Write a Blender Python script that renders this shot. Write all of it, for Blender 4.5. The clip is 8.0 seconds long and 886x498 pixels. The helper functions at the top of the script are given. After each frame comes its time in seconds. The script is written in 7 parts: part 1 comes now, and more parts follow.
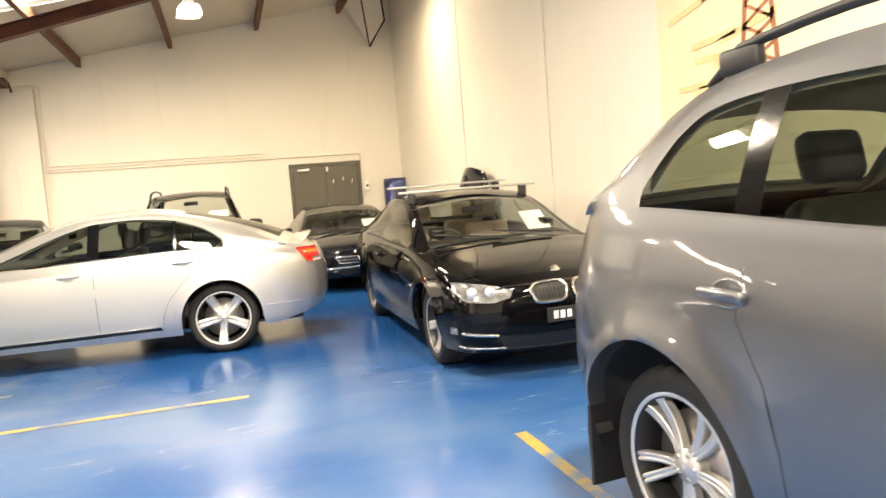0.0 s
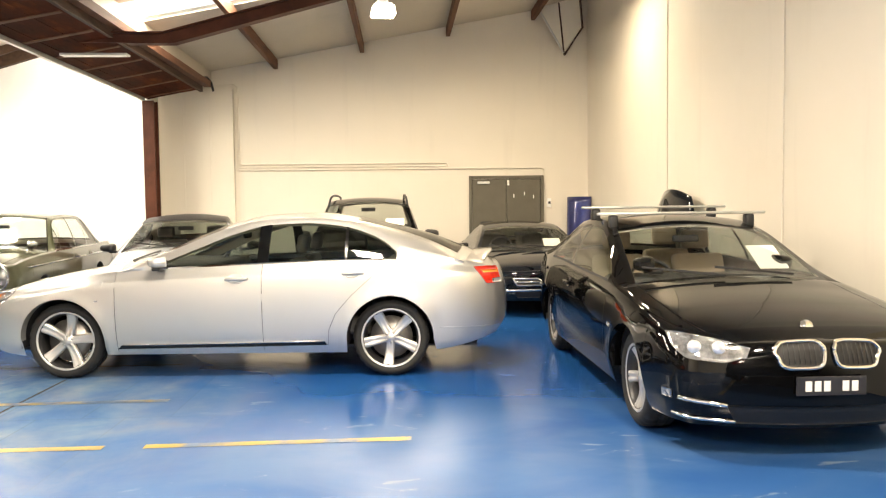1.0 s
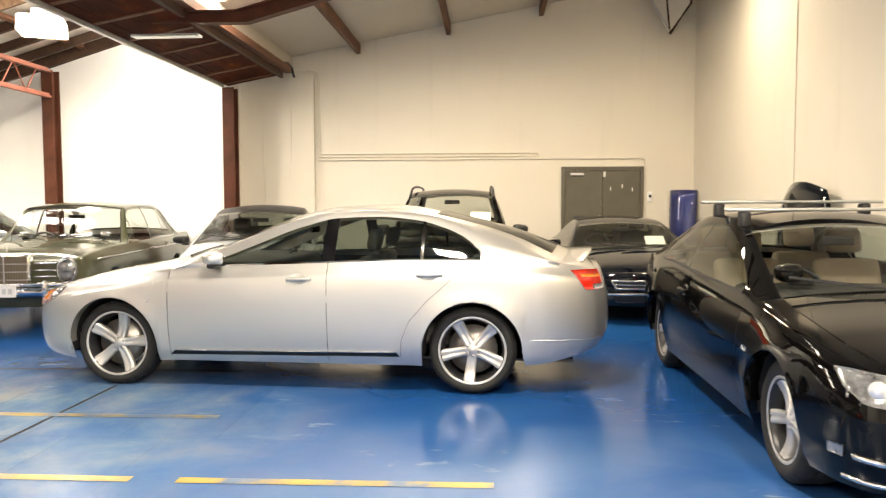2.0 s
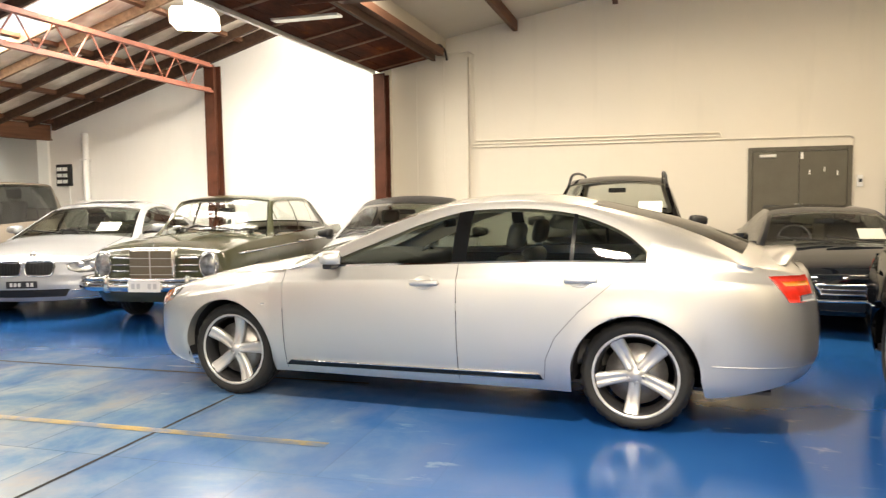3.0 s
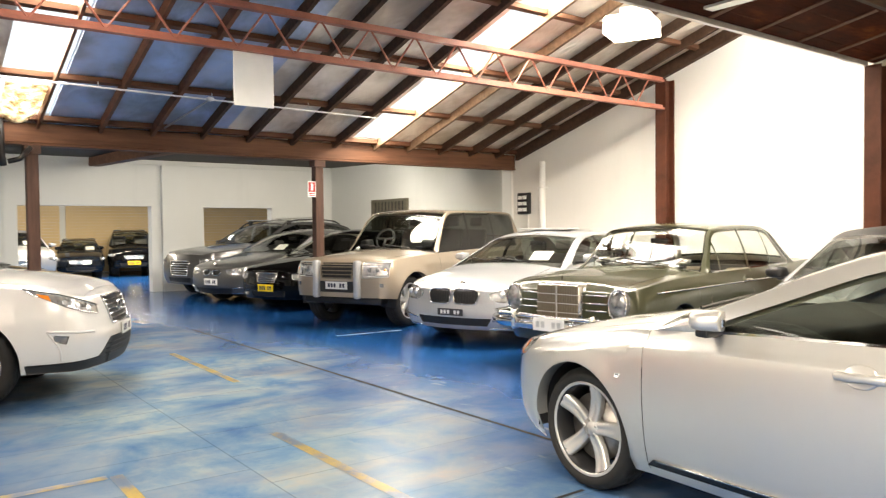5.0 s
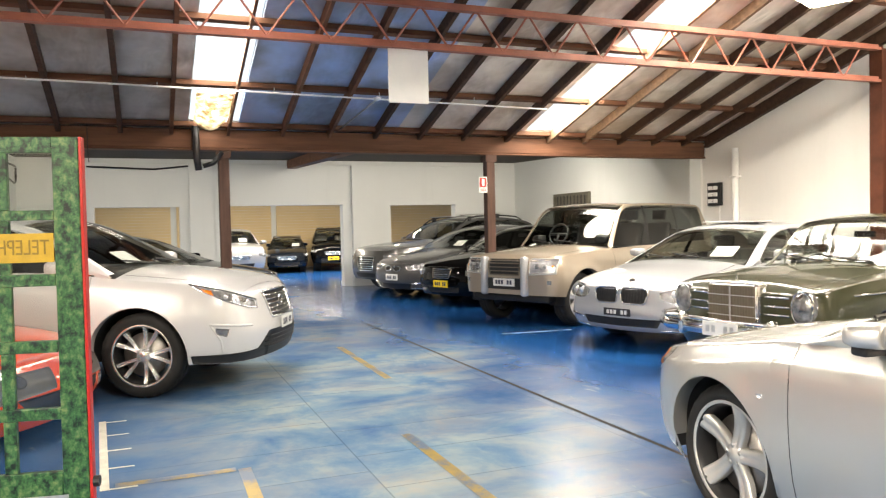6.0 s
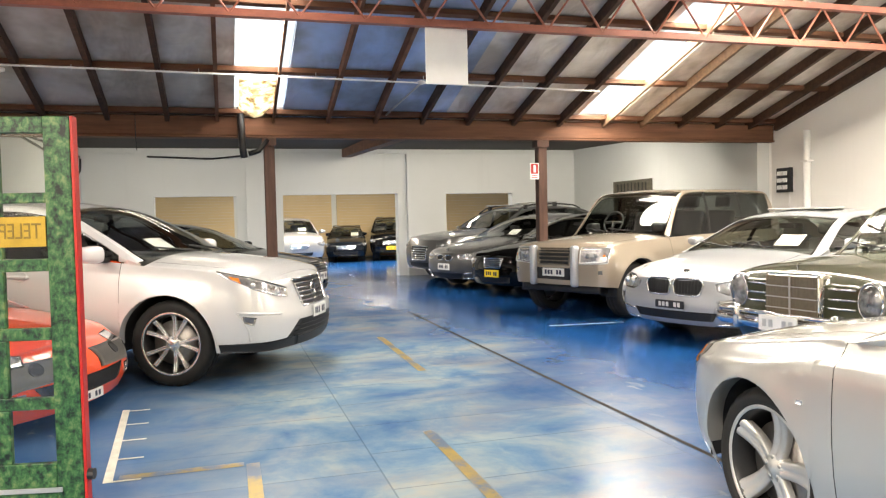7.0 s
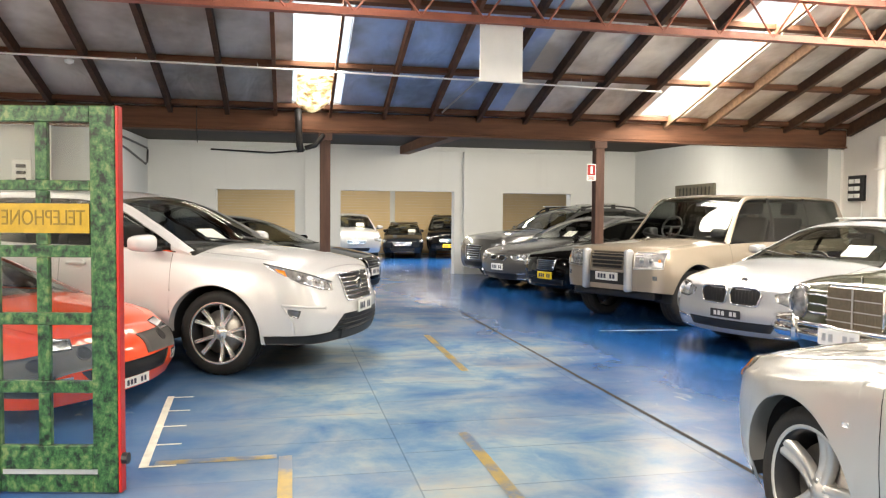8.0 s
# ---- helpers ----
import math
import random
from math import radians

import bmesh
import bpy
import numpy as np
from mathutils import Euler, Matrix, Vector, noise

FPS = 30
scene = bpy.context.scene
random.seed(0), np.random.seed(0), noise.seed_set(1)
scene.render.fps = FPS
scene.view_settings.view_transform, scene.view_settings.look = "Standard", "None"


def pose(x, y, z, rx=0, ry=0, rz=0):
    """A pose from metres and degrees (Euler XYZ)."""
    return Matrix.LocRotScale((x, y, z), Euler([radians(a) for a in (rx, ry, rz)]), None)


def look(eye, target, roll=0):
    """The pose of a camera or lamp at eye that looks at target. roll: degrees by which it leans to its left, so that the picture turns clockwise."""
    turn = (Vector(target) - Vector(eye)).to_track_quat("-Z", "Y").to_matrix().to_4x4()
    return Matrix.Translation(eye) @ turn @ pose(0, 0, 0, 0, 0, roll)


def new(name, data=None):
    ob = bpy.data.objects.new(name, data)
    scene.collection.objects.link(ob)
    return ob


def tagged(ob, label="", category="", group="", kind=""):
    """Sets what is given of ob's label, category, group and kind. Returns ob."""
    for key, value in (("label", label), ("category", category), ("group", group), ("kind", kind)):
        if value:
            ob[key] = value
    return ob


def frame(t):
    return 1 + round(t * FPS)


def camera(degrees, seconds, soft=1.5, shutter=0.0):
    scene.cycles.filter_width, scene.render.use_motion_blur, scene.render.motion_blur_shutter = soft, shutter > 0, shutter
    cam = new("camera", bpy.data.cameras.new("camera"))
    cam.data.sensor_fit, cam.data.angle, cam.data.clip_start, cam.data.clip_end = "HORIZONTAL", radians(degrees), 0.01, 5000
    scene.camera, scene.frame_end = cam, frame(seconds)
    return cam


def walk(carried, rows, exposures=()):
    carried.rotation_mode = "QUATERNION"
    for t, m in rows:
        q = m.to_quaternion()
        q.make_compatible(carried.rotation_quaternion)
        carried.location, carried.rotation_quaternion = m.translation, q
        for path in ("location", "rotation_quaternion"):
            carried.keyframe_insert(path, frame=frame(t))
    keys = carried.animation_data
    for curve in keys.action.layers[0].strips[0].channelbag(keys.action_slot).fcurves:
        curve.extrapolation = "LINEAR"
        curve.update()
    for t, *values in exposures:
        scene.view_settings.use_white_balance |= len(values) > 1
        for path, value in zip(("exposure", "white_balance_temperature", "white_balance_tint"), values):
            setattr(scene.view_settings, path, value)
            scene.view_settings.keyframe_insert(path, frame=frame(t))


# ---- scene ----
cam = camera(61.4, 8.0, soft=1.2, shutter=0.2)
PATH = [
    (0, (0.116, 0.71, 1.43), (0.664, 2.626, 1.263), -4.5),
    (0.2, (0.108, 0.88, 1.444), (0.552, 2.817, 1.223), -5.0),
    (0.5, (0.112, 1.166, 1.436), (0.357, 3.147, 1.314), -2.3),
    (1, (0.108, 1.668, 1.435), (0.218, 3.662, 1.333), -0.7),
    (1.2, (0.077, 1.849, 1.441), (0.182, 3.844, 1.353), -0.7),
    (2.3, (0.131, 2.904, 1.422), (-0.111, 4.882, 1.253), -0.4),
    (2.5, (0.122, 3.13, 1.414), (-0.197, 5.086, 1.144), -1.0),
    (3, (0.149, 3.606, 1.428), (-0.414, 5.52, 1.286), -0.8),
    (3.5, (0.145, 4.081, 1.429), (-0.66, 5.903, 1.246), -0.0),
    (4, (0.091, 4.487, 1.444), (-0.964, 6.18, 1.296), -3.5),
    (4.5, (0.062, 4.861, 1.446), (-1.382, 6.241, 1.336), -1.2),
    (5, (-0.044, 5.251, 1.446), (-1.643, 6.451, 1.391), -0.6),
    (5.2, (-0.057, 5.365, 1.442), (-1.720, 6.475, 1.387), -1.7),
    (6.3, (-0.115, 5.975, 1.438), (-2.010, 6.614, 1.402), -0.6),
    (6.5, (-0.143, 6.064, 1.416), (-2.049, 6.669, 1.398), -0.6),
    (7, (-0.288, 6.2, 1.397), (-2.205, 6.763, 1.316), -1.3),
    (7.5, (-0.319, 6.301, 1.398), (-2.259, 6.772, 1.274), -0.1),
    (8, (-0.329, 6.333, 1.394), (-2.285, 6.741, 1.311), 0.4),
]
walk(cam, [(t, look(eye, target, roll)) for t, eye, target, roll in PATH],
     exposures=[(t, stops, kelvin, 10) for t, stops, kelvin in ((0.0, 0.16, 7600), (1.0, 0.04, 7500), (2.5, -0.13, 7250), (4.0, -0.08, 7250), (5.0, -0.06, 7200), (6.5, -0.04, 7050), (8.0, -0.04, 7000))])
from mathutils.bvhtree import BVHTree

# ---------------------------------------------------------------- sizes of the place
WALL_A, WALL_B, RIGHT, BACK = 16.3, 15.55, 3.8, -4.0
BEAM_X, ANNEX_X, FAR_X = -11.36, -18.5, -29.0
SOUTH = 1.2                      # inner face of the south wall west of the hall's middle
KB, ZB = 0.30, 2.95              # slope and eave height of the western roof
KA, ZA = 0.188, 4.24             # slope of the eastern roof and its height at x = -3


def roof_b(x):
    return ZB + KB * (x - BEAM_X)


def roof_a(x):
    return ZA + KA * (x + 3.0)


# ---------------------------------------------------------------- light
world = bpy.data.worlds.new("sky")
scene.world = world
world.use_nodes = True
wn = world.node_tree.nodes
sky = wn.new("ShaderNodeTexSky")
sky.sky_type, sky.sun_disc = "NISHITA", False
sky.sun_elevation, sky.sun_rotation = radians(52), radians(40)
wn["Background"].inputs[1].default_value = 0.15
world.node_tree.links.new(sky.outputs[0], wn["Background"].inputs[0])
sun_data = bpy.data.lights.new("sun", "SUN")
sun_data.energy, sun_data.angle, sun_data.color = 5.0, radians(0.5), (1.0, 0.95, 0.87)
sun = new("sun", sun_data)
sun.matrix_world = look((0, 0, 30), (6, -12, 0))


def area_lamp(name, x, y, z, sx, sy, power, tilt=0.0, color=(1.0, 0.945, 0.865)):
    """A rectangular area lamp: daylight at a roof opening, a lamp fitting, or unseen fill."""
    data = bpy.data.lights.new(name, "AREA")
    data.shape, data.size, data.size_y, data.energy, data.color = "RECTANGLE", sx, sy, power, color
    ob = new(name, data)
    ob.matrix_world = pose(x, y, z, 0, tilt, 0)
    return ob


tilt_b = -math.degrees(math.atan(KB))
tilt_a = -math.degrees(math.atan(KA))
ROOF_LIGHTS_B = ((1.45, 2.15), (6.40, 7.08), (11.70, 12.42))      # y from, to: strips in the western roof; the first is added out of view for light
for (y0, y1), power in zip(ROOF_LIGHTS_B, (110, 260, 540)):
    area_lamp("skylight_daylight", -8.5, (y0 + y1) / 2, roof_b(-8.5) + 0.02, 5.4, (y1 - y0) * 0.94, power, tilt_b)
# glazed clerestory between the two roofs, over the white gable wall
area_lamp("clerestory_daylight", -4.46, 14.05, 4.56, 0.70, 2.5, 235, 62.0)
area_lamp("skylight_daylight", -3.05, 12.08, roof_a(-3.05) + 0.02, 1.3, 0.86, 150, tilt_a)
area_lamp("skylight_daylight", -1.85, 12.08, roof_a(-1.85) + 0.02, 0.95, 0.86, 110, tilt_a)
# high-bay lamps under the eastern roof, unseen fill battens in the annex and the far room
WARM = (1.0, 0.86, 0.67)
# the four at y < 8 are out of view, added to light the cars' sides
HIGH_BAYS_AND_FILL = ((-0.1, 12.0, 4.10), (2.75, 12.75, 4.75), (-0.6, 6.2, 4.15), (1.6, 2.2, 4.45), (-2.2, 0.2, 3.85), (2.2, -2.2, 4.5))
for x, y, z in HIGH_BAYS_AND_FILL:
    area_lamp("high_bay_light", x, y, z - 0.02, 0.42, 0.42, 85 if x > 2.5 else (225 if y > 8 else 310 if y > 4 else 460), 0.0, WARM if y > 8 else (1.0, 0.93, 0.84))
area_lamp("high_bay_light", -6.0, 12.65, 3.77, 0.5, 0.5, 200, 0.0, (1.0, 0.95, 0.85))
# no fittings known here: tilted lamps added to brighten the annex walls
ANNEX_FILL_BATTENS = ((-12.6, 5.6), (-12.6, 9.6), (-12.6, 13.4), (-13.9, 5.6), (-13.9, 9.6), (-13.9, 13.4))
for x, y in ANNEX_FILL_BATTENS:
    area_lamp("batten_fill_light", x, y, 2.90, 0.14, 1.2, 78, 42.0, (1.0, 0.94, 0.85))
# likewise added, out of view, to brighten the far room
for y in (7.5, 11.5):
    area_lamp("batten_fill_light", -23.0, y, 3.3, 0.5, 3.2, 560, 0.0, (1.0, 0.90, 0.74))

# ---------------------------------------------------------------- materials


def shader(name):
    m = bpy.data.materials.new(name)
    m.use_nodes = True
    nt = m.node_tree
    return m, nt, nt.nodes["Principled BSDF"]


def ramp(nt, fac, stops, smooth="LINEAR"):
    r = nt.nodes.new("ShaderNodeValToRGB")
    r.color_ramp.interpolation = smooth
    while len(r.color_ramp.elements) < len(stops):
        r.color_ramp.elements.new(0.5)
    for e, (p, c) in zip(r.color_ramp.elements, stops):
        e.position, e.color = p, (*c, 1)
    nt.links.new(fac, r.inputs[0])
    return r.outputs[0]


def noise_tex(nt, scale, detail=5.0, rough=0.55, coord="Object", stretch=(1, 1, 1), twist=0.0):
    tc = nt.nodes.new("ShaderNodeTexCoord")
    mp = nt.nodes.new("ShaderNodeMapping")
    mp.inputs["Scale"].default_value = stretch
    n = nt.nodes.new("ShaderNodeTexNoise")
    n.inputs["Distortion"].default_value = twist
    n.inputs["Scale"].default_value, n.inputs["Detail"].default_value, n.inputs["Roughness"].default_value = scale, detail, rough
    nt.links.new(tc.outputs[coord], mp.inputs[0])
    nt.links.new(mp.outputs[0], n.inputs[0])
    return n.outputs[0]


def bump(nt, bsdf, height, strength=0.2, distance=0.01):
    b = nt.nodes.new("ShaderNodeBump")
    b.inputs["Strength"].default_value, b.inputs["Distance"].default_value = strength, distance
    nt.links.new(height, b.inputs["Height"])
    nt.links.new(b.outputs[0], bsdf.inputs["Normal"])


def mixc(nt, fac, a, b, mode="MIX"):
    m = nt.nodes.new("ShaderNodeMix")
    m.data_type, m.blend_type = "RGBA", mode
    for socket, v in ((m.inputs[0], fac), (m.inputs[6], a), (m.inputs[7], b)):
        if isinstance(v, (int, float)):
            socket.default_value = v
        elif isinstance(v, tuple):
            socket.default_value = (*v, 1)
        else:
            nt.links.new(v, socket)
    return m.outputs[2]


def plain(name, color, rough=0.5, metal=0.0, vary=0.12, scale=6.0, grain=0.1, coat=0.0):
    """A surface with two scales of variation in its colour and gloss."""
    m, nt, b = shader(name)
    dark = tuple(c * (1 - vary) for c in color)
    lite = tuple(min(1, c * (1 + vary)) for c in color)
    big = noise_tex(nt, scale)
    c1 = ramp(nt, big, ((0.3, dark), (0.7, lite)))
    fine = noise_tex(nt, scale * 14, 3)
    c2 = mixc(nt, 0.25, c1, ramp(nt, fine, ((0.35, dark), (0.65, lite))))
    nt.links.new(c2, b.inputs["Base Color"])
    b.inputs["Roughness"].default_value, b.inputs["Metallic"].default_value = rough, metal
    b.inputs["Coat Weight"].default_value = coat
    if grain:
        bump(nt, b, fine, grain, 0.004)
    return m


def car_paint(name, color, metal=0.0, rough=0.35, dust=0.04, spec=0.15, coat_ior=1.5):
    """Clear-coated paint with fine flakes and a thin uneven film of dust."""
    m, nt, b = shader(name)
    flake = noise_tex(nt, 900, 1)
    base = ramp(nt, flake, ((0.35, tuple(c * 0.93 for c in color)), (0.65, tuple(min(1, c * 1.06) for c in color))))
    film = ramp(nt, noise_tex(nt, 2.2, 6), ((0.45, (0, 0, 0)), (0.8, (dust, dust, dust))))
    nt.links.new(mixc(nt, film, base, (0.42, 0.40, 0.37)), b.inputs["Base Color"])
    b.inputs["Metallic"].default_value, b.inputs["Roughness"].default_value = metal, rough
    b.inputs["Coat Weight"].default_value, b.inputs["Coat Roughness"].default_value = 1.0, 0.02
    b.inputs["Coat IOR"].default_value = coat_ior
    b.inputs["Specular IOR Level"].default_value = spec
    return m


def glass_mat(name, tint, gloss=0.02):
    """A thin pane: tinted see-through with mirror-like reflection at its face."""
    m = bpy.data.materials.new(name)
    m.use_nodes = True
    nt = m.node_tree
    nt.nodes.remove(nt.nodes["Principled BSDF"])
    out = nt.nodes["Material Output"]
    tr, gl, mx, lw, pw, ma = (nt.nodes.new("ShaderNode" + k) for k in ("BsdfTransparent", "BsdfGlossy", "MixShader", "LayerWeight", "Math", "Math"))
    tr.inputs[0].default_value = (*tint, 1)
    gl.inputs["Roughness"].default_value = gloss
    # gloss of a thin pane, the same from inside and outside
    lw.inputs[0].default_value = 0.5
    pw.operation, ma.operation = "POWER", "MULTIPLY_ADD"
    pw.inputs[1].default_value, ma.inputs[1].default_value, ma.inputs[2].default_value = 5.0, 0.95, 0.05
    nt.links.new(lw.outputs["Facing"], pw.inputs[0])
    nt.links.new(pw.outputs[0], ma.inputs[0])
    nt.links.new(ma.outputs[0], mx.inputs[0])
    nt.links.new(tr.outputs[0], mx.inputs[1])
    nt.links.new(gl.outputs[0], mx.inputs[2])
    nt.links.new(mx.outputs[0], out.inputs[0])
    return m


def glow(name, color, strength):
    m, nt, b = shader(name)
    b.inputs["Base Color"].default_value = (*color, 1)
    b.inputs["Emission Color"].default_value = (*color, 1)
    b.inputs["Emission Strength"].default_value = strength
    return m


def sheet_mat():
    """Milky fibreglass roof sheet, lit from above by sun and sky."""
    m = bpy.data.materials.new("fibreglass_sheet")
    m.use_nodes = True
    nt = m.node_tree
    nt.nodes.remove(nt.nodes["Principled BSDF"])
    t = nt.nodes.new("ShaderNodeBsdfTranslucent")
    t.inputs[0].default_value = (0.84, 0.91, 0.95, 1)
    nt.links.new(t.outputs[0], nt.nodes["Material Output"].inputs[0])
    return m


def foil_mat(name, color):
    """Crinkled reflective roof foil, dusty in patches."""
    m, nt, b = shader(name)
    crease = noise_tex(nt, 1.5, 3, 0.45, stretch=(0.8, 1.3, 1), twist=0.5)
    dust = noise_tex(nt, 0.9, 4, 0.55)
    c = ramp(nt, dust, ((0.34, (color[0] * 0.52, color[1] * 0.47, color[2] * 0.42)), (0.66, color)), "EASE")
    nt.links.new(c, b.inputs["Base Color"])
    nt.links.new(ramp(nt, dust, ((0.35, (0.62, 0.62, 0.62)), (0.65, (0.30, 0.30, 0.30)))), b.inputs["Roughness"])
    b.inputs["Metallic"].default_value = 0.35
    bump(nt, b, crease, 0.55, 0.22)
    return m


def dirty_film():
    """Old translucent film, brown with dirt along its folds."""
    m, nt, b = shader("dirty_film")
    n = noise_tex(nt, 7, 7, 0.7, twist=0.6)
    nt.links.new(ramp(nt, n, ((0.36, (0.20, 0.17, 0.12)), (0.48, (0.45, 0.40, 0.30)), (0.60, (0.80, 0.76, 0.66)))), b.inputs["Base Color"])
    b.inputs["Roughness"].default_value = 0.45
    bump(nt, b, n, 0.8, 0.03)
    tl, mx = nt.nodes.new("ShaderNodeBsdfTranslucent"), nt.nodes.new("ShaderNodeMixShader")
    nt.links.new(ramp(nt, n, ((0.40, (0.25, 0.19, 0.11)), (0.60, (0.80, 0.74, 0.60)))), tl.inputs[0])
    mx.inputs[0].default_value = 0.6
    nt.links.new(b.outputs[0], mx.inputs[1])
    nt.links.new(tl.outputs[0], mx.inputs[2])
    nt.links.new(mx.outputs[0], nt.nodes["Material Output"].inputs[0])
    return m


def mottled_green():
    """Green gloss paint rubbed through in dark blotches."""
    m, nt, b = shader("mottled_green_paint")
    n = noise_tex(nt, 22, 8, 0.72, stretch=(1, 1, 0.8))
    c = ramp(nt, n, ((0.40, (0.003, 0.008, 0.005)), (0.455, (0.012, 0.055, 0.020)), (0.53, (0.035, 0.120, 0.038)), (0.64, (0.15, 0.21, 0.08))))
    nt.links.new(c, b.inputs["Base Color"])
    b.inputs["Roughness"].default_value = 0.4
    bump(nt, b, n, 0.2, 0.004)
    return m


def floor_paint():
    """Glossy blue epoxy; the driving lane is worn matt and pale, with board marks, tan spots and scratches."""
    m, nt, b = shader("blue_epoxy")
    tc = nt.nodes.new("ShaderNodeTexCoord")
    sep = nt.nodes.new("ShaderNodeSeparateXYZ")
    nt.links.new(tc.outputs["Object"], sep.inputs[0])

    def math_node(op, *args):
        n = nt.nodes.new("ShaderNodeMath")
        n.operation = op
        for socket, v in zip(n.inputs, args):
            if isinstance(v, (int, float)):
                socket.default_value = v
            else:
                nt.links.new(v, socket)
        return n.outputs[0]

    def fade(value, lo, hi, at_lo, at_hi):
        n = nt.nodes.new("ShaderNodeMapRange")
        n.interpolation_type = "SMOOTHSTEP"
        nt.links.new(value, n.inputs[0])
        for k, v in zip((1, 2, 3, 4), (lo, hi, at_lo, at_hi)):
            n.inputs[k].default_value = v
        return n.outputs[0]
    x, y = sep.outputs[0], sep.outputs[1]
    wander = math_node("MULTIPLY_ADD", noise_tex(nt, 0.45, 2, 0.5), 2.4, -1.2)
    across = math_node("ABSOLUTE", math_node("ADD", math_node("ADD", y, -7.35), wander))
    lane = math_node("MULTIPLY", fade(across, 0.5, 2.7, 1.0, 0.0), fade(math_node("ADD", x, wander), -0.3, -3.4, 0.0, 1.0))
    lane = math_node("MULTIPLY", lane, fade(x, -8.0, -14.0, 1.0, 0.30))
    # boards' marks and rectangles rolled at different times
    tiles = nt.nodes.new("ShaderNodeTexBrick")
    for key, value in (("Scale", 1.0), ("Mortar Size", 0.007), ("Mortar Smooth", 0.6), ("Brick Width", 0.62), ("Row Height", 1.75), ("Color1", (0, 0, 0, 1)), ("Color2", (1, 1, 1, 1)), ("Mortar", (0.5, 0.5, 0.5, 1))):
        tiles.inputs[key].default_value = value
    nt.links.new(tc.outputs["Object"], tiles.inputs["Vector"])
    cloud = noise_tex(nt, 0.8, 4, 0.5, stretch=(1.3, 0.8, 1))
    worn = math_node("MULTIPLY_ADD", tiles.outputs["Color"], 0.13, cloud)
    worn = math_node("MULTIPLY", lane, fade(worn, 0.30, 0.70, 0.36, 1.0))
    scrub = noise_tex(nt, 2.0, 7, 0.62, stretch=(1.5, 0.9, 1), twist=0.3)
    worn = math_node("MULTIPLY", worn, fade(scrub, 0.30, 0.58, 0.72, 1.0))
    blue = ramp(nt, noise_tex(nt, 0.5, 3, 0.5), ((0.25, (0.006, 0.052, 0.200)), (0.5, (0.009, 0.068, 0.242)), (0.75, (0.014, 0.092, 0.282))))
    # painted-in reflection haze with some scuff over the open floor, fading towards the cars
    haze = math_node("MULTIPLY", fade(y, 8.3, 6.0, 0.0, 1.0), fade(noise_tex(nt, 0.9, 4, 0.55, stretch=(0.8, 1.3, 1), twist=0.4), 0.32, 0.66, 0.18, 0.62))
    blue = mixc(nt, haze, blue, (0.074, 0.150, 0.272))
    pale = ramp(nt, noise_tex(nt, 1.3, 7, 0.62, stretch=(1.15, 1.0, 1), twist=0.4), ((0.30, (0.066, 0.158, 0.320)), (0.44, (0.150, 0.245, 0.345)), (0.57, (0.268, 0.325, 0.350)), (0.72, (0.37, 0.345, 0.275))))
    c = mixc(nt, worn, blue, pale)
    c = mixc(nt, math_node("MULTIPLY", math_node("MULTIPLY", tiles.outputs["Fac"], lane), 0.40), c, (0.03, 0.06, 0.10))
    # pale chips and drips, few and small
    chips = math_node("MULTIPLY", fade(noise_tex(nt, 5.0, 4, 0.55, stretch=(0.7, 1.4, 1), twist=0.5), 0.60, 0.72, 0.0, 0.45), fade(noise_tex(nt, 0.7, 2, 0.5), 0.50, 0.60, 0.0, 1.0))
    c = mixc(nt, chips, c, (0.26, 0.34, 0.38))
    speck = ramp(nt, noise_tex(nt, 24, 4, 0.7), ((0.70, (0, 0, 0)), (0.78, (0.5, 0.5, 0.5))))
    nt.links.new(mixc(nt, speck, c, (0.24, 0.32, 0.40)), b.inputs["Base Color"])
    smear = math_node("MULTIPLY", noise_tex(nt, 1.5, 6, 0.62, stretch=(0.6, 1.6, 1), twist=0.3), 0.14)
    dull = math_node("ADD", math_node("MULTIPLY_ADD", worn, 0.20, 0.10), math_node("MULTIPLY", haze, 0.10))
    rubbed = math_node("MULTIPLY", fade(x, -0.4, -2.4, 0.0, 0.17), fade(math_node("ADD", y, wander), 9.6, 8.0, 0.0, 1.0))
    dull = math_node("ADD", dull, rubbed)
    nt.links.new(math_node("MINIMUM", math_node("ADD", dull, smear), 0.262), b.inputs["Roughness"])
    # where the clear coat is rubbed off the floor shines less
    bare = math_node("MAXIMUM", worn, math_node("MULTIPLY", rubbed, 5.8))
    nt.links.new(math_node("MULTIPLY_ADD", bare, -0.37, 0.42), b.inputs["Specular IOR Level"])
    bump(nt, b, noise_tex(nt, 5, 3), 0.04, 0.01)
    return m


def line_paint():
    """Yellow floor paint, scuffed through in patches."""
    m, nt, b = shader("yellow_line_paint")
    n = noise_tex(nt, 2.6, 7, 0.66)
    w = ramp(nt, n, ((0.41, (0.38, 0.265, 0.055)), (0.50, (0.27, 0.21, 0.09)), (0.58, (0.08, 0.13, 0.22))))
    nt.links.new(w, b.inputs["Base Color"])
    b.inputs["Roughness"].default_value = 0.35
    return m


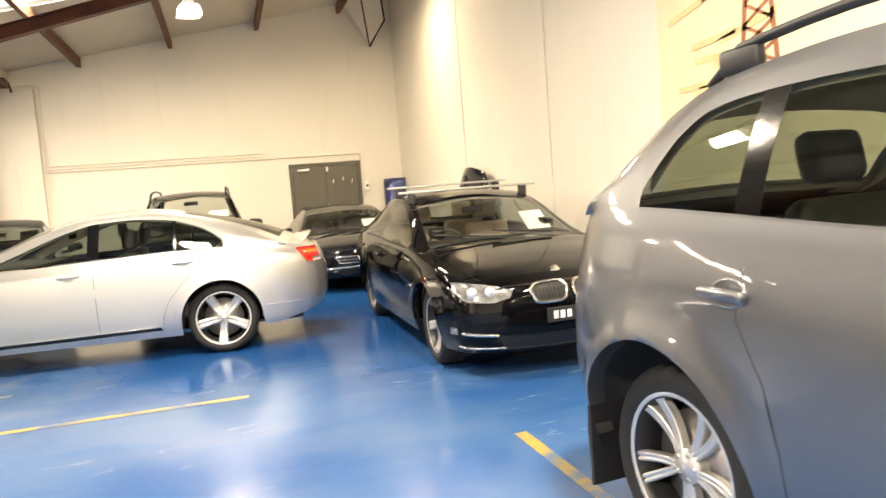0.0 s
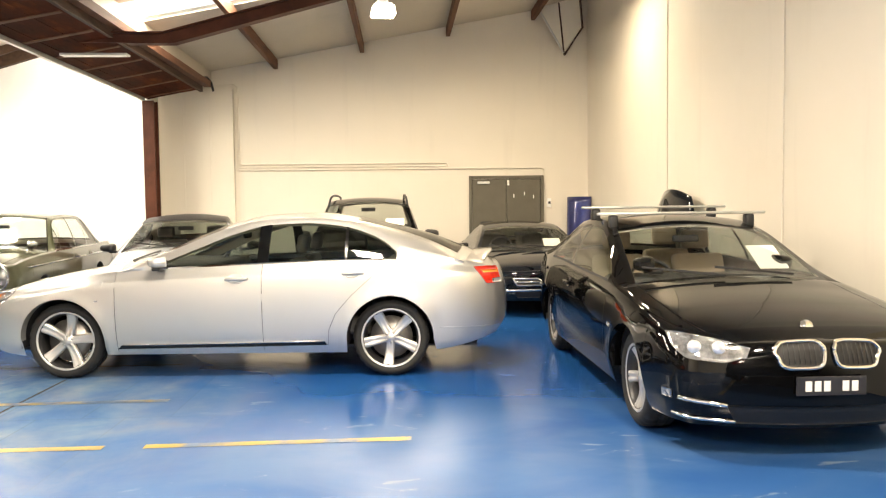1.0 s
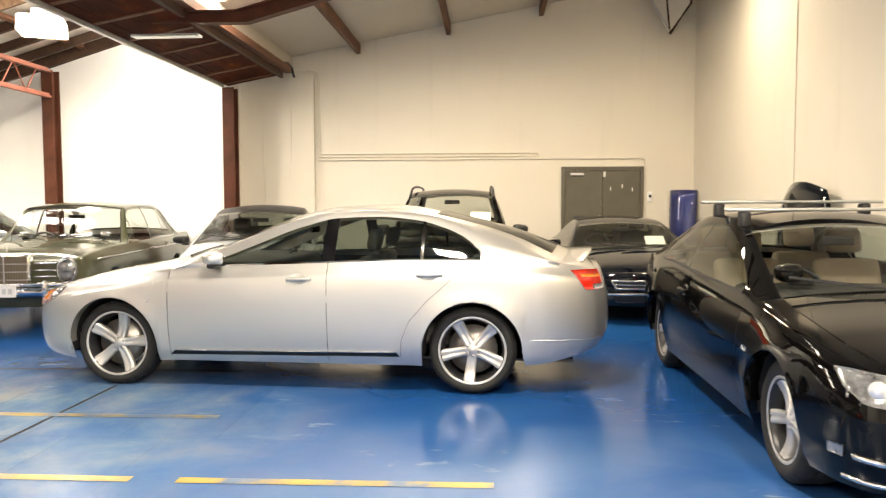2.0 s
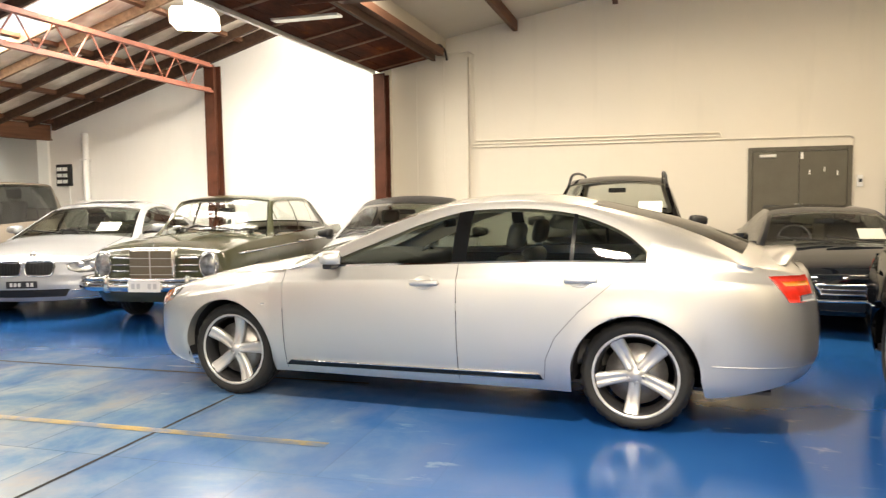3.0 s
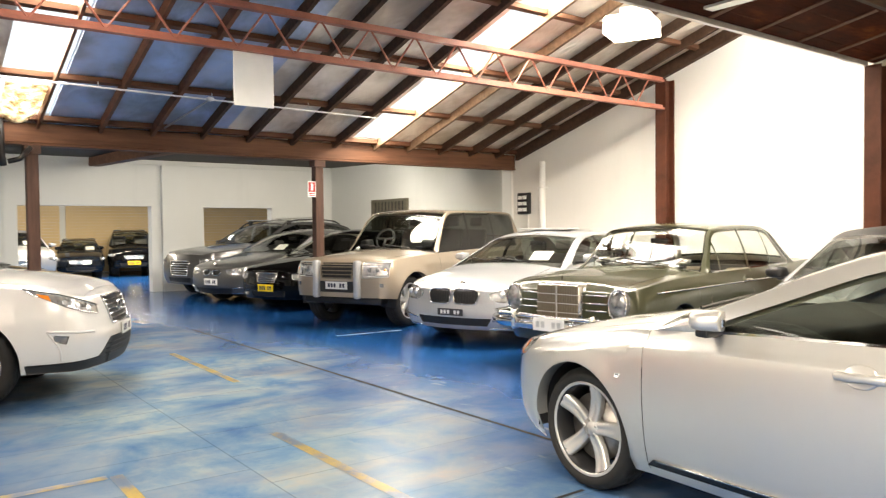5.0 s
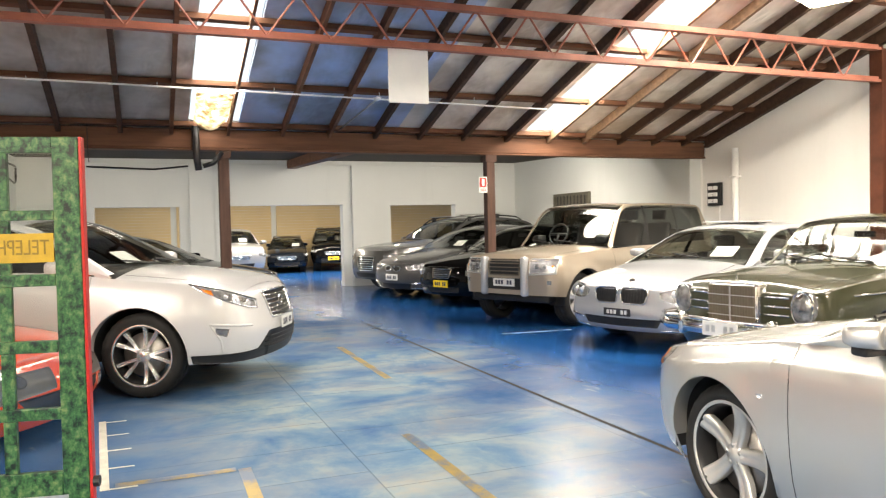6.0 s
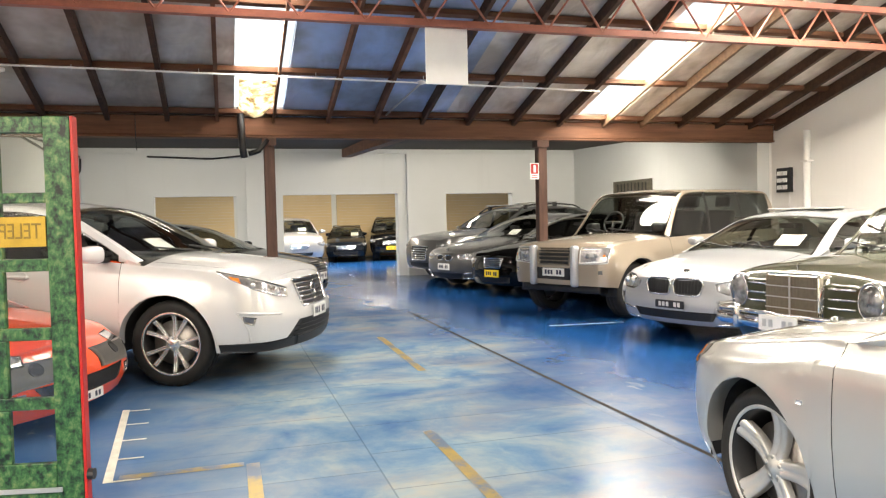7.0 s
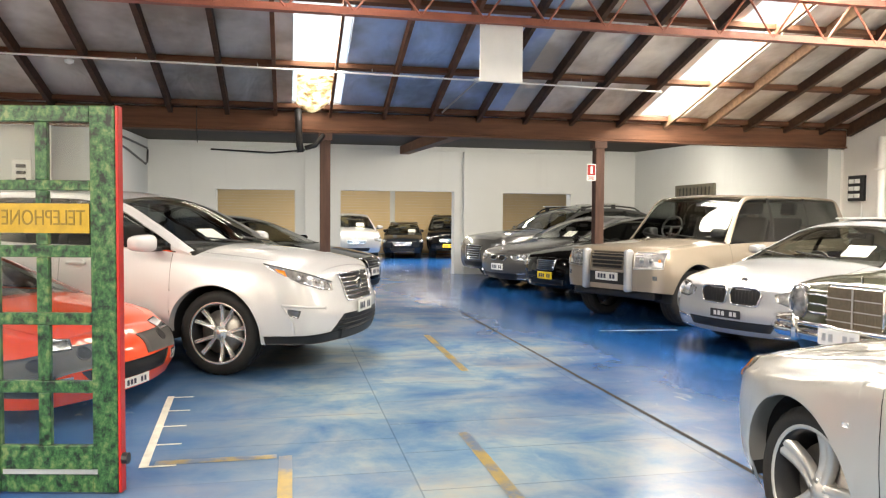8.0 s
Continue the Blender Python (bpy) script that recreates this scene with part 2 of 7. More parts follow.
def wall_paint(name, color, stain=0.25, scale=0.6):
    """Painted masonry: roller marks, faint stains and drips."""
    m, nt, b = shader(name)
    cloud = noise_tex(nt, scale, 6, 0.6)
    drip = noise_tex(nt, 1.6, 6, 0.6, stretch=(2.2, 2.2, 0.18))
    base = ramp(nt, cloud, ((0.3, tuple(c * 0.94 for c in color)), (0.7, color)))
    dirt = ramp(nt, drip, ((0.58, (0, 0, 0)), (0.85, (stain, stain, stain))))
    nt.links.new(mixc(nt, dirt, base, tuple(c * 0.62 for c in color)), b.inputs["Base Color"])
    b.inputs["Roughness"].default_value = 0.6
    bump(nt, b, noise_tex(nt, 60, 4), 0.12, 0.004)
    return m


def wood(name, color, stretch=(1, 1, 12), rough=0.65):
    m, nt, b = shader(name)
    g = noise_tex(nt, 2.5, 8, 0.65, stretch=stretch)
    c = ramp(nt, g, ((0.3, tuple(x * 0.55 for x in color)), (0.55, color), (0.75, tuple(min(1, x * 1.35) for x in color))))
    nt.links.new(c, b.inputs["Base Color"])
    b.inputs["Roughness"].default_value = rough
    b.inputs["Specular IOR Level"].default_value = 0.25
    bump(nt, b, g, 0.25, 0.006)
    return m


def rusty_board():
    """Dark red-brown boarding with orange rust bleeding through in patches."""
    m, nt, b = shader("rusty_boarding")
    patch = noise_tex(nt, 1.3, 5, 0.6, stretch=(2.0, 0.7, 1))
    fine = noise_tex(nt, 9, 6, 0.65, stretch=(3, 0.5, 1))
    c = ramp(nt, patch, ((0.36, (0.035, 0.009, 0.005)), (0.52, (0.085, 0.018, 0.007)), (0.68, (0.24, 0.070, 0.014))))
    nt.links.new(mixc(nt, 0.35, c, ramp(nt, fine, ((0.3, (0.010, 0.004, 0.003)), (0.7, (0.09, 0.024, 0.009))))), b.inputs["Base Color"])
    b.inputs["Roughness"].default_value = 0.7
    b.inputs["Specular IOR Level"].default_value = 0.03
    bump(nt, b, fine, 0.3, 0.008)
    return m


M = dict(
    floor=floor_paint(), line=line_paint(),
    white_line=plain("white_line_paint", (0.62, 0.62, 0.55), 0.4, vary=0.3, scale=9),
    cream=wall_paint("cream_wall", (0.76, 0.715, 0.625)),
    white=wall_paint("white_wall", (0.84, 0.83, 0.80), 0.12),
    grey=wall_paint("grey_wall", (0.66, 0.68, 0.67), 0.2),
    beige=plain("roller_door_beige", (0.62, 0.47, 0.26), 0.45, vary=0.06, scale=1.5),
    ceiling=wall_paint("ceiling_lining", (0.60, 0.55, 0.46), 0.35, 1.2),
    foil=foil_mat("roof_foil", (0.95, 0.90, 0.83)),
    dullfoil=foil_mat("dull_roof_foil", (0.70, 0.66, 0.61)),
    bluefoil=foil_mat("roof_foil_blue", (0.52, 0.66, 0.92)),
    rust=wood("red_oxide_steel", (0.085, 0.027, 0.014), (1, 1, 1), 0.55),
    boarding=rusty_board(),
    truss=plain("salmon_steel", (0.34, 0.115, 0.075), 0.5, 0.0, 0.25, 5),
    timber=wood("dark_roof_timber", (0.070, 0.038, 0.024), (6, 1, 6)),
    annexboard=wood("annex_ceiling_board", (0.026, 0.017, 0.012), (6, 1, 6)),
    redtimber=wood("reddish_beam_timber", (0.150, 0.068, 0.038), (2.2, 0.35, 5)),
    tanwood=wood("tan_roof_timber", (0.20, 0.125, 0.075), (6, 1, 6)),
    post=wood("brown_post", (0.10, 0.055, 0.042), (5, 5, 0.6)),
    door=plain("olive_grey_door", (0.105, 0.095, 0.07), 0.45, vary=0.1),
    darkmetal=plain("dark_metal", (0.03, 0.03, 0.032), 0.4, 0.5),
    galv=plain("galvanised_pipe", (0.62, 0.62, 0.60), 0.35, 0.7),
    whiteplastic=plain("white_plastic", (0.88, 0.88, 0.86), 0.4, vary=0.04),
    paper=plain("paper_sheet", (0.85, 0.84, 0.80), 0.7, vary=0.05, grain=0),
    rubber=plain("tyre_rubber", (0.011, 0.0105, 0.010), 0.75, vary=0.25, scale=12, grain=0.3),
    blackplastic=plain("black_plastic", (0.014, 0.014, 0.015), 0.5, vary=0.2, scale=20),
    cabin=plain("cabin_trim", (0.035, 0.034, 0.032), 0.7, vary=0.2, scale=15),
    leather=plain("grey_leather", (0.10, 0.095, 0.088), 0.5, vary=0.15, scale=12),
    headliner=plain("cream_headliner", (0.58, 0.54, 0.46), 0.8, vary=0.05, scale=10),
    tan=plain("tan_leather", (0.42, 0.33, 0.24), 0.5, vary=0.12, scale=12),
    alloy=plain("alloy_silver", (0.60, 0.59, 0.57), 0.28, 0.65, 0.06, 8, 0.02),
    machined=plain("machined_alloy", (0.80, 0.79, 0.77), 0.18, 0.75, 0.05, 8, 0.01),
    disc=plain("brake_disc", (0.35, 0.33, 0.31), 0.35, 0.9, 0.2, 30),
    chrome=plain("chrome", (0.82, 0.82, 0.80), 0.08, 1.0, 0.03, 4, 0),
    lamp=plain("headlamp_reflector", (0.26, 0.265, 0.27), 0.14, 0.6, 0.75, 18, 0.0, 1.0),
    lampbright=plain("headlamp_clear_reflector", (0.55, 0.55, 0.56), 0.12, 0.7, 0.5, 24, 0.0, 1.0),
    lens=plain("headlamp_bulb", (0.85, 0.86, 0.88), 0.05, 0.6, 0.1, 40, 0, 1.0),
    red=plain("tail_lamp_red", (0.62, 0.025, 0.012), 0.12, 0.0, 0.2, 22, 0, 1.0),
    amber=plain("amber_lens", (0.80, 0.22, 0.02), 0.12, 0.0, 0.12, 22, 0, 1.0),
    jointfill=plain("joint_dirt", (0.012, 0.013, 0.016), 0.95, vary=0.4, scale=5, grain=0.3),
    film=dirty_film(),
    mesh=plain("grille_black", (0.005, 0.005, 0.0055), 0.5, 0.0, 0.2, 30),
    plate=plain("plate_white", (0.70, 0.70, 0.68), 0.4, vary=0.05),
    plateyellow=plain("plate_yellow", (0.75, 0.55, 0.02), 0.4, vary=0.05),
    platedark=plain("plate_black", (0.02, 0.02, 0.025), 0.4),
    glossblack=plain("gloss_black_trim", (0.003, 0.003, 0.003), 0.12, vary=0.1),
    radiator=plain("radiator_mesh_taupe", (0.17, 0.14, 0.10), 0.45, 0.2, 0.15, 30),
    ink=plain("sign_ink", (0.025, 0.03, 0.06), 0.5), signink=plain("sign_brown_ink", (0.20, 0.13, 0.012), 0.5),
    nosegrey=plain("nose_grey_plastic", (0.085, 0.08, 0.075), 0.4, vary=0.12),
    glass=glass_mat("car_glass", (0.44, 0.48, 0.44)),
    darkglass=glass_mat("tinted_car_glass", (0.22, 0.23, 0.22)),
    clear=glass_mat("clear_glass", (0.85, 0.88, 0.86)),
    pane=glass_mat("kiosk_glass", (0.86, 0.88, 0.86)),
    silver=car_paint("silver_paint", (0.64, 0.63, 0.60), 0.78, 0.36),
    whitesilver=car_paint("pale_silver_paint", (0.44, 0.455, 0.48), 0.45, 0.30),
    pearl=car_paint("pearl_silver_paint", (0.66, 0.66, 0.67), 0.20, 0.30),
    black=car_paint("black_paint", (0.002, 0.002, 0.0022), 0.0, 0.3, 0.0, 0.0, 1.36),
    navy=car_paint("dark_blue_paint", (0.004, 0.006, 0.010), 0.0, 0.3, 0.004, 0.0, 1.45),
    greyblue=car_paint("grey_metallic_paint", (0.158, 0.160, 0.167), 0.80, 0.36),
    gold=car_paint("champagne_paint", (0.37, 0.31, 0.245), 0.45, 0.32),
    olive=car_paint("olive_green_paint", (0.046, 0.050, 0.026), 0.0, 0.3, 0.03),
    graphite=car_paint("graphite_paint", (0.098, 0.098, 0.100), 0.6, 0.34),
    sheet=sheet_mat(), green=mottled_green(), lampglow=glow("lamp_lens", (1.0, 0.93, 0.80), 14.0), lampshade=glow("lamp_diffuser", (1.0, 0.95, 0.85), 3.5),
    redpaint=plain("red_paint", (0.42, 0.02, 0.015), 0.35), signyellow=plain("sign_yellow", (0.44, 0.28, 0.02), 0.4, vary=0.2, scale=14),
    mural=wall_paint("mural_ground", (0.78, 0.68, 0.46), 0.3), muraltower=plain("mural_tower_paint", (0.34, 0.13, 0.06), 0.6, vary=0.3),
    muralleaf=plain("mural_branch_paint", (0.72, 0.54, 0.28), 0.6, vary=0.2),
    orange=car_paint("orange_red_paint", (0.80, 0.075, 0.014), 0.0, 0.3),
    bluepanel=car_paint("blue_panel_paint", (0.02, 0.03, 0.14), 0.3, 0.3),
)

# ---------------------------------------------------------------- building helpers


def obj(name, me, parent=None, label=""):
    ob = new(name, me)
    if parent is not None:
        ob.parent = parent
    if label:
        tagged(ob, label)
    return ob


def part(name, bm, material, parent=None, label="", smooth=False):
    """Links a bmesh as one mesh object under its thing."""
    me = bpy.data.meshes.new(name)
    bm.to_mesh(me)
    bm.free()
    me.materials.append(material)
    if smooth:
        me.shade_smooth()
    return obj(name, me, parent, label)


def mesh_part(name, verts, faces, material, parent=None, label="", smooth=True):
    me = bpy.data.meshes.new(name)
    me.from_pydata([tuple(v) for v in verts], [], faces)
    me.materials.append(material)
    if smooth:
        me.shade_smooth()
    me.update()
    return obj(name, me, parent, label)


def box_bm(x0, y0, z0, x1, y1, z1, bevel=0.0, seg=2, bm=None):
    bm = bm or bmesh.new()
    made = bmesh.ops.create_cube(bm, size=1.0)["verts"]
    for v in made:
        v.co = Vector(((x0 + x1) / 2 + v.co.x * (x1 - x0), (y0 + y1) / 2 + v.co.y * (y1 - y0), (z0 + z1) / 2 + v.co.z * (z1 - z0)))
    if bevel:
        es = list({e for v in made for e in v.link_edges})
        bmesh.ops.bevel(bm, geom=es, offset=bevel, segments=seg, affect="EDGES", profile=0.5)
    return bm


def tube_bm(pts, r, seg=8, bm=None, closed=False):
    """A round bar along a polyline."""
    bm = bm or bmesh.new()
    pts = [Vector(p) for p in pts]
    rings = []
    for i, p in enumerate(pts):
        a = pts[max(0, i - 1)]
        b = pts[min(len(pts) - 1, i + 1)]
        d = (b - a).normalized()
        side = d.cross(Vector((0, 0, 1)) if abs(d.z) < 0.9 else Vector((1, 0, 0))).normalized()
        up = side.cross(d)
        rings.append([bm.verts.new(p + r * (math.cos(t) * side + math.sin(t) * up)) for t in (2 * math.pi * k / seg for k in range(seg))])
    for a, b in zip(rings, rings[1:]):
        for k in range(seg):
            bm.faces.new((a[k], a[(k + 1) % seg], b[(k + 1) % seg], b[k]))
    bm.faces.new(rings[0][::-1])
    bm.faces.new(rings[-1])
    return bm


def prism_bm(poly, axis, a, b, bm=None):
    """A flat polygon (two coordinates) drawn out along axis from a to b."""
    bm = bm or bmesh.new()

    def at(p, t):
        return {"x": (t, p[0], p[1]), "y": (p[0], t, p[1]), "z": (p[0], p[1], t)}[axis]
    lo = [bm.verts.new(at(p, a)) for p in poly]
    hi = [bm.verts.new(at(p, b)) for p in poly]
    bm.faces.new(lo[::-1])
    bm.faces.new(hi)
    for k in range(len(poly)):
        j = (k + 1) % len(poly)
        bm.faces.new((lo[k], lo[j], hi[j], hi[k]))
    bmesh.ops.recalc_face_normals(bm, faces=bm.faces)
    return bm


def thing(name, label, category, m=None, group="", kind=""):
    e = new(name)
    e.empty_display_size = 0.2
    if m is not None:
        e.matrix_basis = m
    return tagged(e, label, category, group, kind)


def solid(name, bm, material, label, category="", group="", kind="", smooth=False, m=None):
    ob = part(name, bm, material, None, "", smooth)
    if m is not None:
        ob.matrix_basis = m
    return tagged(ob, label, category, group, kind)

# ---------------------------------------------------------------- the large structure


def struct(name, bm, material, label):
    return solid(name, bm, material, label, kind="structure")


def slab_between(name, x0, x1, y0, y1, zf, thick, material, label):
    """A sloping roof sheet whose underside is zf(x)."""
    return struct(name, prism_bm([(x0, zf(x0)), (x1, zf(x1)), (x1, zf(x1) + thick), (x0, zf(x0) + thick)], "y", y0, y1), material, label)


struct("floor", box_bm(FAR_X - 0.3, BACK - 0.3, -0.2, RIGHT + 0.3, 19.3, 0.0), M["floor"],
       "glossy blue epoxy floor worn pale in the driving lane")

# walls
T = 0.25
struct("wall_north_1", prism_bm([(-4.45, 0), (RIGHT, 0), (RIGHT, roof_a(RIGHT) + 0.1), (-4.45, roof_a(-4.45) + 0.1)], "y", WALL_A, WALL_A + T), M["cream"],
       "cream painted masonry wall with conduits and a double door")
struct("wall_north_2", prism_bm([(BEAM_X, 0), (-4.45, 0), (-4.45, roof_b(-4.45) + 0.1), (BEAM_X, roof_b(BEAM_X) + 0.1)], "y", WALL_B, WALL_B + T), M["white"],
       "bright white painted gable wall behind the parked cars")
struct("wall_return", box_bm(-4.70, WALL_B + T + 0.003, 0, -4.453, WALL_A + T, 5.0), M["cream"], "short cream wall return beside the steel column")
struct("wall_east", box_bm(RIGHT, BACK, 0, RIGHT + T, WALL_A + T, roof_a(RIGHT) + 0.1), M["cream"], "tall cream side wall with a faded mural patch")
struct("wall_south", box_bm(-4.45, BACK - T, 0, RIGHT, BACK, 6.0), M["cream"], "plain cream wall closing the hall")
struct("wall_west_return", box_bm(-4.45 - T, BACK, 0, -4.45, SOUTH, 5.2), M["cream"], "plain cream wall closing the hall")
struct("wall_south_west", box_bm(BEAM_X - 0.2, SOUTH - T, 0, -4.45 - T, SOUTH, 5.2), M["white"], "plain white wall closing the hall")
NORTH_X = 15.25                    # inner face of the annex's north wall
ANNEX_S = 3.2
struct("wall_far_north", box_bm(FAR_X, 19.0, 0, ANNEX_X - 0.3, 19.0 + T, 3.6), M["grey"], "wall closing the far room")
struct("wall_annex_north", box_bm(ANNEX_X - 0.3, NORTH_X, 0, BEAM_X - 0.003, NORTH_X + T, 3.6), M["grey"], "pale grey annex wall with a small barred window")
struct("wall_annex_south", box_bm(FAR_X, ANNEX_S - T, 0, BEAM_X, ANNEX_S, 3.6), M["grey"], "pale grey annex side wall")
struct("wall_annex_stub", box_bm(BEAM_X - 0.2, SOUTH, 0, BEAM_X - 0.003, ANNEX_S - T - 0.003, 3.6), M["grey"], "pale grey wall stub beside the beam")
struct("wall_corner", box_bm(BEAM_X - 0.3, NORTH_X + T + 0.003, 0, BEAM_X - 0.001, WALL_B + T, 3.6), M["white"], "short white wall closing the corner beside the beam")
struct("wall_far", box_bm(FAR_X - T, ANNEX_S - T, 0, FAR_X - 0.003, 19.0 + T, 3.6), M["grey"], "wall closing the far room")


def wall_with_openings(name, x0, x1, y0, y1, top, holes, material, label):
    """A wall across the hall with rectangular openings (y from, y to, sill, head)."""
    bm = bmesh.new()
    y = y0
    for a, b, lo, hi in holes:
        box_bm(x0, y, 0, x1, a, top, bm=bm)
        box_bm(x0, a, hi, x1, b, top, bm=bm)
        if lo:
            box_bm(x0, a, 0, x1, b, lo, bm=bm)
        y = b
    box_bm(x0, y, 0, x1, y1, top, bm=bm)
    bmesh.ops.remove_doubles(bm, verts=bm.verts, dist=1e-5)
    return struct(name, bm, material, label)


wall_with_openings("wall_annex_west", ANNEX_X - 0.3, ANNEX_X, ANNEX_S, 19.0, 3.04,
                   ((4.71, 6.52, 0, 2.04), (7.59, 10.40, 0, 2.05), (11.66, 13.47, 0, 2.03)), M["grey"],
                   "pale grey cross wall with three wide openings")
for y0, y1 in ((6.74, 7.28), (10.62, 11.20)):
    struct("wall_pier", box_bm(ANNEX_X + 0.003, y0, 0, ANNEX_X + 0.14, y1, 3.03), M["grey"], "pale grey masonry pier")
struct("wall_ledge", box_bm(ANNEX_X - 0.12, ANNEX_S, 3.045, ANNEX_X - 0.02, NORTH_X, 3.22), M["grey"], "pale upper wall strip under the low ceiling")

# roller doors closing the far room
rd = thing("door_1", "beige steel roller doors closing the far room", "door", kind="structure")
for a, b in ((3.4, 6.6), (6.9, 10.2), (10.5, 14.3), (14.6, 18.9)):
    bm = bmesh.new()
    for k in range(26):
        z = 0.02 + k * 0.105
        box_bm(FAR_X + 0.02, a, z, FAR_X + 0.05 + 0.012 * (k % 2), b, z + 0.100, bm=bm)
    part("curtain", bm, M["beige"], rd, "ribbed beige roller curtain")
    part("guide_rail", box_bm(FAR_X + 0.003, a - 0.1, 0, FAR_X + 0.09, a - 0.004, 2.8), M["beige"], rd)
struct("wall_strip_far", box_bm(FAR_X, ANNEX_S, 2.80, FAR_X + 0.1, 19.0, 3.5), M["beige"], "beige lintel over the roller doors")

# roofs
for y0, y1, mt, lab in ((BACK, 11.62, "ceiling", ""), (12.55, WALL_A, "ceiling", "")):
    slab_between("ceiling_east", -4.3, RIGHT + T, y0, y1, roof_a, 0.08, M["ceiling"], "pale stained roof lining on the eastern bay")
slab_between("ceiling_east_mid", -1.35, RIGHT + T, 11.62, 12.55, roof_a, 0.08, M["ceiling"], "pale stained roof lining on the eastern bay")
slab_between("ceiling_east_bar", -2.42, -2.34, 11.62, 12.55, roof_a, 0.06, M["timber"], "timber bar between the roof lights")
slab_between("ceiling_east_end", -4.3, -3.75, 11.62, 12.55, roof_a, 0.08, M["ceiling"], "pale stained roof lining on the eastern bay")
X0, X1 = BEAM_X - 0.12, -4.3
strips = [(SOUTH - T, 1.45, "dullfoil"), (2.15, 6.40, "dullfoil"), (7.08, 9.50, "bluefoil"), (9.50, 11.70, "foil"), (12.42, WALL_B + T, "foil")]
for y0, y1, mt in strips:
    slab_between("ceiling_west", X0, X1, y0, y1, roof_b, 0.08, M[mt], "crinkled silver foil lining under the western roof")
for y0, y1 in ROOF_LIGHTS_B:
    slab_between("ceiling_west_end", -5.75, X1, y0, y1, roof_b, 0.08, M["foil"], "crinkled silver foil lining under the western roof")
    slab_between("ceiling_west_foot", X0, -11.25, y0, y1, roof_b, 0.08, M["foil"], "crinkled silver foil lining under the western roof")
bm = box_bm(-4.42, BACK, 3.62, -4.30, 12.75, roof_b(-4.3))
box_bm(-4.42, 15.35, 3.62, -4.30, WALL_B - 0.003, roof_b(-4.3), bm=bm)
box_bm(-4.42, 12.75, 3.62, -4.30, 15.35, 4.12, bm=bm)
struct("wall_valley", bm, M["timber"], "boarded upstand between the two roofs")
clere = thing("window_2", "milky glazed clerestory strip between the two roofs", "window", kind="structure")
for k in range(3):
    y0 = 12.755 + k * 0.867
    part("pane", box_bm(-4.37, y0, 4.125, -4.364, y0 + 0.80, roof_b(-4.3) - 0.02), M["sheet"], clere)
    part("glazing_bar", box_bm(-4.40, y0 + 0.803, 4.125, -4.34, y0 + 0.862, roof_b(-4.3) - 0.02), M["timber"], clere)
struct("ceiling_annex", prism_bm([(ANNEX_X - 0.3, 3.16), (BEAM_X - 0.08, 2.96), (BEAM_X - 0.08, 3.04), (ANNEX_X - 0.3, 3.28)], "y", ANNEX_S, NORTH_X), M["annexboard"],
       "low dark boarded annex ceiling")
struct("ceiling_far", box_bm(FAR_X, ANNEX_S, 3.4, ANNEX_X - 0.3, 19.0, 3.5), M["grey"], "plain ceiling of the far room")

# timbers of the western roof
roof_frame = thing("trim_rafters", "dark timber rafters and battens under the western roof", "rafters", kind="structure")
for y, wide, mt in ((1.78, 0.055, "timber"), (2.52, 0.055, "timber"), (3.25, 0.055, "timber"), (3.98, 0.06, "timber"), (4.75, 0.06, "timber"), (5.51, 0.06, "timber"), (6.17, 0.05, "redtimber"),
                    (6.94, 0.035, "redtimber"), (7.72, 0.045, "redtimber"), (8.42, 0.05, "redtimber"), (9.14, 0.05, "timber"), (9.87, 0.06, "timber"), (10.62, 0.06, "timber"),
                    (11.40, 0.06, "timber"), (12.20, 0.05, "tanwood"), (12.90, 0.05, "tanwood"), (13.62, 0.06, "timber"), (14.35, 0.055, "timber"), (15.02, 0.055, "timber")):
    dz = -0.15
    poly = [(BEAM_X, roof_b(BEAM_X) + dz), (-4.45, roof_b(-4.45) + dz), (-4.45, roof_b(-4.45) - 0.003), (BEAM_X, roof_b(BEAM_X) - 0.003)]
    part("rafter", prism_bm(poly, "y", y - wide / 2, y + wide / 2), M[mt], roof_frame)
for xb in (-11.18, -10.0, -8.55, -7.0, -5.7):
    zb = roof_b(xb)
    part("batten", prism_bm([(xb - 0.035, zb - 0.085), (xb + 0.035, zb - 0.065), (xb + 0.035, zb - 0.004), (xb - 0.035, zb - 0.024)], "y", SOUTH, WALL_B), M["redtimber"], roof_frame)
part("wall_plate", prism_bm([(-11.2, roof_b(-11.2) - 0.2), (-4.5, roof_b(-4.5) - 0.2), (-4.5, roof_b(-4.5)), (-11.2, roof_b(-11.2))], "y", WALL_B - 0.09, WALL_B - 0.004), M["timber"], roof_frame)

# beam on posts at the foot of the western roof
eave = thing("trim_beam", "heavy red-brown timber beam on steel posts", "beam", kind="structure")
part("beam", box_bm(BEAM_X - 0.10, SOUTH, 2.64, BEAM_X + 0.08, WALL_B - 0.02, 2.91, 0.012), M["redtimber"], eave)
part("bottom_flange", box_bm(BEAM_X - 0.12, SOUTH, 2.61, BEAM_X + 0.10, WALL_B - 0.02, 2.637), M["redtimber"], eave)
for yp in (6.87, 11.12):
    bm = box_bm(BEAM_X - 0.075, yp - 0.075, 0, BEAM_X + 0.075, yp + 0.075, 2.607, 0.012)
    box_bm(BEAM_X - 0.1, yp - 0.1, 2.50, BEAM_X + 0.1, yp + 0.1, 2.604, bm=bm)
    part("post", bm, M["post"], eave)
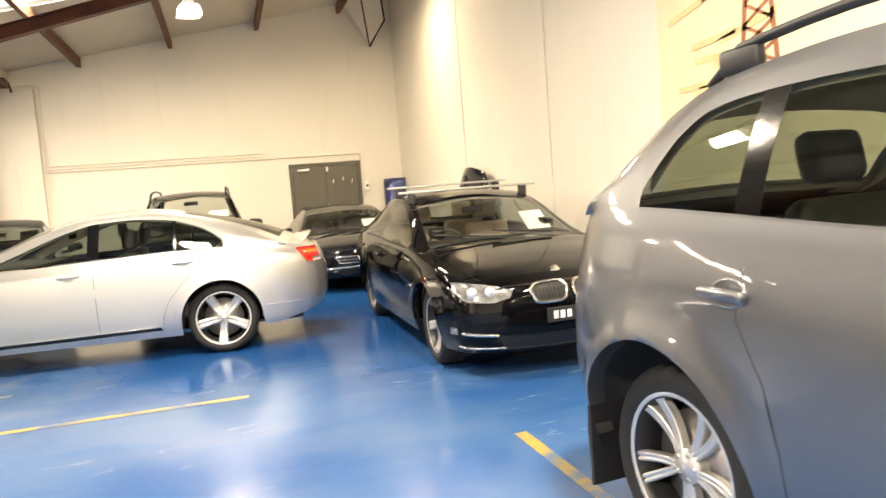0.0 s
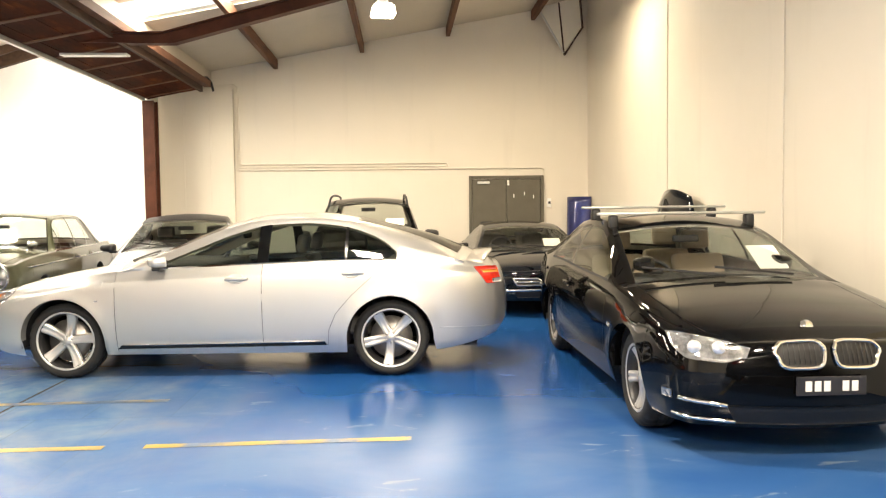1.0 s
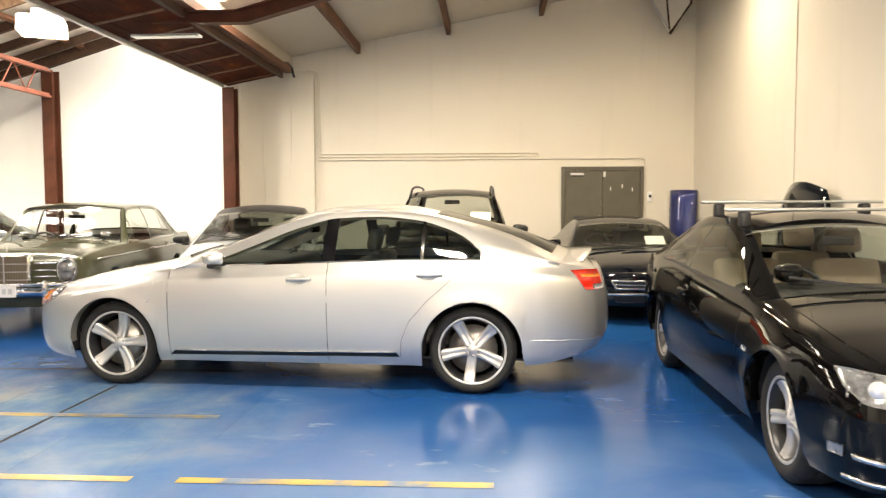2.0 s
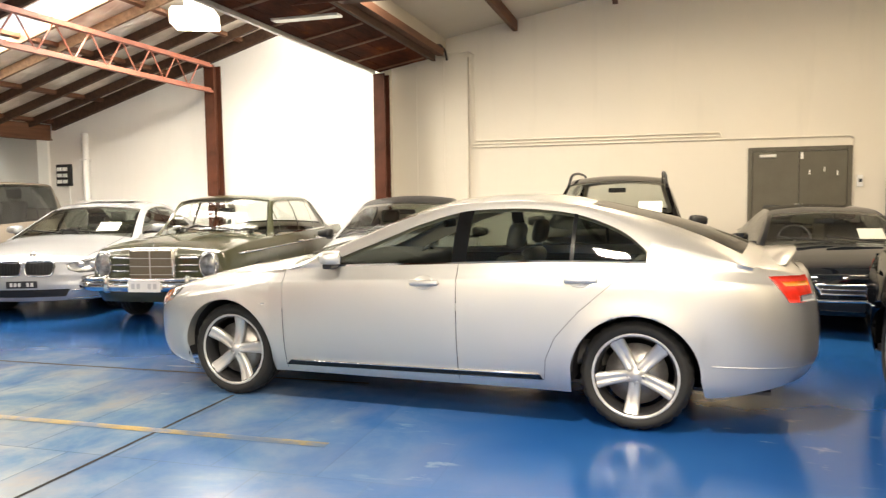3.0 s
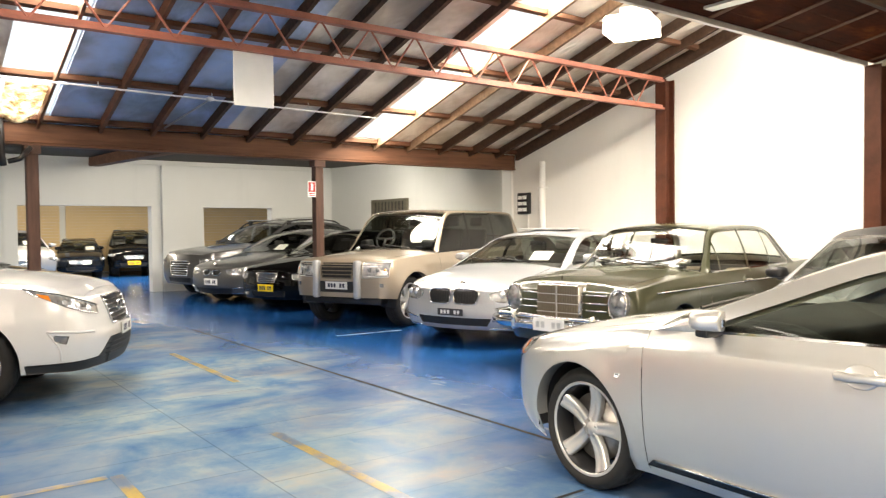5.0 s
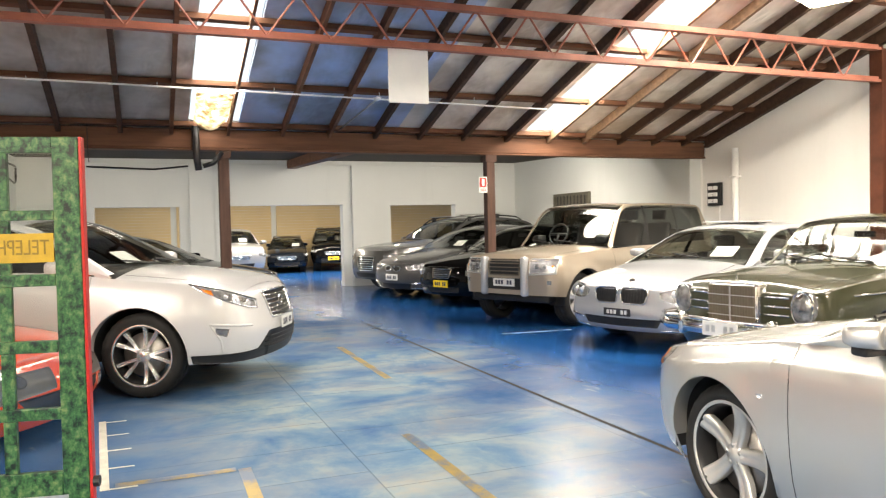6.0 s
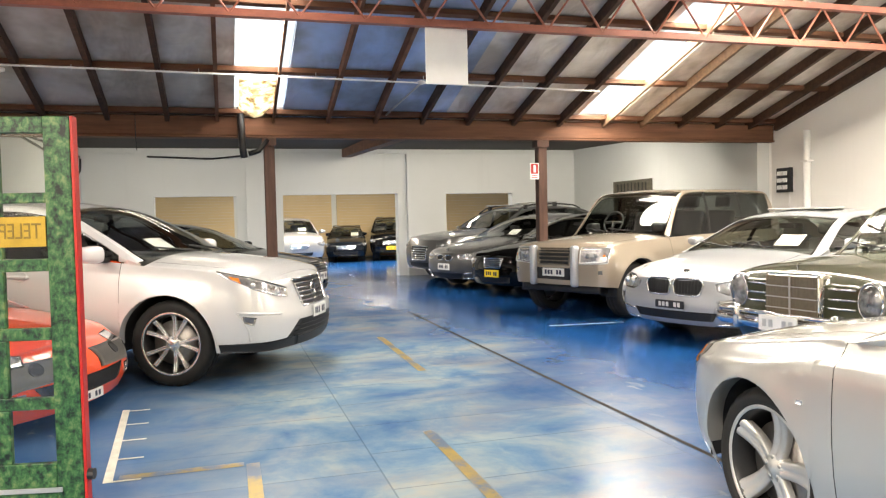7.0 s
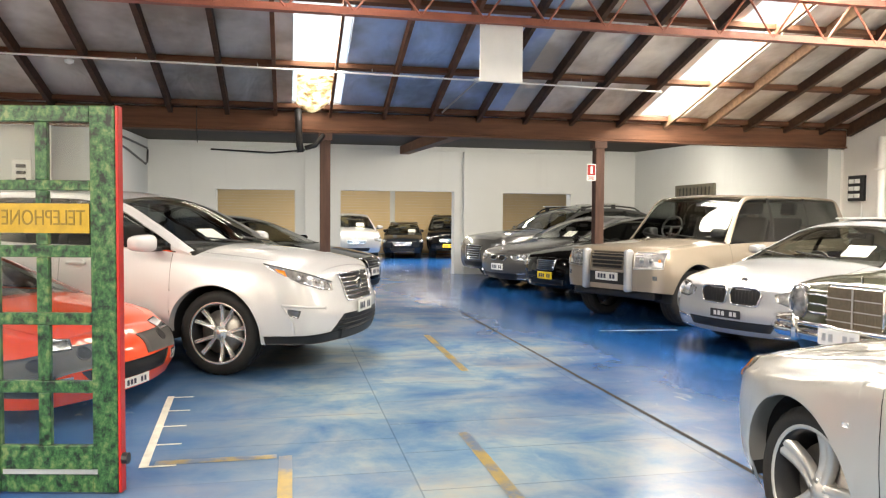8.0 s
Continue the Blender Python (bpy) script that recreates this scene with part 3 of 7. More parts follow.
part("cross_beam", prism_bm([(ANNEX_X + 0.2, 2.93), (BEAM_X - 0.15, 2.70), (BEAM_X - 0.15, 2.92), (ANNEX_X + 0.2, 3.12)], "y", 9.0, 9.22), M["redtimber"], eave)

# steel columns on the north wall, lattice truss
for xc, top in ((-4.36, 3.46), (-7.58, 3.80)):
    bm = box_bm(xc - 0.10, WALL_B - 0.24, 0, xc + 0.10, WALL_B - 0.215, top)
    box_bm(xc - 0.10, WALL_B - 0.03, 0, xc + 0.10, WALL_B - 0.005, top, bm=bm)
    box_bm(xc - 0.012, WALL_B - 0.22, 0, xc + 0.012, WALL_B - 0.025, top, bm=bm)
    struct("trim_column", bm, M["rust"], "red-brown steel column against the white wall")
truss = thing("trim_truss", "salmon-red steel lattice truss spanning the western bay", "truss", kind="structure")
ZT0, ZT1, XT = 3.34, 3.78, -7.53
for z in (ZT0, ZT1):
    bm = box_bm(XT - 0.045, SOUTH, z - 0.03, XT + 0.045, WALL_B - 0.25, z + 0.004)
    box_bm(XT - 0.006, SOUTH, z + 0.002, XT + 0.006, WALL_B - 0.25, z + 0.05, bm=bm)
    part("chord", bm, M["truss"], truss)
y = SOUTH
k = 0
while y < WALL_B - 0.6:
    a, b = (ZT0, ZT1) if k % 2 == 0 else (ZT1, ZT0)
    part("web_rod", tube_bm([(XT, y, a), (XT, y + 0.32, b)], 0.012, 6), M["truss"], truss)
    y += 0.32
    k += 1

# valley gutter lining between the bays
valley = thing("trim_valley", "brown boarded valley gutter with a pale steel edge", "gutter", kind="structure")
for i in range(5):
    x0, rise = -4.40 + i * 0.172, 0.19
    z0, z1 = 3.50 + rise * i * 0.172 + 0.003 * (i % 2), 3.50 + rise * (i + 1) * 0.172 + 0.003 * (i % 2)
    poly = [(x0, z0), (x0 + 0.170, z1), (x0 + 0.170, z1 + 0.03), (x0, z0 + 0.03)]
    part("board", prism_bm(poly, "y", BACK, WALL_B - 0.10), M["boarding"], valley)
part("steel_edge", box_bm(-4.46, BACK, 3.45, -4.41, WALL_B - 0.25, 3.61), M["galv"], valley, "pale steel channel edge")
part("side_board", box_bm(-3.535, BACK, 3.66, -3.48, WALL_B + 0.1, 3.84), M["timber"], valley)
part("side_rail", box_bm(-3.475, BACK, 3.76, -3.36, WALL_B + 0.2, 3.87), M["redtimber"], valley)
part("upstand", box_bm(-3.52, BACK, 3.845, -3.48, WALL_A - 0.01, roof_a(-3.52)), M["ceiling"], valley)
y = BACK + 0.5
while y < WALL_B - 0.3:
    part("bearer", prism_bm([(-4.38, 3.492), (-3.56, 3.648), (-3.56, 3.662), (-4.38, 3.504)], "y", y, y + 0.07), M["redtimber"], valley)
    y += 0.85

# steel portal beam and purlins of the eastern roof
portal = thing("trim_portal", "red oxide steel roof beam over the eastern bay", "beam", kind="structure")
YP = 11.4


def portal_z(x):
    return 3.58 + 0.272 * max(0.0, x + 2.72)


poly = [(-4.12, 3.60), (-2.75, 3.60), (RIGHT, portal_z(RIGHT) + 0.01), (RIGHT, portal_z(RIGHT) + 0.14), (-2.85, 3.71), (-4.12, 3.71)]
part("web", prism_bm(poly, "y", YP - 0.006, YP + 0.006), M["rust"], portal)
part("lower_flange", prism_bm([(-3.3, 3.58), (-2.72, 3.58), (RIGHT, portal_z(RIGHT)), (RIGHT, portal_z(RIGHT) + 0.018), (-2.72, 3.598), (-3.3, 3.598)], "y", YP - 0.07, YP + 0.07), M["rust"], portal)
# pale metal here stands for skylight glancing off the beam's underside
part("pale_flange", box_bm(-4.12, YP - 0.07, 3.435, -3.302, YP + 0.07, 3.46), M["galv"], portal, "flange end under the valley boards, made pale for the skylight it reflects")
part("upper_flange", prism_bm([(-4.12, 3.71), (-2.85, 3.71), (RIGHT, portal_z(RIGHT) + 0.14), (RIGHT, portal_z(RIGHT) + 0.158), (-2.85, 3.728), (-4.12, 3.728)], "y", YP - 0.07, YP + 0.07), M["rust"], portal)
purl = thing("trim_purlins", "brown timber purlins under the eastern roof", "purlins", kind="structure")
for xp in (-2.25, -0.60, 1.06, 2.72):
    zp = roof_a(xp)
    part("purlin", box_bm(xp - 0.04, BACK, zp - 0.20, xp + 0.04, WALL_A - 0.03, zp - 0.012, 0.006, 1), M["redtimber"], purl)

# pilaster, conduits and the door on the north wall
struct("wall_pilaster", box_bm(-4.45, WALL_A - 0.12, 0, -3.07, WALL_A - 0.003, 3.80), M["cream"], "cream boxed-out wall pilaster")
pil = thing("trim_joint", "thin vertical cover strips on the wall pilaster", "cover strip", kind="structure")
for x in (-4.0, -3.5):
    part("strip", box_bm(x - 0.012, WALL_A - 0.135, 0, x + 0.012, WALL_A - 0.123, 3.79), M["cream"], pil)
cond = thing("trim_conduit", "painted conduits running along the cream wall", "conduit", kind="structure")
yc = WALL_A - 0.025
part("conduit", tube_bm([(-4.4, WALL_A - 0.14, 3.86), (-3.06, WALL_A - 0.14, 3.88), (-2.99, yc, 3.85), (-2.98, yc, 2.40), (-2.94, yc, 2.37), (1.0, yc, 2.37), (1.04, yc, 2.31)], 0.014), M["cream"], cond)
part("conduit", tube_bm([(-3.05, yc, 3.75), (-3.05, yc, 2.30), (-3.0, yc, 2.26), (2.88, yc, 2.26), (2.93, yc, 2.22), (2.93, yc, 2.1)], 0.014), M["cream"], cond)
part("conduit", tube_bm([(-3.0, yc, 2.315), (1.0, yc, 2.315)], 0.012), M["cream"], cond)
part("cable", tube_bm([(-3.50, 15.50, 3.88), (-3.44, 15.80, 3.95), (-3.40, 15.95, 3.88), (-3.37, 15.98, 3.72)], 0.022), M["blackplastic"], cond, "black hanging cable")

dd = thing("door_2", "olive-grey steel double door with a panic bar and small labels", "door", kind="structure")
YD = WALL_A - 0.006
for a, b in ((1.44, 1.50), (2.85, 2.91)):
    part("jamb", box_bm(a, YD - 0.05, 0, b, YD, 2.11), M["door"], dd)
part("head", box_bm(1.505, YD - 0.05, 2.05, 2.845, YD, 2.11), M["door"], dd)
for a, b in ((1.505, 2.172), (2.178, 2.845)):
    lf = part("leaf", box_bm(a, YD - 0.035, 0.01, b, YD, 2.045, 0.004, 1), M["door"], dd)
    part("kick_plate", box_bm(a + 0.05, YD - 0.042, 0.06, b - 0.05, YD - 0.036, 0.3), M["door"], lf)
part("closer", box_bm(1.60, YD - 0.085, 1.95, 1.84, YD - 0.037, 2.0, 0.008), M["galv"], dd, "silver door closer")
part("lock_plate", box_bm(2.11, YD - 0.07, 1.15, 2.24, YD - 0.037, 1.23, 0.006), M["galv"], dd, "silver latch plate")
part("notice", box_bm(2.19, YD - 0.042, 1.92, 2.23, YD - 0.037, 2.02), M["paper"], dd)
for x, z in ((2.31, 1.68), (2.52, 1.72), (2.70, 1.66)):
    part("notice", box_bm(x, YD - 0.042, z, x + 0.018, YD - 0.037, z + 0.07), M["paper"], dd)
sw = thing("wall_switch", "small grey switch box beside the steel door", "switch")
part("box", box_bm(2.985, WALL_A - 0.05, 1.48, 3.06, WALL_A - 0.004, 1.66, 0.008), M["whiteplastic"], sw)
part("rocker", box_bm(3.0, WALL_A - 0.06, 1.55, 3.045, WALL_A - 0.051, 1.60), M["blackplastic"], sw)

# east wall: pilaster edge and faded mural
struct("trim_pilaster_east", box_bm(RIGHT - 0.014, 11.85, 0, RIGHT - 0.003, 12.43, 5.3, 0.005), M["cream"], "cream pilaster on the side wall")
struct("trim_pilaster_east", box_bm(RIGHT - 0.018, 8.7, 0, RIGHT - 0.003, 9.5, 5.3, 0.006), M["cream"], "cream pilaster on the side wall")

# floor marks
marks = thing("floor_lines", "scuffed yellow bay lines painted on the floor", "floor marking", kind="structure")


def strip(name, x0, y0, x1, y1, w, z, material, parent):
    d = Vector((x1 - x0, y1 - y0, 0)).normalized()
    n = Vector((-d.y, d.x, 0)) * w / 2
    bm = bmesh.new()
    steps = max(2, int(math.hypot(x1 - x0, y1 - y0) / 0.25))
    last = None
    for i in range(steps + 1):
        p = Vector((x0 + (x1 - x0) * i / steps, y0 + (y1 - y0) * i / steps, z))
        j = 0.012 * noise.noise(p * 3.1)
        pair = [bm.verts.new(p + n * (1 + j * 4)), bm.verts.new(p - n * (1 - j * 4))]
        if last:
            bm.faces.new((last[0], last[1], pair[1], pair[0]))
        last = pair
    bmesh.ops.recalc_face_normals(bm, faces=bm.faces)
    return part(name, bm, material, parent)


for a in ((-5.0, 7.45, -1.7, 7.46), (-4.72, 6.32, -1.75, 6.31), (-1.5, 6.31, 0.15, 6.32), (1.6, 1.5, 1.6, 4.6), (-4.72, 5.6, -4.72, 6.27), (-9.0, 7.95, -6.9, 7.92)):
    strip("yellow_line", *a, 0.075, 0.003, M["line"], marks)
wl = thing("floor_tape", "narrow white ruled marks taped to the floor", "floor marking", kind="structure")
strip("white_line", -6.35, 5.45, -4.65, 5.55, 0.05, 0.003, M["white_line"], wl)
for i in range(5):
    x = -6.3 + i * 0.41
    strip("tick", x, 5.46 + 0.06 * (x + 6.35), x, 5.62 + 0.06 * (x + 6.35), 0.025, 0.004, M["white_line"], wl)
strip("white_line", -9.0, 10.15, -8.9, 11.15, 0.05, 0.003, M["white_line"], wl)
jn = thing("floor_joint", "dark saw-cut joints in the concrete floor", "floor joint", kind="structure")
strip("joint", -2.83, 2.0, -2.84, 8.3, 0.026, 0.002, M["jointfill"], jn)
strip("joint", -11.0, 8.85, -2.0, 8.85, 0.036, 0.002, M["jointfill"], jn)

# ---------------------------------------------------------------- cars: one generator, many shapes


def curve(points):
    """A smooth monotone curve through (s, value) pairs."""
    x = np.array([p[0] for p in points], float)
    y = np.array([p[1] for p in points], float)
    h = np.diff(x)
    d = np.diff(y) / h
    m = np.zeros(len(x))
    for i in range(1, len(x) - 1):
        if d[i - 1] * d[i] > 0:
            w1, w2 = 2 * h[i] + h[i - 1], h[i] + 2 * h[i - 1]
            m[i] = (w1 + w2) / (w1 / d[i - 1] + w2 / d[i])
    m[0], m[-1] = d[0], d[-1]

    def f(t):
        t = np.clip(t, x[0], x[-1])
        i = np.clip(np.searchsorted(x, t) - 1, 0, len(x) - 2)
        u = (t - x[i]) / h[i]
        return ((1 + 2 * u) * (1 - u) ** 2 * y[i] + u * (1 - u) ** 2 * h[i] * m[i]
                + u * u * (3 - 2 * u) * y[i + 1] + u * u * (u - 1) * h[i] * m[i + 1])
    return f


class Shell:
    """Collects the faces of a car's skin under part names."""

    def __init__(self):
        self.v, self.f = [], {}

    def grid(self, pts, name_of):
        """pts: rows of points; name_of(i, j) gives the part of each face, or None for a gap."""
        n0 = len(self.v)
        rows, cols = len(pts), len(pts[0])
        for r in pts:
            self.v.extend(tuple(p) for p in r)
        for i in range(rows - 1):
            for j in range(cols - 1):
                key = name_of(i, j)
                if key:
                    a = n0 + i * cols + j
                    self.f.setdefault(key, []).append((a, a + 1, a + cols + 1, a + cols))

    def mesh(self, key):
        faces = self.f[key]
        used = sorted({i for f in faces for i in f})
        at = {}
        verts, where = [], {}
        for i in used:
            k = tuple(round(c, 4) for c in self.v[i])
            if k not in where:
                where[k] = len(verts)
                verts.append(self.v[i])
            at[i] = where[k]
        out = []
        for f in faces:
            g = []
            for i in f:
                if at[i] not in g:
                    g.append(at[i])
            if len(g) > 2:
                out.append(tuple(g))
        return verts, out


def lathe(profile, seg, axis_y=True):
    """Verts and faces of a profile (radius, y) spun about the y axis."""
    v, f = [], []
    n = len(profile)
    for k in range(seg):
        a = 2 * math.pi * k / seg
        v += [(r * math.cos(a), y, r * math.sin(a)) for r, y in profile]
    for k in range(seg):
        j = (k + 1) % seg
        for i in range(n - 1):
            f.append((k * n + i, k * n + i + 1, j * n + i + 1, j * n + i))
    return v, f


def wheel_meshes(R, rim, width, spokes, style, seed=0):
    """Meshes of one wheel about its own centre; the outer face looks along +y."""
    w = width / 2
    tyre, tf = lathe([(rim - 0.008, w * 0.86), (rim + 0.012, w * 0.97), ((R + rim) / 2, w * 1.04), (R - 0.028, w * 0.95), (R - 0.008, w * 0.80), (R - 0.001, w * 0.6),
                      (R, w * 0.2), (R - 0.007, w * 0.17), (R - 0.007, w * 0.12), (R, w * 0.09), (R, -w * 0.3), (R - 0.007, -w * 0.33), (R - 0.007, -w * 0.38), (R, -w * 0.41),
                      (R - 0.008, -w * 0.82), (R - 0.03, -w * 0.97), ((R + rim) / 2, -w * 1.04), (rim, -w * 0.9)], 112)
    # shoulder blocks of the tread
    tyre = [(x * (1 - 0.030), y, z * (1 - 0.030)) if (i // 18) % 4 == 0 and i % 18 in (4, 5, 6, 9, 14) else (x, y, z) for i, (x, y, z) in enumerate(tyre)]
    v, f = lathe([(rim + 0.004, w * 0.90), (rim - 0.006, w * 0.93), (rim - 0.016, w * 0.88), (rim - 0.03, w * 0.6), (rim - 0.04, -w * 0.2), (rim - 0.02, -w * 0.85)], 56)
    # spokes: tapering, dished bars with chamfered edges
    hub_r = rim * 0.24

    def bar(a, w0, w1, r0, r1, y0, y1, lean=0.0):
        n0 = len(v)
        steps = 6
        for i in range(steps + 1):
            t = i / steps
            r = r0 + (r1 - r0) * t
            wd = w0 + (w1 - w0) * t ** 1.4
            y = y0 + (y1 - y0) * t - 0.02 * math.sin(math.pi * t)
            c = lean * t
            for off, dy in ((-1, -0.035), (-1, -0.008), (-0.82, 0.0), (-0.25, 0.0), (0, -0.007), (0.25, 0.0), (0.82, 0.0), (1, -0.008), (1, -0.035)):
                p = off * wd / 2 + c
                v.append((r * math.cos(a) - p * math.sin(a), y + dy, r * math.sin(a) + p * math.cos(a)))
        for i in range(steps):
            for j in range(8):
                q = n0 + i * 9 + j
                f.append((q, q + 1, q + 10, q + 9))
    for k in range(spokes):
        a = 2 * math.pi * k / spokes + 0.31
        if style == "wide":
            bar(a, rim * 0.27, rim * 0.37, hub_r * 0.7, rim - 0.012, w * 0.64, w * 0.84)
        elif style == "twin":
            for s in (-1, 1):
                bar(a + s * 0.13, rim * 0.115, rim * 0.15, hub_r * 0.7, rim - 0.012, w * 0.62, w * 0.82, s * 0.012)
        elif style == "vee":
            for s in (-1, 1):
                bar(a, rim * 0.12, rim * 0.16, hub_r * 0.7, rim - 0.012, w * 0.62, w * 0.82, s * rim * 0.24)
        else:
            bar(a, rim * 0.13, rim * 0.17, hub_r * 0.7, rim - 0.012, w * 0.62, w * 0.80)
    hub, hf = lathe([(0.0, w * 0.70), (hub_r * 0.42, w * 0.69), (hub_r * 0.5, w * 0.65), (hub_r * 0.95, w * 0.60), (hub_r * 1.05, w * 0.50), (hub_r * 1.0, w * 0.1)], 24)
    n0 = len(v)
    v += hub
    f += [tuple(n0 + i for i in q) for q in hf]
    disc = lathe([(0.02, w * 0.18), (rim * 0.72, w * 0.18), (rim * 0.72, w * 0.05), (rim * 0.45, -w * 0.1), (0.05, -w * 0.1)], 36)
    nuts, nf = [], []
    for k in range(5):
        a = 2 * math.pi * k / 5
        c = (hub_r * 0.72 * math.cos(a), hub_r * 0.72 * math.sin(a))
        n1 = len(nuts)
        for yy in (w * 0.60, w * 0.645):
            for q in range(6):
                b = math.pi * q / 3
                nuts.append((c[0] + 0.011 * math.cos(b), yy, c[1] + 0.011 * math.sin(b)))
        nf.append(tuple(n1 + 6 + q for q in range(6)))
        nf += [(n1 + q, n1 + (q + 1) % 6, n1 + 6 + (q + 1) % 6, n1 + 6 + q) for q in range(6)]

    n0 = len(v)
    v += nuts
    f += [tuple(n0 + i for i in q) for q in nf]

    def me(name, vf, mat_):
        m = bpy.data.meshes.new(name)
        m.from_pydata([tuple(p) for p in vf[0]], [], vf[1])
        m.materials.append(mat_)
        m.shade_smooth()
        return m
    return me("tyre", (tyre, tf), M["rubber"]), (v, f), disc, me


class Car:
    """Builds a car from side-view curves. s runs from the front bumper back, metres; x points ahead from mid wheelbase."""

    def __init__(self, name, label, paint, m, sp):
        self.root = thing(name, label, "car", m)
        self.sp, self.paint = sp, paint
        self.x0 = sp["fo"] + sp["wb"] / 2
        self.skin()
        self.wheels()
        self.cabin()

    # ---- skin
    def skin(self):
        sp = self.sp
        L, R, Ra, sill = sp["L"], sp["R"], sp["Ra"], sp["sill"]
        self.sw = (sp["fo"], sp["fo"] + sp["wb"])
        zsh, zdk, wid = curve(sp["shoulder"]), curve(sp["deck"]), curve(sp["width"])
        cz = curve([(a, b) for a, b, c in sp["cant"]])
        cy = curve([(a, c) for a, b, c in sp["cant"]])
        sa, sc = sp["cant"][0][0], sp["cant"][-1][0]
        nose, tail = curve(sp["nose"]), curve(sp["tail"])
        sec = curve(sp["section"])
        lowf = curve(sp.get("low", [(0, sill), (L, sill)]))
        gap = 0.0022
        seams = [q for q in sp["seams"]]
        st = set(np.linspace(0, L, 56).round(4))
        st |= {0.012, 0.03, 0.06, 0.1, 0.15, L - 0.012, L - 0.03, L - 0.06, L - 0.1, L - 0.15}
        for c in self.sw:
            st |= {round(c + Ra * math.cos(a), 4) for a in np.linspace(0, math.pi, 27)}
            st |= {round(c - Ra - 0.001, 4), round(c + Ra + 0.001, 4)}
        for q in seams:
            st |= {round(q - gap, 4), round(q + gap, 4)}
        st |= {sa, sc, *[round(a, 4) for w in sp["windows"] for a in w], sp["ws"], *sp["rear_glass"]}
        st |= {round(v, 4) for v in np.linspace(sp["cant"][-2][0], sc, 10)}
        st |= {round(v, 4) for v in np.linspace(sa, sp["cant"][1][0], 8)}
        S = np.array(sorted(st))
        S = S[np.concatenate(([True], np.diff(S) > 0.0015))]
        sh = Shell()

        def shift(s, z):
            b0 = max(0.0, 1 - s / 0.75) ** 1.6
            b1 = max(0.0, 1 - (L - s) / 0.75) ** 1.6
            return b0 * nose(z) - b1 * tail(z)

        def place(s, y, z):
            return (self.x0 - s - shift(s, z), y, z)
        self.place = place

        def low(s):
            z = float(lowf(s))
            for c in self.sw:
                d = abs(s - c)
                if d < Ra:
                    z = max(z, R + math.sqrt(Ra * Ra - d * d) * sp.get("archy", 1.0))
            return z

        def half(s, z):
            q = (z - sill) / (float(zsh(s)) - sill)
            flare = 0.0
            for c in self.sw:
                d = math.hypot(s - c, (z - R))
                flare += sp.get("flare", 0.012) * math.exp(-((d - Ra) / 0.07) ** 2)
            return float(wid(s)) * float(sec(np.clip(q, 0, 1))) + flare
        self.half = half
        H = sp.get("rows", [0, 0.04, 0.12, 0.25, 0.38, 0.5, 0.62, 0.74, 0.85, 0.93, 0.975, 1.0])
        ends = self.sw[0] + Ra, self.sw[1] - Ra
        doors = sp["doors"]

        def side_name(i, j):
            mid = (S[i] + S[i + 1]) / 2
            for q in seams:
                if abs(mid - q) < gap * 0.9 and H[j] >= 0.04:
                    return "_gap"
            for k, (a, b) in enumerate(doors):
                if a < mid < b and H[j] >= 0.04:
                    return ("door_l%d" if side > 0 else "door_r%d") % k
            return "body"
        for side in (1, -1):
            rows = []
            for s in S:
                z0, z1 = low(s), float(zsh(s))
                rows.append([place(s, side * half(s, z0 + h * (z1 - z0)), z0 + h * (z1 - z0)) for h in H])
            sh.grid(rows, side_name)
            # rolled lip of each wheel arch
            for c in self.sw:
                lip = []
                for a in np.linspace(0, math.pi, 27):
                    s = c + Ra * math.cos(a)
                    z = low(s + (1e-4 if math.cos(a) < 0 else -1e-4))
                    y = half(s, z)
                    lip.append([place(s, side * y, z), place(s, side * (y - 0.02), z - 0.004), place(s, side * (y - 0.08), z)])
                sh.grid(lip, lambda i, j: "body")
        # bonnet and boot decks
        C = [0, 0.05, 0.10, 0.155, 0.163, 0.25, 0.4, 0.6, 0.8, 1.0]

        def deck_row(s, z_off=0.0):
            zs, zd = float(zsh(s)), float(zdk(s))
            w = half(s, zs)
            left = [(w * (1 - c), zs + (zd - zs) * (1 - (1 - c) ** 2.4)) for c in C]
            ys = [(y, z) for y, z in left] + [(-y, z) for y, z in left[-2::-1]]
            return [place(s, y, z) for y, z in ys]
        n_c = 2 * len(C) - 2

        def deck_name(lid):
            def f(i, j):
                k = min(j, n_c - 1 - j)
                if k == 3:
                    return None if lid else "body"
                return "body" if k < 3 else (lid or "body")
            return f
        Sf = [s for s in S if s <= sa + 1e-6]
        Sr = [s for s in S if s >= sc - 1e-6]
        lip_s = sp.get("bonnet_from", 0.1)
        front_rows = [deck_row(s) for s in Sf]
        nm = deck_name("bonnet")
        sh.grid(front_rows, lambda i, j: nm(i, j) if Sf[i] >= lip_s else "body")
        if len(Sr) > 1:
            nb = deck_name("boot_lid")
            sh.grid([deck_row(s) for s in Sr], lambda i, j: nb(i, j) if Sr[i] < L - 0.1 else "body")
        # end caps
        K = np.linspace(-1, 1, 17)
        for s, b, end in ((0.0, sp.get("bow_f", 0.10), 1), (L, sp.get("bow_r", 0.08), -1)):
            z0, z1 = low(s), float(zsh(s))
            rows = []
            for h in H:
                z = z0 + h * (z1 - z0)
                y = half(s, z)
                rows.append([tuple(np.array(place(s, k * y, z)) + np.array((end * b * (1 - k * k), 0, 0))) for k in K])
            zs, zd = float(zsh(s)), float(zdk(s))
            w = half(s, zs)
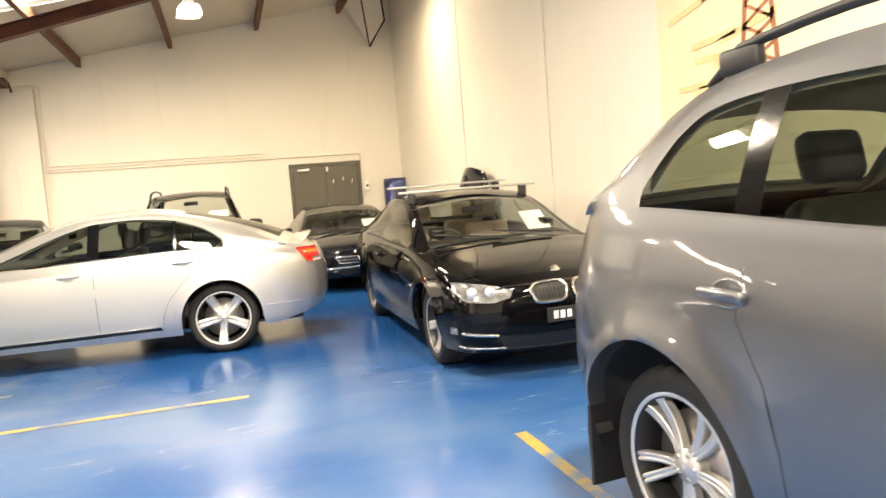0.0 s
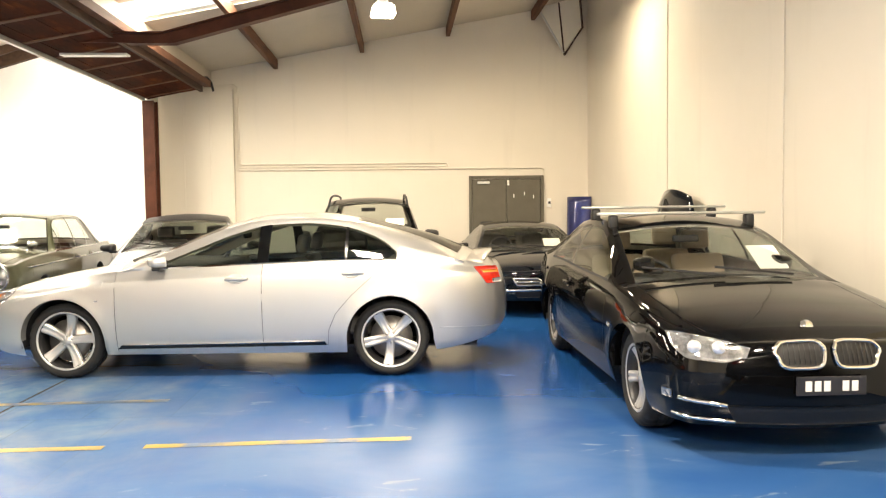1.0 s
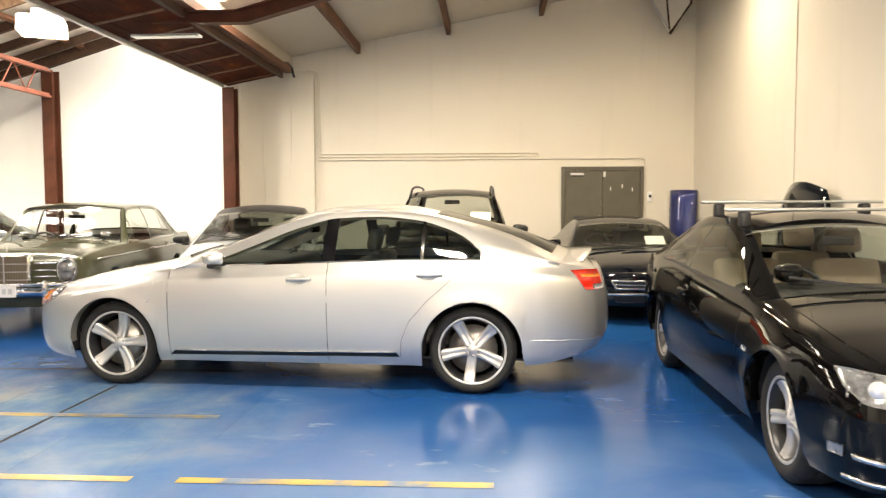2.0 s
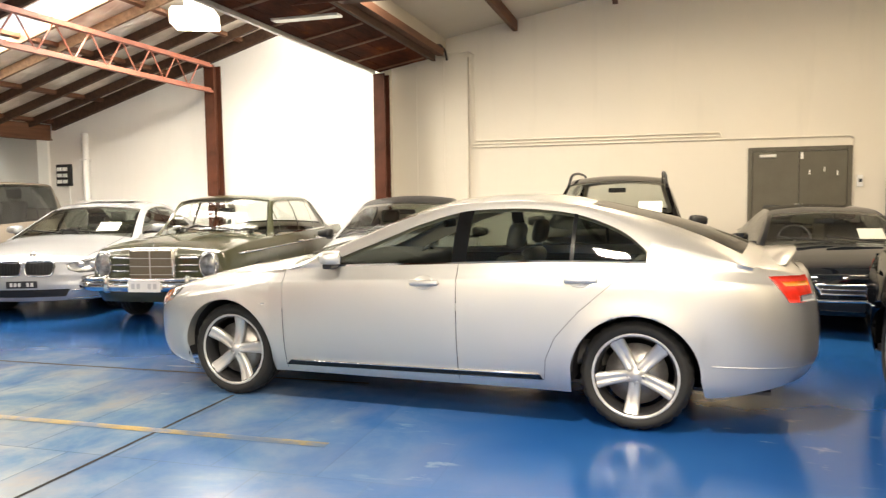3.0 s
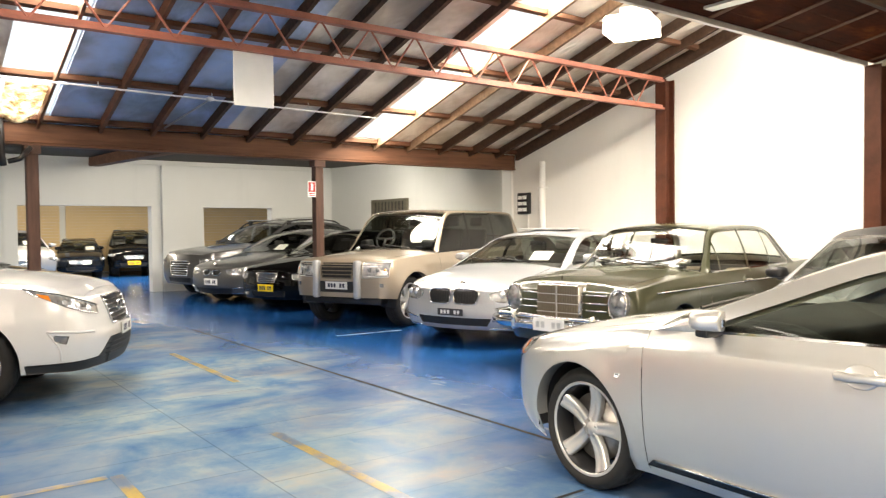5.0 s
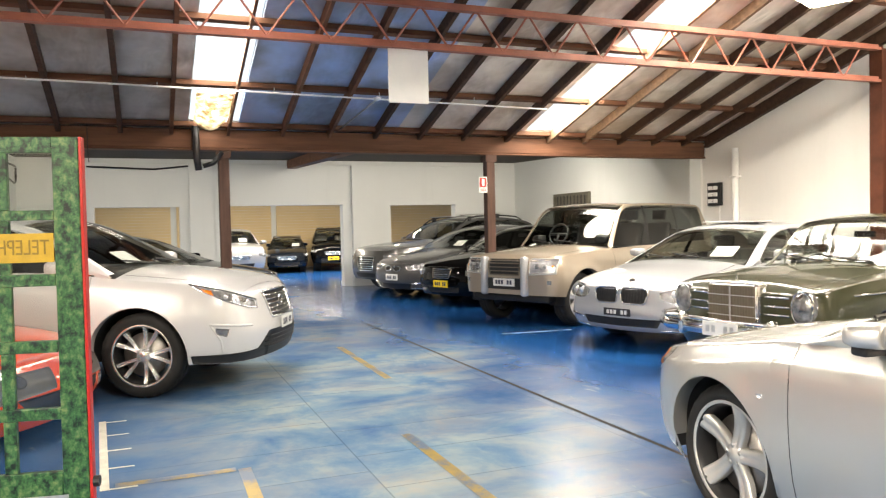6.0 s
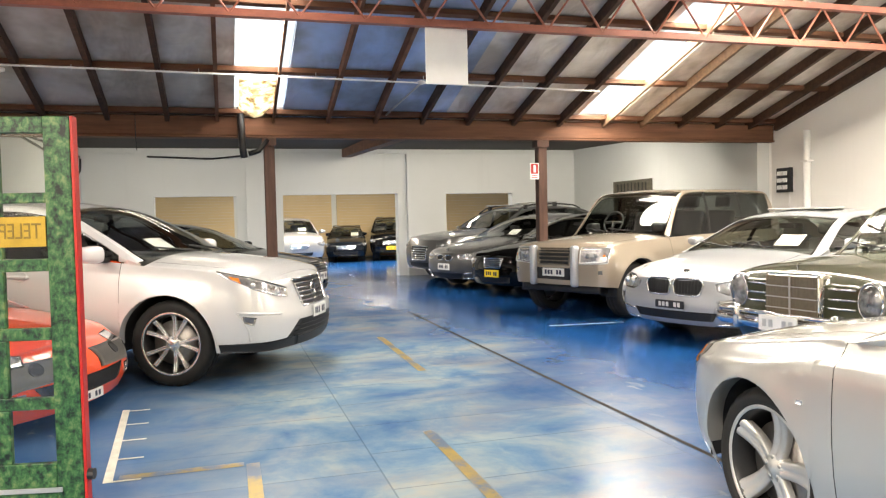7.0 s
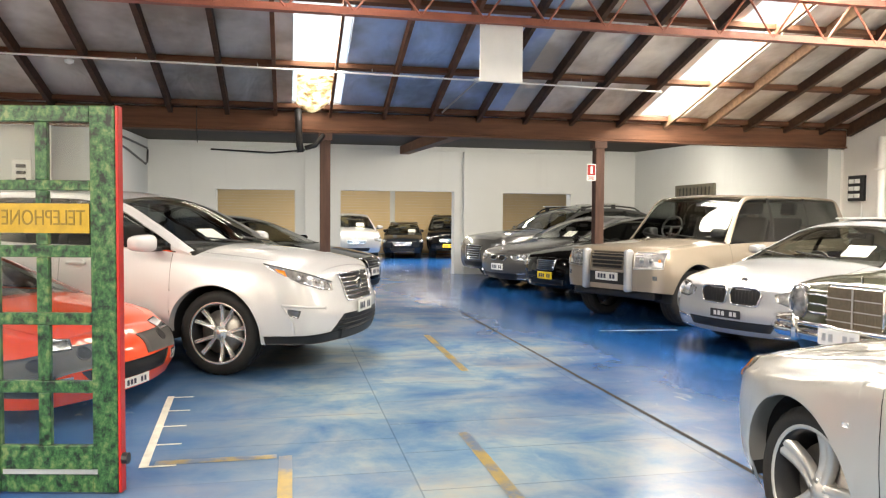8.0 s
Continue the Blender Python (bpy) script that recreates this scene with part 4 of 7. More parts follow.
            rows.append([tuple(np.array(place(s, k * w, zs + (zd - zs) * (1 - abs(k) ** 2.4))) + np.array((end * b * 0.9 * (1 - k * k) - end * 0.01, 0, 0))) for k in K])
            rows.append([place(s, k * w, zs + (zd - zs) * (1 - abs(k) ** 2.4)) for k in K])
            sh.grid(rows, lambda i, j: "body")
        # greenhouse sides
        Sg = [s for s in S if sa - 1e-6 <= s <= sc + 1e-6]
        crown_r, tf, tl = sp.get("crown", 0.05), sp.get("frame", 0.05), sp.get("beltline", 0.018)
        wins = sp["windows"]
        dlo = curve(sp["dlo"]) if "dlo" in sp else None

        def cant(s):
            zs = float(zsh(s))
            w = half(s, zs)
            z, y = float(cz(s)), float(cy(s))
            t = 1.0
            return max(z, zs), min(y, w), zs, w
        self.cant = cant
        glass_rows = {}
        for side in (1, -1):
            rows = []
            for s in Sg:
                z, y, zs, w = cant(s)
                h = z - zs
                hi = 1 - tf / h if h > tf * 1.6 else 0.55
                lo = tl / h if h > tf * 1.6 else 0.45
                if dlo is not None and h > 0:
                    hi = min(hi, (float(dlo(s)) - zs) / h)
                ok = h > tf * 1.6 and hi > lo + 0.004 / h
                glass_rows[round(s, 4)] = ok
                if not ok:
                    hi, lo = 0.55, 0.45
                vs = [0, lo] + [lo + (hi - lo) * t for t in (0.25, 0.5, 0.75)] + [hi, (hi + 1) / 2, 1]
                bulge = sp.get("bulge", 0.025)
                rows.append([place(s, side * (w + (y - w) * v + bulge * 4 * v * (1 - v)), zs + h * v) for v in vs])

            def gname(i, j):
                a, b = Sg[i], Sg[i + 1]
                mid = (a + b) / 2
                k_gap = sum(1 for p, q in wins if q <= mid)
                if 1 <= j <= 4 and glass_rows[round(a, 4)] and glass_rows[round(b, 4)]:
                    for k, (p, q) in enumerate(wins):
                        if p <= mid <= q:
                            return ("window_l%d" if side > 0 else "window_r%d") % k
                    if wins[0][0] < mid < wins[-1][1]:
                        return "pillar_trim_l%d" % k_gap if side > 0 else "pillar_trim_r%d" % k_gap
                if j == 0 and glass_rows[round(a, 4)] and glass_rows[round(b, 4)] and wins[0][0] - 0.05 < mid < wins[-1][1] + 0.03:
                    return "belt_trim_l" if side > 0 else "belt_trim_r"
                return "body" if j < 5 else "roof"
            sh.grid(rows, gname)
        # windscreen, roof, rear screen
        G = [-1, -0.945, -0.93, -0.8, -0.6, -0.4, -0.2, 0, 0.2, 0.4, 0.6, 0.8, 0.93, 0.945, 1]
        bow = curve([(sa, sp.get("bow_ws", 0.16)), (sp["ws"], 0.06), (sp["ws"] + 0.5, 0.0), (sp["rear_glass"][0] - 0.1, 0.0), (sc, -sp.get("bow_rw", 0.10))])
        crown = curve([(sa, float(zdk(sa) - zsh(sa))), (sa + 0.3, 0.03), (sp["ws"], crown_r), (sp["rear_glass"][0] - 0.35, crown_r), (sp["rear_glass"][0] + 0.1, sp.get("rear_crown", crown_r)), (sc, float(zdk(sc) - zsh(sc)))])
        rows = []
        for s in Sg:
            z, y, zs, w = cant(s)
            rows.append([tuple(np.array(place(s, y * g, z + float(crown(s)) * (1 - g * g))) + np.array((float(bow(s)) * (1 - g * g), 0, 0))) for g in G])

        def tname(i, j):
            mid = (Sg[i] + Sg[i + 1]) / 2
            g = abs((G[j] + G[j + 1]) / 2)
            if mid < sp["ws"]:
                return "windscreen" if g < 0.93 else (("a_pillar_l" if j < 7 else "a_pillar_r") if g > 0.945 else ("screen_seal_l" if j < 7 else "screen_seal_r"))
            if sp["rear_glass"][0] < mid < sp["rear_glass"][1] and g < sp.get("rear_w", 0.93):
                return "rear_screen"
            return "roof"
        sh.grid(rows, tname)
        # make the parts
        mats = sp.get("mats", {})
        names = {"windscreen": ("windscreen", M["clear"]), "rear_screen": ("rear_screen", M[sp.get("rear_tint", "glass")]),
                 "belt_trim": ("belt_trim", M[mats.get("belt", "glossblack")]), "pillar_trim": ("pillar_trim", M[mats.get("pillar", "glossblack")]),
                 "screen_seal": ("screen_seal", M["glossblack"]), "a_pillar": ("a_pillar", M[mats["a_pillar"]] if "a_pillar" in mats else self.paint), "bonnet": ("bonnet", self.paint), "boot_lid": ("boot_lid", self.paint),
                 "roof": ("roof", M[mats["roof"]] if "roof" in mats else self.paint), "body": ("body", self.paint)}
        solid_v, solid_f = [], []
        made = {}
        for key in sorted(sh.f):
            verts, faces = sh.mesh(key)
            if key == "_gap":
                n0 = len(solid_v)
                solid_v += verts
                solid_f += [tuple(n0 + i for i in f) for f in faces]
                continue
            if key.startswith("door_"):
                nm_, mt = "door", self.paint
            elif key.startswith("window_"):
                nm_, mt = "window", M[sp.get("tint", "glass")]
            elif key.startswith(("pillar_trim", "belt_trim", "screen_seal", "a_pillar")):
                nm_, mt = names["_".join(key.split("_")[:2])]
            else:
                nm_, mt = names[key]
            ob = mesh_part(nm_, verts, faces, mt, None)
            bm = bmesh.new()
            bm.from_mesh(ob.data)
            bmesh.ops.recalc_face_normals(bm, faces=bm.faces)
            bm.to_mesh(ob.data)
            bm.free()
            made[key] = ob
            if nm_ not in ("window",):
                n0 = len(solid_v)
                solid_v += verts
                solid_f += [tuple(n0 + i for i in f) for f in faces]
        for key, ob in made.items():
            ob.parent = made["door_" + key[7:]] if key.startswith("window_") and "door_" + key[7:] in made else self.root
        if "roof" in sh.f:
            verts, faces = sh.mesh("roof")
            mesh_part("headliner", [(x, y * 0.965, z - 0.022) for x, y, z in verts], [f[::-1] for f in faces], M["headliner"], self.root)
        self.made = made
        self.bvh = BVHTree.FromPolygons([Vector(v) for v in solid_v], solid_f)

    # ---- wheels and wells
    def wheels(self):
        sp = self.sp
        R, Ra = sp["R"], sp["Ra"]
        wname, spokes, style = sp.get("wheel", ("alloy", 5, "wide"))
        rim = sp.get("rim", R * 0.70)
        width = sp.get("tyre", 0.225)
        tyre, rimvf, disc, me = wheel_meshes(R, rim, width, spokes, style)
        m_rim, m_disc = me("rim", rimvf, M[wname]), me("wheel", disc, M["disc"])
        # deeper barrel faces coloured dark to stand for the shade behind the spokes
        m_rim.materials.append(M["darkmetal"])
        for p in list(m_rim.polygons)[:280]:
            p.material_index = 1 if p.index % 5 >= 2 else 0
        face = sp.get("face", 0.035)
        for c in self.sw:
            for side in (1, -1):
                y = self.half(c, R + 0.02) - face - width / 2 - 0.012
                w = obj("wheel", m_disc, self.root)
                w.matrix_basis = pose(self.x0 - c, side * y, R, 0, random.uniform(0, 70) if side > 0 else random.uniform(0, 70), 0 if side > 0 else 180)
                obj("tyre", tyre, w)
                obj("rim", m_rim, w)
                # dark liner of the well
                rows = []
                y1 = self.half(c, R + Ra) - 0.075
                for a in np.linspace(-0.15, math.pi + 0.15, 15):
                    p = (self.x0 - c - (Ra + 0.004) * math.cos(a), R + (Ra + 0.004) * math.sin(a))
                    rows.append([(p[0], side * y1, p[1]), (p[0], side * (y1 - 0.27), p[1]), (self.x0 - c, side * (y1 - 0.27), R)])
                sh = Shell()
                sh.grid(rows, lambda i, j: "a")
                v, f = sh.mesh("a")
                mesh_part("wheel_well", v, f, M["blackplastic"], self.root)

    # ---- cabin
    def cabin(self):
        sp = self.sp
        sa, sc = sp["cant"][0][0], sp["cant"][-1][0]
        z0 = sp["sill"] + 0.02
        zf = sp["R"] + sp["Ra"] + 0.015
        belt = float(curve(sp["shoulder"])((sa + sc) / 2))
        w = sp["W"] - 0.13
        X = lambda s: self.x0 - s
        part("underbody", box_bm(X(sp["L"] - 0.25), -w + 0.12, z0, X(0.2), w - 0.12, z0 + 0.02), M["blackplastic"], self.root)
        bm = bmesh.new()
        top = max(belt - 0.06, zf + 0.08)
        f0, b0 = X(sa + 0.10), X(min(sc - 0.05, sp["L"] - 0.3))
        q = [bm.verts.new(p) for p in ((b0, -w, zf), (f0, -w, zf), (f0, w, zf), (b0, w, zf), (b0, -w, top), (f0, -w, top), (f0, w, top), (b0, w, top))]
        for t in ((0, 1, 2, 3), (0, 4, 5, 1), (1, 5, 6, 2), (2, 6, 7, 3), (3, 7, 4, 0)):
            bm.faces.new([q[k] for k in t])
        part("cabin_lining", bm, M["cabin"], self.root)
        # dashboard and shelf
        dz = belt - 0.015
        part("dashboard", box_bm(X(sa + 0.72), -w + 0.02, belt - 0.30, X(sa + 0.02), w - 0.02, dz, 0.05), M["cabin"], self.root, smooth=True)
        if sp.get("shelf", True):
            part("parcel_shelf", box_bm(X(sc - 0.06), -w + 0.02, belt - 0.10, X(sp["seats"][1] + 0.62), w - 0.02, belt - 0.03), M["cabin"], self.root)
        mt = M[sp.get("trim", "leather")]
        hz = sp.get("seat_z", 0.50)
        for k, s in enumerate(sp["seats"]):
            for y in (-0.37, 0.37):
                x = X(s)
                tall = sp.get("back_h", 0.60)
                seat = part("seat", box_bm(x - 0.26, y - 0.25, hz - 0.17, x + 0.26, y + 0.25, hz, 0.05), mt, self.root, smooth=True)
                bm = box_bm(-0.06, -0.24, 0, 0.06, 0.24, tall, 0.05)
                bmesh.ops.transform(bm, matrix=pose(x - 0.24, y, hz - 0.05, 0, -20, 0), verts=bm.verts)
                part("seat_back", bm, mt, seat, smooth=True)
                if not sp.get("headrests", True):
                    continue
                bm = box_bm(-0.045, -0.13, 0.0, 0.045, 0.13, 0.18, 0.04)
                bmesh.ops.transform(bm, matrix=pose(x - 0.46, y, hz + 0.56, 0, -12, 0), verts=bm.verts)
                part("headrest", bm, mt, seat, smooth=True)
        # steering wheel on the right-hand side
        pts = [(0.0, 0.175 * math.cos(a), 0.175 * math.sin(a)) for a in np.linspace(0, 2 * math.pi, 21)]
        bm = tube_bm(pts, 0.015, 6)
        tube_bm([(0, -0.17, 0), (0, 0.17, 0)], 0.02, 6, bm)
        tube_bm([(0, 0, 0), (0, 0, -0.17)], 0.02, 6, bm)
        bmesh.ops.transform(bm, matrix=pose(X(sp["seats"][0] - 0.52), -0.36, hz + 0.36, 0, -24, 0), verts=bm.verts)
        part("steering_wheel", bm, M["blackplastic"], self.root, smooth=True)
        bm = box_bm(-0.015, -0.11, -0.03, 0.015, 0.11, 0.03, 0.012)
        z, y, zs, _ = self.cant(sp["ws"] - 0.12)
        bmesh.ops.transform(bm, matrix=pose(X(sp["ws"] + 0.02), 0, z - 0.03, 0, 0, 0), verts=bm.verts)
        part("rear_view_mirror", bm, M["blackplastic"], self.root)

    # ---- things laid on the skin
    def hit(self, angle, u, z):
        """Where a level ray from outside, at that angle from straight ahead (90: the left side), meets the skin."""
        a = radians(angle)
        d = Vector((-math.cos(a), -math.sin(a), 0))
        lat = Vector((-math.sin(a), math.cos(a), 0))
        base = Vector((0, 0, z))
        if angle < 88:
            base.x = self.x0 - 0.45
        elif angle > 92:
            base.x = self.x0 - self.sp["L"] + 0.45
        o = base + lat * u - d * 6
        p, n, _, _ = self.bvh.ray_cast(o, d, 6.6)
        if p is None:
            p, n, _, _ = self.bvh.find_nearest(base + lat * u - d * 0.4)
        if n.dot(d) > 0:
            n = -n
        return p, n

    def side_u(self, s):
        """The u of hit() at angle 90 for a distance s behind the front bumper."""
        return -(self.x0 - s)

    def patch(self, name, angle, top, bot, material, off=0.004, n=14, m=6, both=True, parent=None, label="", depth=0.02):
        """A thin shell laid on the skin between two outlines (u, z), with a rim that goes into the body."""
        tu, bu = np.array(top, float), np.array(bot, float)

        def along(p, t):
            d = np.concatenate(([0], np.cumsum(np.hypot(*np.diff(p, axis=0).T))))
            return np.array([np.interp(t * d[-1], d, p[:, 0]), np.interp(t * d[-1], d, p[:, 1])])
        rows = []
        for i in range(n + 1):
            t = i / n
            a, b = along(tu, t), along(bu, t)
            r = []
            for j in range(m + 1):
                q = a + (b - a) * j / m
                p, nn = self.hit(angle, q[0], q[1])
                edge = i in (0, n) or j in (0, m)
                r.append((p, nn))
            rows.append(r)
        pts = [[tuple(p + nn * off) for p, nn in r] for r in rows]
        sh = Shell()
        sh.grid(pts, lambda i, j: "a")
        ring = [(i, 0) for i in range(n + 1)] + [(n, j) for j in range(1, m + 1)] + [(i, m) for i in range(n - 1, -1, -1)] + [(0, j) for j in range(m - 1, -1, -1)]
        sh.grid([[tuple(rows[i][j][0] + rows[i][j][1] * off), tuple(rows[i][j][0] - rows[i][j][1] * depth)] for i, j in ring], lambda i, j: "a")
        v, f = sh.mesh("a")
        obs = [mesh_part(name, v, f, material, parent or self.root, label)]
        if both:
            obs.append(mesh_part(name, [(x, -y, z) for x, y, z in v], [q[::-1] for q in f], material, parent or self.root, label))
        return obs

    def bead(self, name, angle, pts, r, material, off=0.0, both=True, steps=6, parent=None, label="", closed=False):
        """A thin bar that follows the skin through (u, z) points."""
        path = []
        pts = list(pts) + ([pts[0]] if closed else [])
        for a, b in zip(pts, pts[1:]):
            for i in range(steps):
                t = i / steps
                p, n = self.hit(angle, a[0] + (b[0] - a[0]) * t, a[1] + (b[1] - a[1]) * t)
                path.append(p + n * off)
        p, n = self.hit(angle, *pts[-1])
        path.append(p + n * off)
        bm = tube_bm(path, r, 6)
        obs = [part(name, bm, material, parent or self.root, label, True)]
        if both:
            bm = tube_bm([(p.x, -p.y, p.z) for p in path], r, 6)
            obs.append(part(name, bm, material, parent or self.root, label, True))
        return obs

    def handles(self, spots, material=None, size=(0.035, 0.20, 0.032)):
        for s, z in spots:
            for sgn in (1, -1):
                u = self.side_u(s)
                p, n = self.hit(90, u, z)
                bm = box_bm(-size[1] / 2, -size[0] / 2, -size[2] / 2, size[1] / 2, size[0] / 2, size[2] / 2, 0.012, 3)
                bmesh.ops.transform(bm, matrix=pose(p.x, sgn * (p.y + 0.022), p.z, 0, 1.5, 0), verts=bm.verts)
                dn = [o for k, o in self.made.items() if k.startswith("door_l" if sgn > 0 else "door_r")]
                part("handle", bm, material or self.paint, self.root, smooth=True)
            self.dish("handle_cup", s - 0.01, z, 0.066, 0.043, self.paint)

    def dish(self, name, s, z, rx, rz, material):
        """A shallow hollow pressed into the door behind its handle."""
        for sgn in (1, -1):
            rows = []
            for r in (0.0, 0.35, 0.65, 0.88, 1.0, 1.10):
                row = []
                for k in range(25):
                    a = 2 * math.pi * k / 24
                    p, n = self.hit(90, self.side_u(s) + r * rx * math.cos(a), z + r * rz * math.sin(a))
                    off = 0.0015 + 0.0085 * r ** 3 if r <= 1.0 else -0.002
                    q = p + n * off
                    row.append((q.x, sgn * q.y, q.z))
                rows.append(row)
            sh = Shell()
            sh.grid(rows, lambda i, j: "a")
            v, f = sh.mesh("a")
            mesh_part(name, v, f, material, self.root)

    def mirrors(self, s, z, material=None, w=0.20, h=0.13, arm=0.10, turn=12):
        for sgn in (1, -1):
            p, n = self.hit(90, self.side_u(s), z - 0.06)
            y0 = p.y
            bm = bmesh.new()
            bmesh.ops.create_uvsphere(bm, u_segments=24, v_segments=14, radius=1.0)
            for v in bm.verts:
                a, b, d = (math.copysign(abs(k) ** 0.62, k) for k in v.co)
                t = (b + 1) / 2
                v.co = (max(a, -0.55) * 0.105 * (1 - 0.25 * t), t * w, d * h / 2 * (1 - 0.28 * t))
            bmesh.ops.transform(bm, matrix=pose(p.x, y0 + arm - 0.03, z + 0.03, 0, 0, turn), verts=bm.verts)
            stalk = box_bm(p.x - 0.035, y0 - 0.04, z - 0.045, p.x + 0.035, y0 + arm + 0.05, z - 0.01, 0.012)
            gl = box_bm(-0.060, 0.035, -h / 2 + 0.030, -0.046, w - 0.045, h / 2 - 0.036, 0.005)
            bmesh.ops.transform(gl, matrix=pose(p.x, y0 + arm - 0.03, z + 0.03, 0, 0, turn), verts=gl.verts)
            for b in (bm, stalk, gl):
                if sgn < 0:
                    bmesh.ops.transform(b, matrix=Matrix.Diagonal((1, -1, 1, 1)), verts=b.verts)
                    bmesh.ops.reverse_faces(b, faces=b.faces)
            mir = part("wing_mirror", bm, material or self.paint, self.root, smooth=True)
            part("arm", stalk, M["blackplastic"], mir, smooth=True)
            part("mirror_glass", gl, M["chrome"], mir)

    def seam(self, pts, both=True):
        self.bead("panel_gap", 90, [(self.side_u(s), z) for s, z in pts], 0.0018, M["blackplastic"], 0.0, both)

    def plate_on(self, angle, z, w=0.372, h=0.125, material="plate", bars="ink", y=0.0, out=0.012):
        p, n = self.hit(angle, y, z)
        sx = 1 if angle == 0 else -1
        x = p.x + sx * out
        pl = part("number_plate", box_bm(x - 0.006, y - w / 2, z - h / 2, x + 0.006, y + w / 2, z + h / 2, 0.004), M[material], self.root)
        k = 6
        for i in range(k):
            if i == 3:
                continue
            y0 = y - w * 0.40 + i * w * 0.80 / k
            part("plate_bar", box_bm(x + sx * 0.0065 - 0.001, y0 + 0.008, z - h * 0.27, x + sx * 0.0065 + 0.001, y0 + w * 0.8 / k - 0.008, z + h * 0.27), M[bars], pl)
        return pl

    def paper(self, y, size=(0.30, 0.21), along=0.62, turn=0.0):
        """A price sheet lying on the dashboard, leaning against the windscreen."""
        sp = self.sp
        sa = sp["cant"][0][0]
        z, _, _, _ = self.cant(sa + 0.32)
        z0, _, _, _ = self.cant(sa + 0.06)
        zd = float(curve(sp["deck"])(sa))
        bm = box_bm(-0.002, -size[0] / 2, 0, 0.002, size[0] / 2, size[1])
        ang = sp.get("ws_lean", 58)
        bmesh.ops.transform(bm, matrix=pose(self.x0 - sa - 0.20, y, zd + 0.03, 0, -ang, turn), verts=bm.verts)
        part("price_sheet", bm, M["paper"], self.root, "white paper price sheet behind the windscreen")

    def wipers(self):
        sa = self.sp["cant"][0][0]
        zd = float(curve(self.sp["deck"])(sa))
        for y in (-0.08, 0.42):
            pts = []
            for t in np.linspace(0, 1, 5):
                yy = y - 0.55 * t
                d = Vector((-1, 0, -0.35)).normalized()
                x = self.x0 - sa + 0.12 * (1 - (yy / 0.8) ** 2) - 0.02 - 0.07 * t
                pts.append((x, yy, zd + 0.012 + 0.055 * t))
            part("wiper", tube_bm(pts, 0.009, 5), M["blackplastic"], self.root)

# ---------------------------------------------------------------- car shapes
SECTION = [(0, 0.925), (0.12, 0.960), (0.42, 0.998), (0.60, 1.0), (0.78, 0.985), (0.92, 0.955), (1.0, 0.925)]
SEDAN = dict(
    L=4.825, W=0.91, H=1.43, wb=2.85, fo=0.88, R=0.335, Ra=0.378, sill=0.215, section=SECTION,
    shoulder=[(0, 0.69), (0.10, 0.735), (0.5, 0.805), (0.9, 0.86), (1.3, 0.915), (2.5, 0.955), (3.4, 0.985), (4.1, 0.985), (4.6, 0.955), (4.825, 0.90)],
    deck=[(0, 0.71), (0.10, 0.765), (0.5, 0.86), (0.9, 0.925), (1.3, 0.985), (2.5, 1.0), (4.1, 1.03), (4.5, 1.03), (4.78, 1.0), (4.825, 0.95)],
    width=[(0, 0.62), (0.05, 0.735), (0.16, 0.82), (0.36, 0.875), (0.7, 0.90), (1.2, 0.91), (3.6, 0.91), (4.3, 0.875), (4.65, 0.79), (4.825, 0.62)],
    cant=[(1.22, 0.905, 0.85), (1.70, 1.125, 0.735), (2.12, 1.295, 0.65), (2.48, 1.37, 0.605), (2.9, 1.387, 0.59), (3.3, 1.36, 0.59), (3.72, 1.25, 0.615), (4.08, 1.11, 0.68), (4.32, 0.985, 0.80)],
    ws=2.12, rear_glass=(3.40, 4.22), windows=[(1.38, 2.58), (2.68, 3.34), (3.365, 3.72)],
    nose=[(0.2, 0.06), (0.35, 0.0), (0.52, 0.0), (0.65, 0.025), (0.8, 0.09)], tail=[(0.25, 0.14), (0.5, 0.0), (0.72, 0.01), (0.9, 0.06), (1.05, 0.12)],
    dlo=[(1.22, 0.80), (1.44, 0.98), (1.88, 1.175), (2.26, 1.30), (2.62, 1.342), (2.98, 1.338), (3.28, 1.285), (3.52, 1.18), (3.66, 1.06), (3.71, 0.96), (4.4, 0.5)],
    seams=[1.36, 2.63], doors=[(1.36, 2.63), (2.63, 3.25)], seats=(2.42, 3.30))
